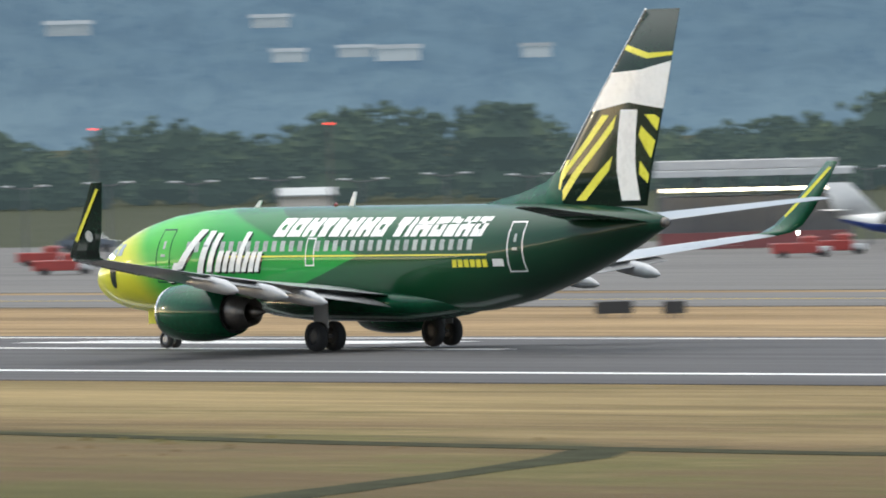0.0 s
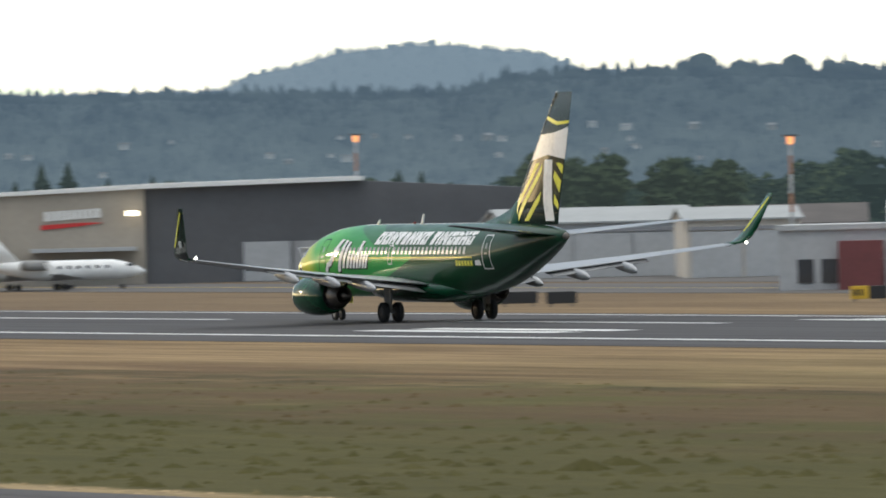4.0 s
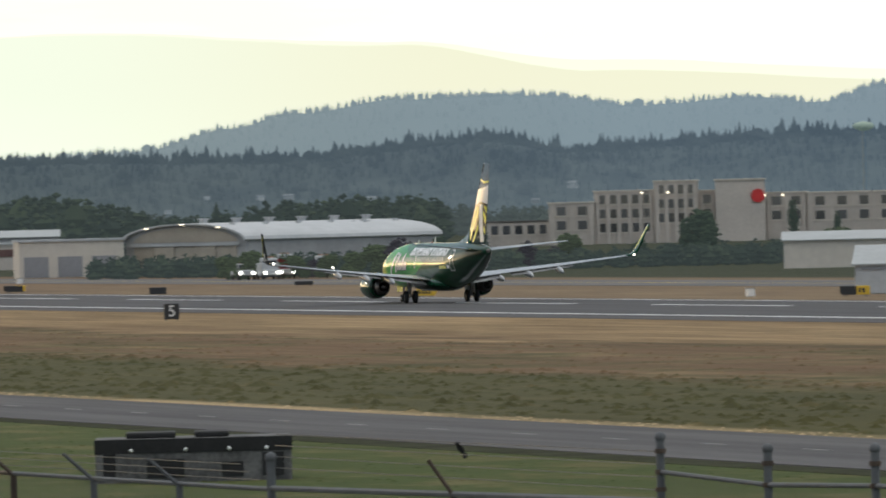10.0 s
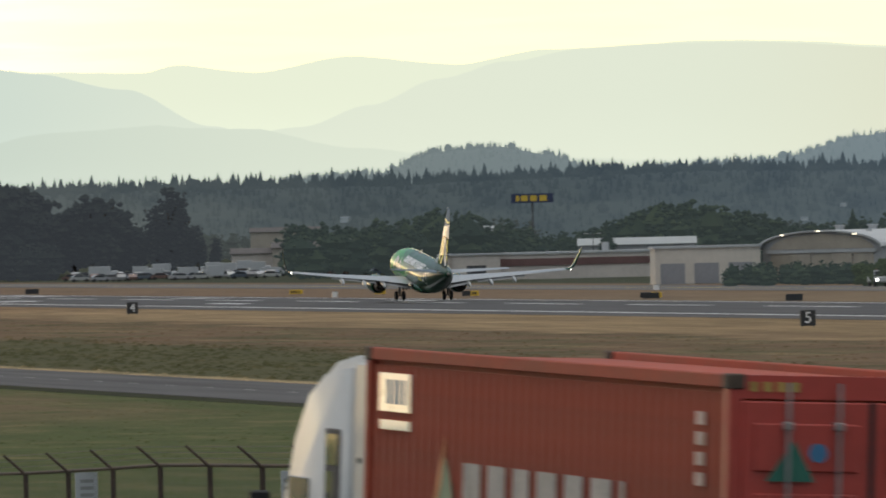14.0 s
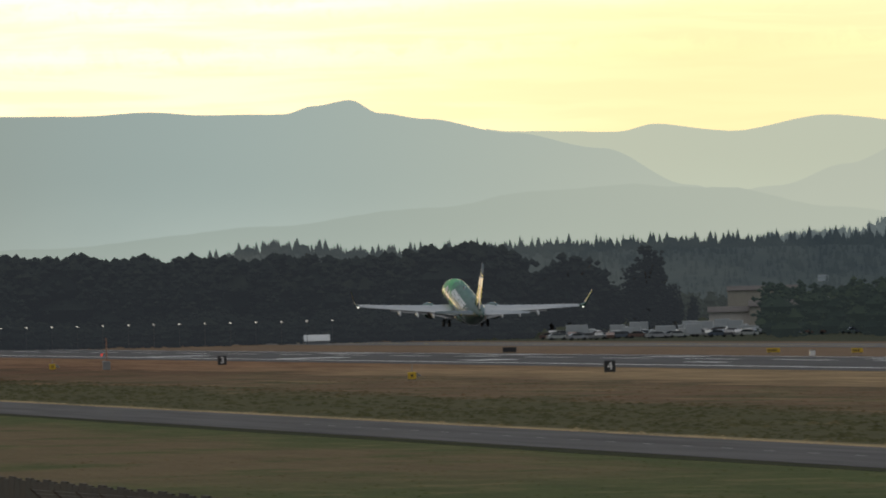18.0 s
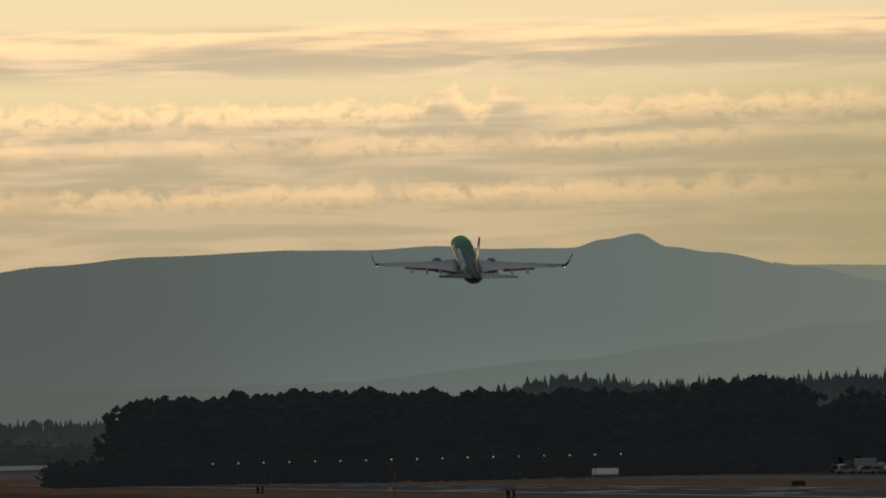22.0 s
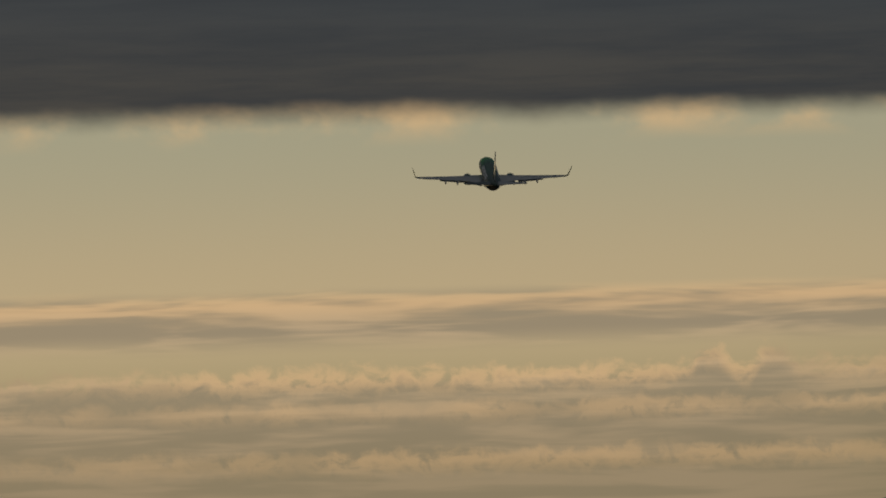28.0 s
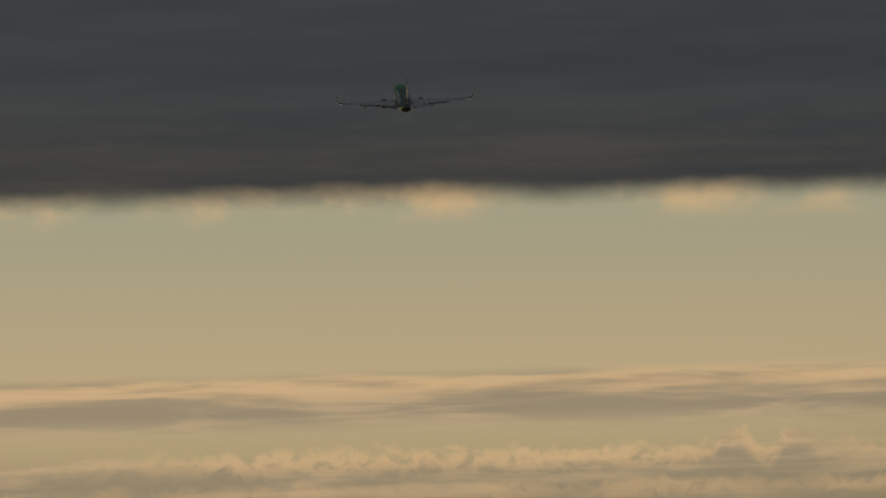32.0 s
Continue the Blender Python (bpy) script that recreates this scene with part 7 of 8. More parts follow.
def car(k):
    c = thing("parked_car", pose(0, 0, -300), "parked car in the crowded lot", "car", "parked cars")
    bm = bmesh.new()
    prism(bm, [(-2.1, 0.35), (2.1, 0.35), (2.15, 0.8), (1.3, 0.95), (0.7, 1.42), (-1.0, 1.45), (-1.7, 0.95), (-2.15, 0.9)], 1.7, "y", -0.85)
    part("body", bm, CAR_PAINTS[k], c)
    bm = bmesh.new()
    prism(bm, [(1.15, 0.97), (0.62, 1.36), (-0.92, 1.38), (-1.5, 0.97)], 1.74, "y", -0.87)
    part("glazing", bm, PANE, c)
    for x in (-1.3, 1.3):
        for s in (-1, 1):
            part("wheel", tubes(((x, s * 0.8 - 0.1, 0.32), (x, s * 0.8 + 0.1, 0.32), 0.32), n=10), RUBBER, c)
    return c


def van():
    c = thing("parked_van", pose(0, 0, -300), "white box van in the crowded lot", "van", "parked vans")
    part("box", boxes((-3.4, 1.6, -1.2, 1.2, 0.7, 3.3), bevel=0.06), METAL_WHITE, c)
    part("cab", boxes((1.65, 3.3, -1.05, 1.05, 0.5, 2.3), bevel=0.2), METAL_WHITE, c)
    part("windscreen", boxes((2.9, 3.34, -0.9, 0.9, 1.4, 2.0), bevel=0.05), PANE, c)
    for x in (-2.2, 2.4):
        for s in (-1, 1):
            part("wheel", tubes(((x, s * 1.0 - 0.12, 0.42), (x, s * 1.0 + 0.12, 0.42), 0.42), n=10), RUBBER, c)
    return c


def drop(ob):
    for o in (*ob.children_recursive, ob):
        bpy.data.objects.remove(o)


def field():
    distance_signs()
    signs()
    glide_box(-474, 170.3, 68)
    glide_box(-1063, 170.2, 80)
    glide_box(-1390, 172, 81)
    for x, y, h, tip in ((-198, 128.0, 1.0, RED), (-222, 130.5, 0.95, METAL_WHITE), (-176, 126, 1.0, RED)):
        marker_post(x, y, h, tip)
    p = thing("windsock_pole", pose(-1366, 176.5, 0), "orange obstruction pole with a red lamp and grey box", "pole")
    part("pole", tubes(((0, 0, 0), (0, 0, 4.4), 0.1, 0.07)), ORANGE, p)
    part("box", boxes((-0.6, 0.1, -0.5, 0.5, 0, 1.2), bevel=0.05), GREY_PAINT, p)
    part("lamp", boxes((-0.1, 0.1, -0.75, -0.55, 1.9, 2.2)), LAMP_RED, p)
    # masts and lamps
    light_mast(59.05, 670, 12.2, True, "tall orange and white mast with a glowing lamp")
    light_mast(61.87, 690, 10.4, True, "tall orange and white mast with a glowing lamp")
    light_mast(66.80, 850, 11.2, True, "tall orange and white mast with a glowing lamp")
    light_mast(64.34, 820, 11.6, True, "tall orange and white mast with a glowing lamp")
    for phi in (51.3, 49.96):
        red_mast(phi, 700, 8.75)
    for phi in (60.33, 58.9):
        light_mast(phi, 690, 8.6, False, "tall unlit orange and white mast")
    flood_mast(69.09, 1380, 9.0)
    for k in range(13):
        street_lamp(46.9 + k * 0.48, 660 + (k % 3) * 8, 5.1 + 0.15 * (k % 2))
    for phi in (55.15, 55.6):
        street_lamp(phi, 690, 5.4)
    for phi, d, h in ((71.35, 1500, 7.5), (68.55, 1300, 3.9), (68.35, 1300, 3.9), (74.85, 1500, 7.2), (78.5, 2050, 7.4), (78.8, 2050, 6.6), (77.15, 1800, 7.5)):
        street_lamp(phi, d, h)
    for k in range(17):
        m = thing("road_lamp", spot(81.35 + 0.145 * k, 2140 - 3 * (k % 3), FAR_Z), "small lit road lamp before the dark wood", "street lamp", "road lamps")
        part("pole", tubes(((0, 0, 0), (0, 0, 4.9), 0.07, 0.05), n=6), GALV, m)
        part("lamp_head", boxes((-0.16, 0.16, -0.16, 0.16, 4.9, 5.12), bevel=0.03), LAMP_DIM, m)
    # parked jets
    white = small_jet("white business jet parked nose-out with a high tail")
    for phi, d, turn, s in ((66.78, 792, 18, 0.80), (66.27, 786, 18, 0.76), (66.0, 780, 16, 0.80), (64.3, 770, 12, 0.55), (68.52, 930, -62, 0.74)):
        ob = copy_thing(white, spot(phi, d, FAR_Z, turn))
        ob.scale = (s, s, s)
    for phi, d, turn, s in ((60.05, 640, 12, 0.45), (61.0, 655, 15, 0.42), (60.12, 626, 8, 0.42), (59.82, 628, 172, 0.40), (59.56, 624, 10, 0.40), (59.30, 626, 176, 0.42), (59.04, 622, 6, 0.40), (58.78, 624, 12, 0.38)):
        ob = copy_thing(white, spot(phi, d, FAR_Z, turn))
        ob.scale = (s, s, s)
        tagged(ob, "small white light aircraft parked before the hangar")
    drop(white)
    blue = small_jet("parked jet with a blue belly and pale fin", BLUE, METAL_WHITE, False)
    for phi, d, turn, s in ((46.5, 640, 8, 0.8),):
        ob = copy_thing(blue, spot(phi, d, FAR_Z, turn))
        ob.scale = (s, s, s)
    drop(blue)
    # vehicles
    red_tug = pickup("red service truck on the apron", RED, False, 0.4)
    for phi, d, turn in ((51.45, 615, 80), (47.25, 612, 95), (48.5, 640, 85), (51.55, 655, 70), (47.05, 620, 80)):
        copy_thing(red_tug, spot(phi, d, FAR_Z, turn)).scale = (0.5, 0.5, 0.5)
    drop(red_tug)
    tk = tanker()
    for phi, d, turn in ((55.40, 690, 5), (53.4, 700, 8)):
        copy_thing(tk, spot(phi, d, FAR_Z, turn)).scale = (0.72, 0.72, 0.72)
    drop(tk)
    for phi, d, w in ((55.86, 690, 4.2), (53.9, 680, 6.0), (50.2, 690, 5.0)):
        c = thing("cargo_box", spot(phi, d, FAR_Z, 5), "dull brown cargo container on the apron", "container", "cargo boxes")
        part("body", boxes((-w / 2, w / 2, -1.2, 1.2, 0.1, 1.7), bevel=0.04), CARGO, c)
        for k in range(int(w / 0.5)):
            part("rib", boxes((-w / 2 + 0.15 + k * 0.5, -w / 2 + 0.3 + k * 0.5, -1.26, -1.2, 0.2, 1.6)), CARGO, c)
    for phi, d, tall, paint, label in ((75.52, 1330, 0.0, METAL_WHITE, "white pickup with headlights on"), (75.38, 1325, 0.7, METAL_WHITE, "white emergency truck with headlights on"), (75.29, 1335, 1.1, RED, "red and white fire truck with headlights on"), (75.07, 1400, 0.5, METAL_WHITE, "white truck with headlights on")):
        v = pickup(label, paint, True, tall)
        v.matrix_basis = spot(phi, d, FAR_Z, 8)
    # crowded parking lot
    rng = random.Random(71)
    protos = [car(k) for k in range(6)]
    for _ in range(150):
        phi = rng.uniform(78.15, 80.12)
        d = rng.choice((2030, 2065, 2100, 2140, 2180, 2220)) + rng.uniform(-6, 6)
        copy_thing(rng.choice(protos), spot(phi, d, FAR_Z, rng.choice((0, 180, 8, 90)) + rng.uniform(-6, 6)))
    for _ in range(26):
        copy_thing(rng.choice(protos), spot(rng.uniform(57.2, 58.9), 625 + rng.uniform(-4, 4), FAR_Z, rng.uniform(-15, 15)))
    for _ in range(9):
        phi = rng.choice((rng.uniform(61.0, 62.4), rng.uniform(61.0, 62.4), rng.uniform(53.0, 54.5), rng.uniform(47, 52)))
        copy_thing(rng.choice(protos), spot(phi, max(690, 352 / math.cos(radians(phi))) + rng.uniform(0, 50), FAR_Z, rng.uniform(-20, 20)))
    for p in protos:
        drop(p)
    v = van()
    for _ in range(20):
        w = copy_thing(v, spot(rng.choice((rng.uniform(78.3, 79.7), rng.uniform(79.0, 80.1))), rng.choice((2048, 2082, 2120, 2160, 2200, 2240)) + rng.uniform(-8, 8), FAR_Z, rng.choice((0, 180)) + rng.uniform(-8, 8)))
        w.scale = (rng.uniform(0.6, 1.0), 0.9, rng.uniform(0.55, 0.95))
    drop(v)


field()


# ---- bank, fence, concrete bunker, bird, lorry ----
FENCE_Y, FENCE_GROUND = 25.0, 3.45
RUSTY = surface("rusty_steel", (0.085, 0.06, 0.045), 0.75, 0.3, 0.35, 3.0, bump=0.3)
WIRE = surface("old_wire", (0.10, 0.095, 0.09), 0.6, 0.5, 0.2, 3.0)
OLD_BOARD = surface("weathered_board", (0.045, 0.036, 0.028), 0.85, 0, 0.3, 1.0, bump=0.4, random_by="object")
OLD_CONCRETE = surface("sooty_concrete", (0.10, 0.098, 0.095), 0.9, 0, 0.55, 0.9, bump=0.5)
MATT_BLACK = surface("matt_black", (0.018, 0.018, 0.018), 0.95, 0, 0.4, 1.5)
CONTAINER_RED = surface("container_red", (0.33, 0.062, 0.034), 0.72, 0, 0.18, 0.9, bump=0.1, spec=0.32)
CONTAINER_DOOR = surface("container_door_red", (0.36, 0.045, 0.032), 0.5, 0, 0.12, 0.9)
BOX_GREY = surface("white_fibreglass", (0.47, 0.47, 0.46), 0.5, 0, 0.08, 0.8, coat=0.1)
WORN_WHITE = surface("worn_white_mark", (0.40, 0.36, 0.33), 0.7, 0, 0.25, 3.0)
ROD = surface("dull_zinc_rod", (0.24, 0.235, 0.23), 0.5, 0.2, 0.2, 3.0)
HAZARD = surface("dirty_yellow_mark", (0.36, 0.27, 0.07), 0.7, 0, 0.3, 3.0)
PALE_MARK = surface("faded_white_mark", (0.50, 0.36, 0.33), 0.6, 0, 0.25, 3.0)
DECAL_GREEN = surface("green_decal", (0.02, 0.12, 0.085), 0.5, 0, 0.08, 1.0)
DECAL_ORANGE = surface("orange_decal", (0.50, 0.16, 0.04), 0.5, 0, 0.08, 1.0)
DECAL_BLUE = surface("blue_decal", (0.04, 0.15, 0.28), 0.5, 0, 0.08, 1.0)


def mesh_material():
    """Chain-link: crossing wires with holes between."""
    mat = bpy.data.materials.new("chain_link")
    mat.use_nodes = True
    N = Nodes(mat.node_tree)
    x, y, z = N.split(N.add("ShaderNodeTexCoord").outputs["Object"])
    p = 0.052
    a = N.m("FRACT", N.m("DIVIDE", N.m("ADD", x, z), p))
    b = N.m("FRACT", N.m("DIVIDE", N.m("SUBTRACT", x, z), p))
    wire = N.m("MAXIMUM", N.m("LESS_THAN", a, 0.07), N.m("LESS_THAN", b, 0.07))
    s = N.add("ShaderNodeBsdfPrincipled")
    s.inputs["Base Color"].default_value = (0.09, 0.085, 0.08, 1)
    s.inputs["Roughness"].default_value, s.inputs["Metallic"].default_value = 0.6, 0.3
    t = N.add("ShaderNodeBsdfTransparent")
    mx = N.add("ShaderNodeMixShader")
    N.put(wire, mx.inputs[0]), N.put(t.outputs[0], mx.inputs[1]), N.put(s.outputs[0], mx.inputs[2])
    N.put(mx.outputs[0], N.add("ShaderNodeOutputMaterial").inputs[0])
    return mat


CHAIN = mesh_material()


def fence():
    f = thing("chain_link_fence", pose(0, FENCE_Y, FENCE_GROUND), "old chain-link fence with leaning barbed-wire arms along the road", "fence")
    posts = []
    for k in range(30):
        u = 3.838 + 0.1485 * k
        phi = math.degrees(math.atan(u))
        # the ground sinks slowly along the line
        top = lerp([(75.4, 2.43), (77.3, 2.36), (78.2, 2.30), (79.0, 2.14), (79.6, 2.02), (80.6, 1.6), (82.0, 1.4), (83.2, 1.2)], phi)
        posts.append((-FENCE_Y * u, top, phi))
    for k, (x, top, phi) in enumerate(posts):
        if k == 0:
            p = part("corner_post", tubes(((x, 0, -0.6), (x, 0, 2.74), 0.045), n=10), GALV, f)
            bm = bmesh.new()
            bmesh.ops.create_icosphere(bm, subdivisions=2, radius=0.06, matrix=Matrix.Translation((x, 0, 2.74)))
            part("cap", bm, GALV, p, smooth=True)
            continue
        p = part("post", tubes(((x, 0, -0.9), (x, 0, top), 0.038), n=8), GALV if k < 3 else RUSTY, f)
        part("barb_arm", tubes(((x, 0, top - 0.02), (x - 0.07, -0.31, top + 0.27), 0.025, 0.02), n=6), GALV if k < 3 else RUSTY, p)
    for (x0, t0, _), (x1, t1, _) in zip(posts, posts[1:]):
        part("top_rail", tubes(((x0, 0, t0 if x0 != posts[0][0] else 2.43), (x1, 0, t1), 0.026), n=6), RUSTY if x1 < posts[3][0] else GALV, f)
        me_w = abs(x1 - x0)
        low = min(t0, t1)
        bm = bmesh.new()
        vs = [bm.verts.new(v) for v in ((x1, 0.03, -0.9), (x0, 0.03, -0.9), (x0, 0.03, t0), (x1, 0.03, t1))]
        bm.faces.new(vs)
        part("wire_mesh", bm, CHAIN, f)
        for j in range(3):
            s = 0.35 + 0.3 * j
            part("barbed_wire", tubes(((x0 - 0.07 * s, -0.31 * s, t0 + 0.27 * s), (x1 - 0.07 * s, -0.31 * s, t1 + 0.27 * s), 0.006), n=4), WIRE, f)
    # heavier posts and rails towards the gate
    x75 = posts[0][0]
    heavy = [(-FENCE_Y * math.tan(radians(p)), h) for p, h in ((73.18, 3.15), (72.57, 3.10), (71.96, 3.15))]
    arm_x = -FENCE_Y * math.tan(radians(74.36))
    part("post", tubes(((arm_x, 0, -0.6), (arm_x, 0, 2.52), 0.035), n=8), RUSTY, f)
    part("barb_arm", tubes(((arm_x, 0, 2.5), (arm_x - 0.06, -0.22, 2.84), 0.02), n=6), RUSTY, f)
    part("top_rail", tubes(((x75, 0, 2.44), (heavy[0][0], 0, 2.60), 0.03), n=6), GALV, f)
    for j in range(4):
        z = 2.52 + 0.11 * j
        part("barbed_wire", tubes(((x75, 0.05, z + 0.12), (heavy[0][0], 0.05, z + 0.17), 0.006), n=4), WIRE, f)
    bm = bmesh.new()
    bm.faces.new([bm.verts.new(v) for v in ((x75, 0.03, -0.9), (heavy[0][0], 0.03, -0.9), (heavy[0][0], 0.03, 2.6), (x75, 0.03, 2.44))])
    part("wire_mesh", bm, CHAIN, f)
    for k, (x, h) in enumerate(heavy):
        p = part("gate_post", tubes(((x, 0, -0.6), (x, 0, h), 0.036), n=10), GALV, f)
        for z in (h - 0.12, h - 0.3, h - 0.45):
            part("clamp", tubes(((x, 0, z - 0.02), (x, 0, z + 0.02), 0.05), n=10), RUSTY, p)
        bm = bmesh.new()
        bmesh.ops.create_icosphere(bm, subdivisions=2, radius=0.048, matrix=Matrix.Translation((x, 0, h)))
        part("cap", bm, GALV, p, smooth=True)
    for (x0, h0), (x1, h1) in zip(heavy, heavy[1:] + [(-FENCE_Y * math.tan(radians(70.6)), 3.15)]):
        part("top_rail", tubes(((x0, 0, h0 - 0.30), (x1, 0, h1 - 0.30), 0.021), n=8), GALV, f)
        bm = bmesh.new()
        bm.faces.new([bm.verts.new(v) for v in ((x0, 0.03, -0.6), (x1, 0.03, -0.6), (x1, 0.03, h1 - 0.3), (x0, 0.03, h0 - 0.3))])
        part("wire_mesh", bm, CHAIN, f)
    x = -FENCE_Y * math.tan(radians(71.0))
    part("brace", tubes(((x, 0, 2.84), (x - 0.42, 0, 3.2), 0.022), n=6), GALV, f)
    # small notices on the mesh
    for phi, z, w in ((72.88, 2.28, 0.10), (76.1, 2.17, 0.08), (77.6, 2.28, 0.07), (78.9, 2.1, 0.07), (80.04, 1.8, 0.16), (74.9, 2.2, 0.1)):
        xx = -FENCE_Y * math.tan(radians(phi))
        n = part("notice", boxes((xx - 0.02, xx + 0.02, -0.06 - w, -0.06 + w, z - 0.5, z)), METAL_WHITE, f, "small pale notice board")
        part("notice_bars", boxes(*[(xx + 0.022, xx + 0.026, -0.06 - w * 0.6, -0.06 + w * 0.6, z - 0.15 - 0.1 * q, z - 0.1 - 0.1 * q) for q in range(3)]), GREY_PAINT, n)


def dark_boards():
    """Boarded stretch where the fence bends away."""
    b = thing("board_fence", pose(0, 25.6, 3.0), "dark weathered board fence beside the road", "fence")
    for k in range(60):
        x = -25.6 * 6.75 - k * 1.0
        part("board", boxes((x - 0.97, x, -0.03, 0.03, -0.4, lerp([(0, 2.05), (60, 1.95)], k) + 0.03 * ((k * 7) % 3))), OLD_BOARD, b)


def bunker():
    b = thing("bunker", pose(-313, 79, 0, 0, 0, 76), "sooty broken concrete bunker in the grass", "bunker")
    body = part("wall", boxes((-3.15, 3.15, 0, 3.2, -0.2, 1.42), bevel=0.05), OLD_CONCRETE, b)
    part("soot_band", boxes((-3.17, 3.17, -0.02, 0.02, 0.95, 1.40)), MATT_BLACK, b)
    for x0, x1 in ((-2.15, -0.55), (0.05, 1.15)):
        part("roof_slab", boxes((x0, x1, 0.2, 2.8, 1.42, 1.60), bevel=0.04), MATT_BLACK, b)
    # flat black panels: the dark inside the openings is put into colour
    for x0, x1, z in ((-1.5, -0.3, 0.75), (0.9, 1.6, 0.62), (2.2, 2.9, 0.9), (-2.9, -2.5, 1.0)):
        part("opening", boxes((x0, x1, -0.03, 0.05, 0.15, z)), MATT_BLACK, b)
    for x in (-2.0, -0.25, 1.15, 2.35):
        bm = bmesh.new()
        bmesh.ops.create_icosphere(bm, subdivisions=1, radius=0.075, matrix=Matrix.Translation((x, -0.06, 1.05)))
        part("insulator", bm, WHITE, b)
    for x in (-2.3, -2.05):
        part("rib", boxes((x - 0.06, x + 0.06, -0.08, -0.02, 0, 0.95)), OLD_CONCRETE, b)


def bird():
    x = -25.0 * math.tan(radians(74.34))
    b = thing("bird", pose(x, 25.05, 6.36, 0, 18, -60), "small dark bird perched on the barbed wire", "bird")
    bm = bmesh.new()
    loft(bm, [[(-0.02 + 0.05 * k, r * math.cos(a * math.pi / 4), 0.14 * k - 0.02 + r * 0.8 * math.sin(a * math.pi / 4)) for a in range(8)] for k, r in ((-0.2, 0.006), (0.15, 0.03), (0.5, 0.042), (0.8, 0.03), (0.9, 0.02))])
    part("body", bm, MATT_BLACK, b, smooth=True)
    bm = bmesh.new()
    bmesh.ops.create_icosphere(bm, subdivisions=2, radius=0.026, matrix=Matrix.Translation((0.035, 0, 0.13)))
    part("head", bm, MATT_BLACK, b, smooth=True)
    b.scale = (0.75, 1.1, 0.7)
    part("beak", tubes(((0.055, 0, 0.13), (0.085, 0, 0.125), 0.007, 0.001), n=5), RUSTY, b)
    part("tail", boxes((-0.06, -0.02, -0.012, 0.012, -0.10, -0.03)), MATT_BLACK, b)


def lorry():
    """Container lorry, nose to +x, rear at x = 0."""
    t = thing("container_lorry", pose(-92, 20.7, 3.51, 0, 0, 180), "white lorry hauling a red shipping container", "truck")
    z0, z1, L, W = 1.22, 4.06, 12.19, 1.22
    c = part("container", boxes((0.06, L - 0.06, -W + 0.07, W - 0.07, z0 + 0.05, z1 - 0.07)), CONTAINER_RED, t, "red corrugated shipping container")
    rib = bpy.data.meshes.new("corrugation")
    bm = bmesh.new()
    prism(bm, [(-0.118, -0.012), (-0.070, 0.038), (0.070, 0.038), (0.118, -0.012)], z1 - z0 - 0.32, "z", 0)
    bm.to_mesh(rib)
    bm.free()
    rib.materials.append(CONTAINER_RED)
    n = 42
    for k in range(n):
        for s in (1, -1):
            ob = new("corrugation", rib)
            ob.parent = c
            ob.matrix_basis = pose(0.28 + k * (L - 0.56) / (n - 1), s * (W - 0.062), z0 + 0.16, 0, 0, 0 if s > 0 else 180)
    for s in (1, -1):
        part("top_rail", boxes((0.0, L, s * (W - 0.04) - 0.05, s * (W - 0.04) + 0.05, z1 - 0.12, z1), bevel=0.012), CONTAINER_RED, c)
        part("bottom_rail", boxes((0.0, L, s * (W - 0.04) - 0.05, s * (W - 0.04) + 0.05, z0, z0 + 0.15), bevel=0.012), CONTAINER_RED, c)
        for x in (0.06, L - 0.06):
            part("corner_column", boxes((x - 0.08, x + 0.08, s * (W - 0.05) - 0.065, s * (W - 0.05) + 0.065, z0, z1 - 0.005), bevel=0.015), CONTAINER_DOOR if x < 1 else CONTAINER_RED, c)
            for z in (z0, z1 - 0.12):
                part("corner_casting", boxes((x - 0.1, x + 0.1, s * (W - 0.05) - 0.075, s * (W - 0.05) + 0.075, z - 0.004, z + 0.125), bevel=0.012), RUSTY, c)
    part("door_header", boxes((-0.02, 0.08, -W + 0.1, W - 0.1, z1 - 0.2, z1 - 0.004)), CONTAINER_DOOR, c)
    for s in (1, -1):
        for k in range(4):
            part("hazard_mark", boxes((-0.032, -0.022, s * 0.85 - 0.22 + k * 0.12, s * 0.85 - 0.16 + k * 0.12, z1 - 0.14, z1 - 0.06)), HAZARD, c)
        d = part("door", boxes((-0.05, 0.05, min(s * 0.02, s * (W - 0.1)), max(s * 0.02, s * (W - 0.1)), z0 + 0.12, z1 - 0.22), bevel=0.012), CONTAINER_DOOR, c)
        for j in range(4):
            zz = z0 + 0.3 + j * 0.58
            part("door_panel", boxes((-0.075, -0.048, min(s * 0.12, s * (W - 0.2)), max(s * 0.12, s * (W - 0.2)), zz, zz + 0.40), bevel=0.012), CONTAINER_DOOR, d)
        for y in (0.30, 0.74):
            r = part("lock_rod", tubes(((-0.12, s * y, z0 + 0.1), (-0.12, s * y, z1 - 0.06), 0.017), n=8), ROD, d)
            for z in (z0 + 0.35, z0 + 1.1, z0 + 1.75, z1 - 0.42):
                part("rod_bracket", boxes((-0.145, -0.05, s * y - 0.035, s * y + 0.035, z - 0.035, z + 0.035), bevel=0.01), ROD, r)
            part("rod_handle", boxes((-0.16, -0.13, s * y - 0.28, s * y, z0 + 0.95, z0 + 0.99)), ROD, r)
        part("door_seal", boxes((-0.055, -0.02, s * 0.012 - 0.012, s * 0.012 + 0.012, z0 + 0.12, z1 - 0.22)), BLACK, d)
    # marks on the rear doors, plain shapes
    bm = bmesh.new()
    prism(bm, [(0.50, 3.18), (0.92, 3.18), (0.68, 3.52)], 0.006, "x", -0.083)
    part("triangle_mark", bm, DECAL_GREEN, c, "dark green triangle mark")
    bm = bmesh.new()
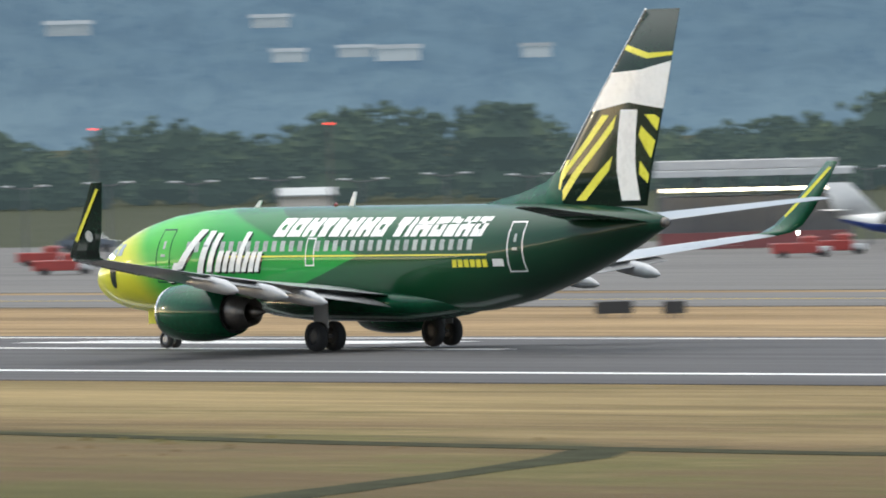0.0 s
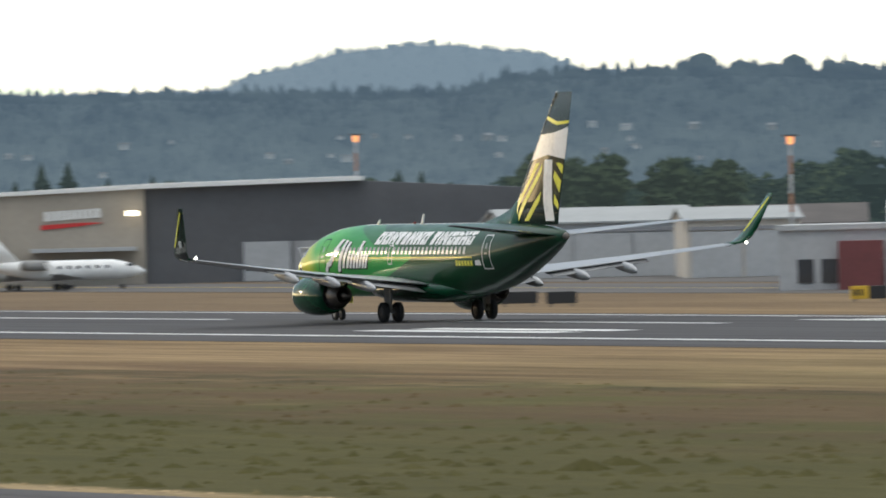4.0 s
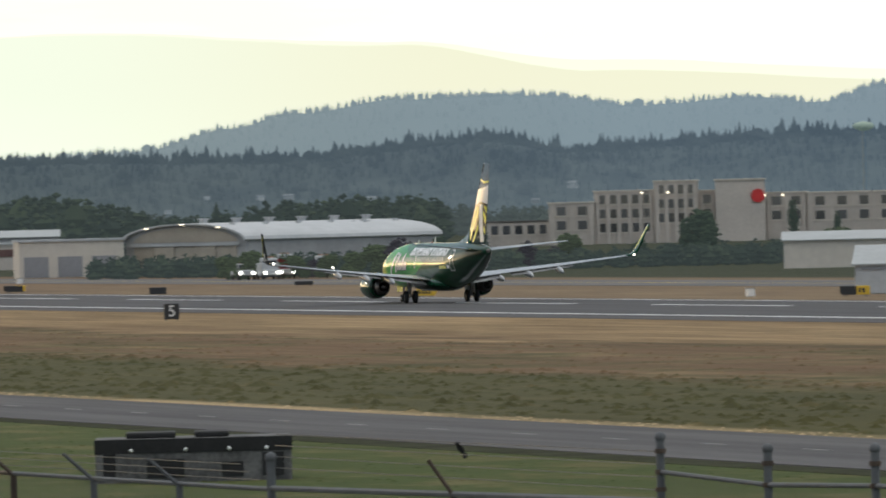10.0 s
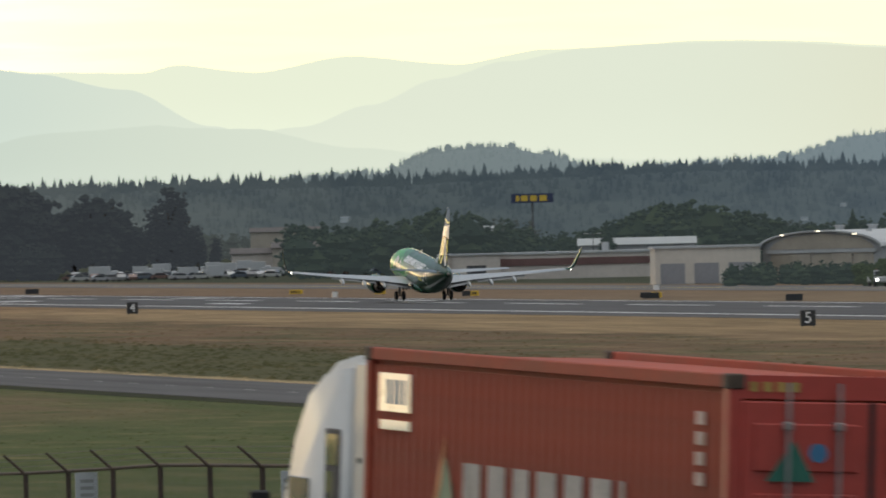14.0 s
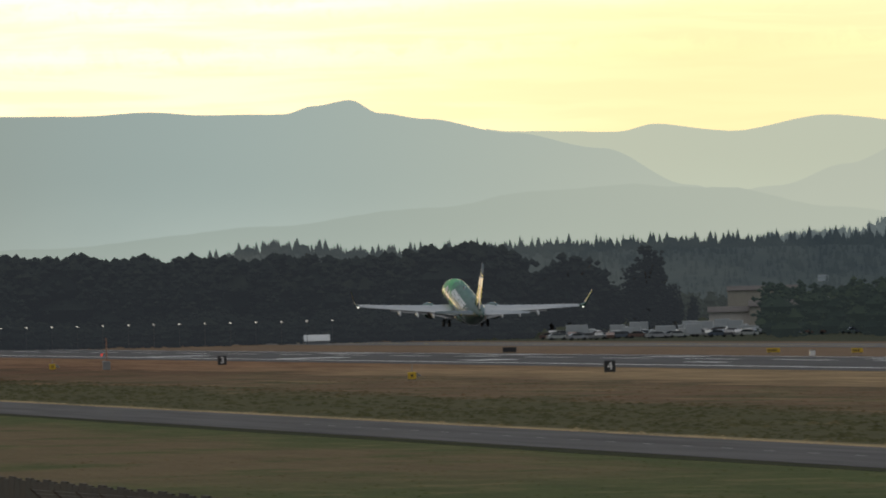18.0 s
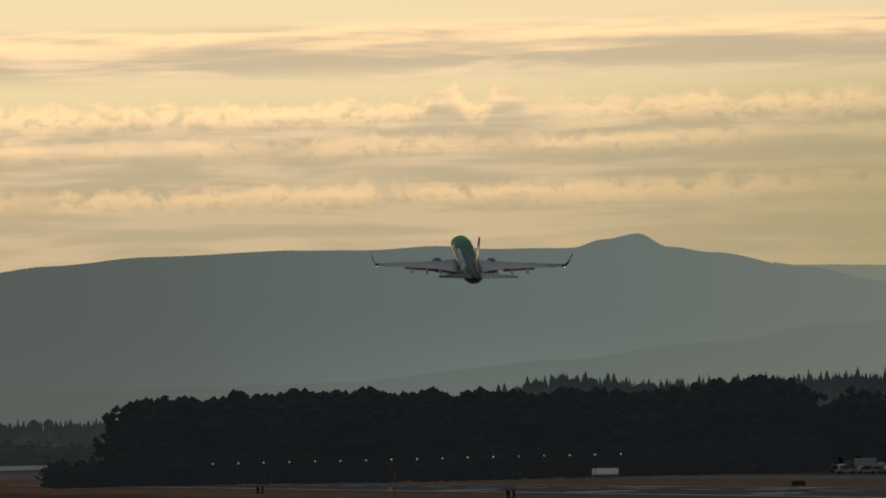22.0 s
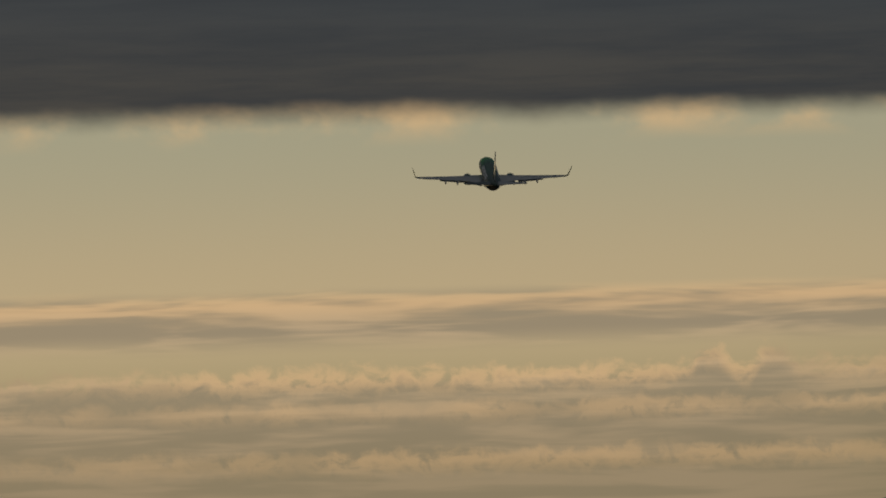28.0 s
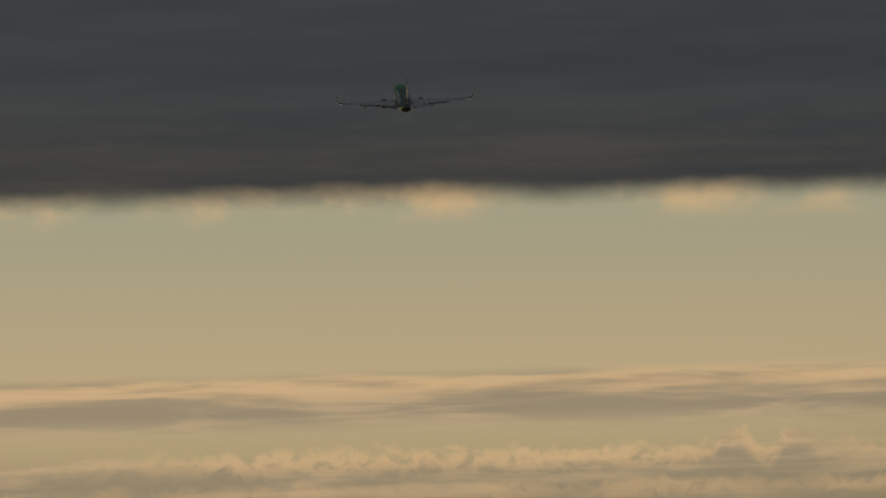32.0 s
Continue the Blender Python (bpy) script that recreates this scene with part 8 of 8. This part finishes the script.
    bmesh.ops.create_cone(bm, segments=20, radius1=0.08, radius2=0.08, depth=0.006, cap_ends=True, matrix=pose(-0.083, 0.52 - 0.05, 3.42, 0, 90, 0))
    part("round_mark", bm, DECAL_BLUE, c, "round blue sticker")
    part("pale_sticker", boxes((-0.084, -0.078, 0.42, 0.94, 2.62, 2.78)), WHITE, c)
    for y, z, w in ((-0.42, 3.38, 0.30), (-0.83, 3.38, 0.36), (-1.04, 3.38, 0.05), (-0.80, 3.22, 0.22), (-0.42, 2.85, 0.40), (-0.83, 2.85, 0.30), (-0.36, 2.62, 0.2), (-0.83, 2.62, 0.3), (-0.42, 2.42, 0.3), (-0.83, 2.42, 0.3), (-0.42, 2.22, 0.3), (-0.83, 2.22, 0.25)):
        part("code_bar", boxes((-0.084, -0.079, y - w / 2, y + w / 2, z, z + 0.085)), PALE_MARK, c, "faded white code bar")
    bm = bmesh.new()
    prism(bm, [(0.58, 2.42), (0.80, 2.42), (0.69, 2.6)], 0.006, "x", -0.084)
    part("warning_mark", bm, PAINT_YELLOW, c, "yellow warning triangle")
    # marks on the side: white tall blocks, a green and orange tree shape, small panel
    y = W - 0.014
    xs = 8.6
    for w in (0.70, 0.70, 0.64, 0.76, 0.70, 0.76, 0.24):
        part("title_block", boxes((xs - w + 0.12, xs, y, y + 0.012, 2.32, 3.07)), WORN_WHITE, c, "tall white title block")
        xs -= w + 0.17
    bm = bmesh.new()
    prism(bm, [(8.75, 2.3), (9.75, 2.3), (9.5, 2.7), (9.28, 3.1), (9.05, 2.85)], 0.006, "y", y)
    part("side_mark", bm, DECAL_GREEN, c, "dark green tapering mark")
    bm = bmesh.new()
    prism(bm, [(9.8, 2.3), (9.95, 2.3), (9.6, 2.8), (9.28, 3.3), (9.32, 3.1), (9.55, 2.7)], 0.006, "y", y + 0.001)
    part("side_flame", bm, DECAL_ORANGE, c, "orange edge of the mark")
    sp = part("side_panel", boxes((10.6, 11.75, y, y + 0.012, 3.47, 3.83)), WHITE, c, "white panel with dark strokes")
    for x0, x1 in ((10.75, 10.85), (10.95, 11.05), (11.1, 11.2), (11.3, 11.45)):
        part("panel_stroke", boxes((x0, x1, y + 0.012, y + 0.016, 3.54, 3.77)), DECAL_BLUE, sp)
    part("side_caption", boxes((10.6, 11.7, y, y + 0.012, 3.30, 3.39)), WHITE, c)
    for k in range(4):
        part("side_code", boxes((0.75, 1.0, y, y + 0.012, 3.62 - k * 0.17, 3.73 - k * 0.17)), PALE_MARK, c, "faded white code bar")
    # trailer
    part("trailer_beam", boxes((0.2, L + 1.2, -0.55, 0.55, 0.85, 1.20), bevel=0.02), ROOF_DARK, t)
    part("bumper", boxes((-0.05, 0.12, -1.15, 1.15, 0.5, 0.68)), GALV, t)
    for x in (1.2, 2.5, 12.2, 13.4, 17.2):
        for s in (-1, 1):
            w = part("wheel", tubes(((x, s * 0.98 - 0.22, 0.52), (x, s * 0.98 + 0.22, 0.52), 0.52), n=20), RUBBER, t)
            part("hub", tubes(((x, s * 0.98 - 0.24, 0.52), (x, s * 0.98 + 0.24, 0.52), 0.24), n=12), ALU, w)
    for s in (-1, 1):
        part("tail_lamp", boxes((-0.08, -0.05, s * 0.9 - 0.15, s * 0.9 + 0.15, 0.72, 0.85)), RED, t)
    # tractor: sleeper cab with a rounded fairing
    bm = bmesh.new()
    x0 = L + 0.62
    prof = [(x0, 1.0), (x0 + 4.4, 1.0), (x0 + 4.5, 1.9), (x0 + 3.3, 2.15), (x0 + 2.75, 2.7), (x0 + 2.45, 3.2), (x0 + 1.9, 3.65), (x0 + 1.2, 3.88), (x0 + 0.4, 3.96), (x0, 3.96)]
    prism(bm, prof, 2.36, "y", -1.18)
    bmesh.ops.bevel(bm, geom=[e for e in bm.edges if abs(e.verts[0].co.y - e.verts[1].co.y) < 0.01], offset=0.12, segments=3, affect="EDGES")
    cab = part("cab", bm, BOX_GREY, t, "white sleeper cab with a rounded roof fairing", smooth=True)
    for s in (-1, 1):
        part("fairing_fin", boxes((x0 - 0.42, x0 + 0.02, s * 1.15 - 0.03, s * 1.15 + 0.03, 0.9, 3.9), bevel=0.02), BOX_GREY, cab)
        for z in (2.95, 2.50, 2.05):
            part("fairing_bolt", boxes((x0 - 0.25, x0 - 0.2, s * 1.19 - 0.01, s * 1.19 + 0.01, z, z + 0.05)), BLACK, cab)
        fr = part("sleeper_window_frame", boxes((x0 + 0.52, x0 + 1.08, s * 1.185 - 0.012, s * 1.185 + 0.012, 2.42, 3.25), bevel=0.01), ROOF_DARK, cab)
        part("sleeper_window", boxes((x0 + 0.57, x0 + 1.03, s * 1.20 - 0.006, s * 1.20 + 0.006, 2.9, 3.2)), PANE_BRIGHT, fr)
        part("sleeper_window", boxes((x0 + 0.75, x0 + 1.03, s * 1.20 - 0.006, s * 1.20 + 0.006, 2.47, 2.84)), PANE_BRIGHT, fr)
        part("side_window", boxes((x0 + 1.75, x0 + 2.55, s * 1.185 - 0.01, s * 1.185 + 0.01, 2.1, 2.75), bevel=0.01), PANE, cab)
        part("mirror", boxes((x0 + 2.4, x0 + 2.5, s * 1.5 - 0.1, s * 1.5 + 0.1, 1.9, 2.6), bevel=0.02), BLACK, cab)
        part("exhaust_stack", tubes(((x0 + 0.3, s * 1.05, 0.9), (x0 + 0.3, s * 1.05, 2.0), 0.09), n=12), ALU, cab)
        part("fuel_tank", tubes(((x0 + 0.6, s * 1.0, 0.75), (x0 + 2.0, s * 1.0, 0.75), 0.32), n=16), ALU, cab)
    return t


PANE_BRIGHT = surface("glossy_window", (0.75, 0.70, 0.58), 0.03, 0.9, 0.05, 0.5, coat=1.0)
fence()
dark_boards()
bunker()
bird()
lorry_ob = lorry()


# ---- grass ----
def grass(name, zones, label, seed, mat):
    """Low uneven hummocks of grass, joined; zones: x0, x1, y0, y1, count, height."""
    rng = random.Random(seed)
    verts, faces = [], []
    for x0, x1, y0, y1, count, tall in zones:
        for _ in range(count):
            x, y = rng.uniform(x0, x1), rng.uniform(y0, y1)
            k = noise.noise((x * 0.03, y * 0.09, seed)) * 0.5 + 0.5
            h = tall * rng.uniform(0.4, 1.1) * (0.4 + k)
            r = rng.uniform(1.1, 3.2) * h + 0.1
            b, a0 = len(verts), rng.uniform(0, 6.283)
            for j in range(6):
                q = r * rng.uniform(0.7, 1.3)
                verts.append((x + q * math.cos(a0 + j * 1.047), y + q * math.sin(a0 + j * 1.047), -0.02))
            verts.append((x + rng.uniform(-0.3, 0.3) * r, y, h))
            faces += [(b + j, b + (j + 1) % 6, b + 6) for j in range(6)]
    me = bpy.data.meshes.new(name)
    me.from_pydata(verts, [], faces)
    tagged(part_of(name, me, mat), label, "grass", kind="stuff")


TUFTS = surface("straw_tufts", (0.30, 0.22, 0.12), 0.95, 0, 0.3, 0.5, random_by="island")
grass("grass_edge", [(-1000, -160, 110.9, 112.8, 2200, 0.05)], "dry straw tufts along the perimeter road", 81, TUFTS)
grass("grass_tall", [(-760, -230, 112.6, 146.0, 3200, 0.16), (-760, -250, 113.0, 130.0, 300, 0.27), (-1300, -760, 112.6, 146.0, 1800, 0.2)], "tall uneven green grass beside the perimeter road", 82, TURF)
grass("grass_brown", [(-1100, -200, 148.0, 176.0, 1500, 0.10)], "short brown and straw-coloured grass", 83, TURF)
grass("grass_near", [(-560, -180, 58.0, 97.0, 1800, 0.05)], "rough green grass between the fence and the road", 84, TURF)


# ---- what moves ----
FLIGHT = [  # seconds, metres along the runway, metres across, height, heading, pitch, bank
    (0, 286.3, 243.0, 0.00, 0.00, 0.00, 0.00),
    (1, 335.6, 243.0, 0.00, 0.00, 0.00, 0.00),
    (2, 387.0, 243.0, 0.00, 0.00, 0.00, 0.00),
    (2.5, 413.5, 243.0, 0.00, 0.00, 0.00, 0.00),
    (4.5, 524.4, 243.0, 0.00, 0.00, 0.00, 0.00),
    (5, 553.4, 243.0, 0.00, 0.00, 0.00, 0.00),
    (6, 613.2, 243.0, 0.00, 0.00, 0.00, 0.00),
    (7, 674.8, 243.0, 0.00, 0.00, 0.00, 0.00),
    (8, 739.0, 243.0, 0.00, 0.00, 0.00, 0.00),
    (9, 803.9, 243.0, 0.00, 0.00, 0.00, 0.00),
    (10, 870.5, 243.0, 0.00, 0.00, 0.00, 0.00),
    (11, 938.7, 243.0, 0.00, 0.00, 0.00, 0.00),
    (12, 1010.5, 243.0, 0.00, 0.00, 0.00, 0.00),
    (13, 1085.5, 243.8, 0.00, -0.40, 2.20, 0.30),
    (13.5, 1124.0, 244.4, 0.05, -0.80, 3.60, 0.50),
    (14, 1165.1, 245.1, 0.19, -1.61, 5.50, 0.69),
    (14.5, 1202.7, 245.0, 0.41, -1.63, 6.29, 0.72),
    (15, 1240.4, 244.8, 0.54, -1.54, 6.98, 0.69),
    (15.5, 1278.1, 244.7, 0.57, -1.42, 7.76, 0.54),
    (17.5, 1430.2, 243.5, 2.86, -1.52, 9.80, 0.91),
    (18, 1468.4, 243.3, 4.34, -1.41, 10.90, 1.16),
    (18.5, 1506.6, 243.1, 6.30, -1.31, 12.60, 1.28),
    (19, 1544.9, 242.9, 8.78, -1.29, 14.20, 1.29),
    (19.5, 1583.2, 242.7, 11.80, -1.33, 14.90, 0.98),
    (20, 1621.5, 242.6, 15.54, -1.38, 15.30, 0.86),
    (20.5, 1659.8, 242.6, 19.95, -1.43, 15.85, 0.58),
    (21, 1698.1, 242.7, 24.97, -1.49, 16.30, 0.62),
    (21.5, 1736.4, 242.9, 30.54, -1.58, 16.58, 1.04),
    (22, 1774.8, 243.2, 36.65, -1.74, 16.64, 1.60),
    (23, 1851.6, 244.3, 50.20, -2.21, 16.51, 1.42),
    (24, 1929.3, 245.7, 64.75, -2.58, 16.18, 1.38),
    (25, 2008.0, 247.4, 79.60, -2.97, 15.84, 1.21),
    (25.5, 2047.4, 248.6, 87.15, -3.13, 15.74, 1.21),
    (27.5, 2209.1, 253.4, 116.86, -2.83, 15.73, 0.60),
    (28, 2250.3, 254.9, 124.36, -2.66, 15.84, 0.43),
    (29, 2333.3, 257.6, 139.57, -2.41, 16.05, -0.33),
    (30, 2417.1, 260.6, 154.15, -2.04, 16.25, -0.62),
    (31, 2501.4, 263.2, 168.80, -1.92, 16.26, -0.74),
    (32, 2586.0, 265.6, 183.41, -2.03, 16.25, -1.46),
]
def motions():
    walk(airliner_ob, [(t, pose(-s, y, z + 0.04, b, -p, 180 + h)) for t, s, y, z, h, p, b in FLIGHT])
    for leg, x, y, z in ((gear_legs[0], 0, 2.86, 2.1), (gear_legs[1], 0, -2.86, 2.1), (gear_legs[2], 12.6, 0, 1.75)):
        if y:
            k = 1 if y > 0 else -1
            rows = [(t, pose(x, y, z, k * a, 0, 0)) for t, a in ((0, 0), (18.8, 0), (19.8, -25), (20.8, -65), (21.4, -86), (32, -86))]
        else:
            rows = [(t, pose(x, y, z, 0, a, 0)) for t, a in ((0, 0), (18.8, 0), (19.8, -25), (20.8, -65), (21.4, -95), (32, -95))]
        walk(leg, rows)
    # the lorry runs past along the levee road
    drive = ((0, -270, 21.6, 0, 2.86), (10, -21, 21.5, 0.2, 2.86), (13, 54.5, 21.1, 1.5, 2.93), (14.0, 80.2, 20.62, 2.6, 3.25), (14.4, 90.4, 20.3, 2.95, 3.38), (15.0, 105.3, 19.63, 3.5, 3.57), (15.5, 117.5, 18.93, 3.7, 3.73), (16.2, 134.8, 17.9, 2.6, 3.86), (18, 179, 17.2, 0.3, 3.86), (32, 525, 17.2, 0, 3.86))
    walk(lorry_ob, [(t, pose(-s - 0.8, y, z, 2.6, -0.77, 180 + a)) for t, s, y, a, z in drive])



motions()
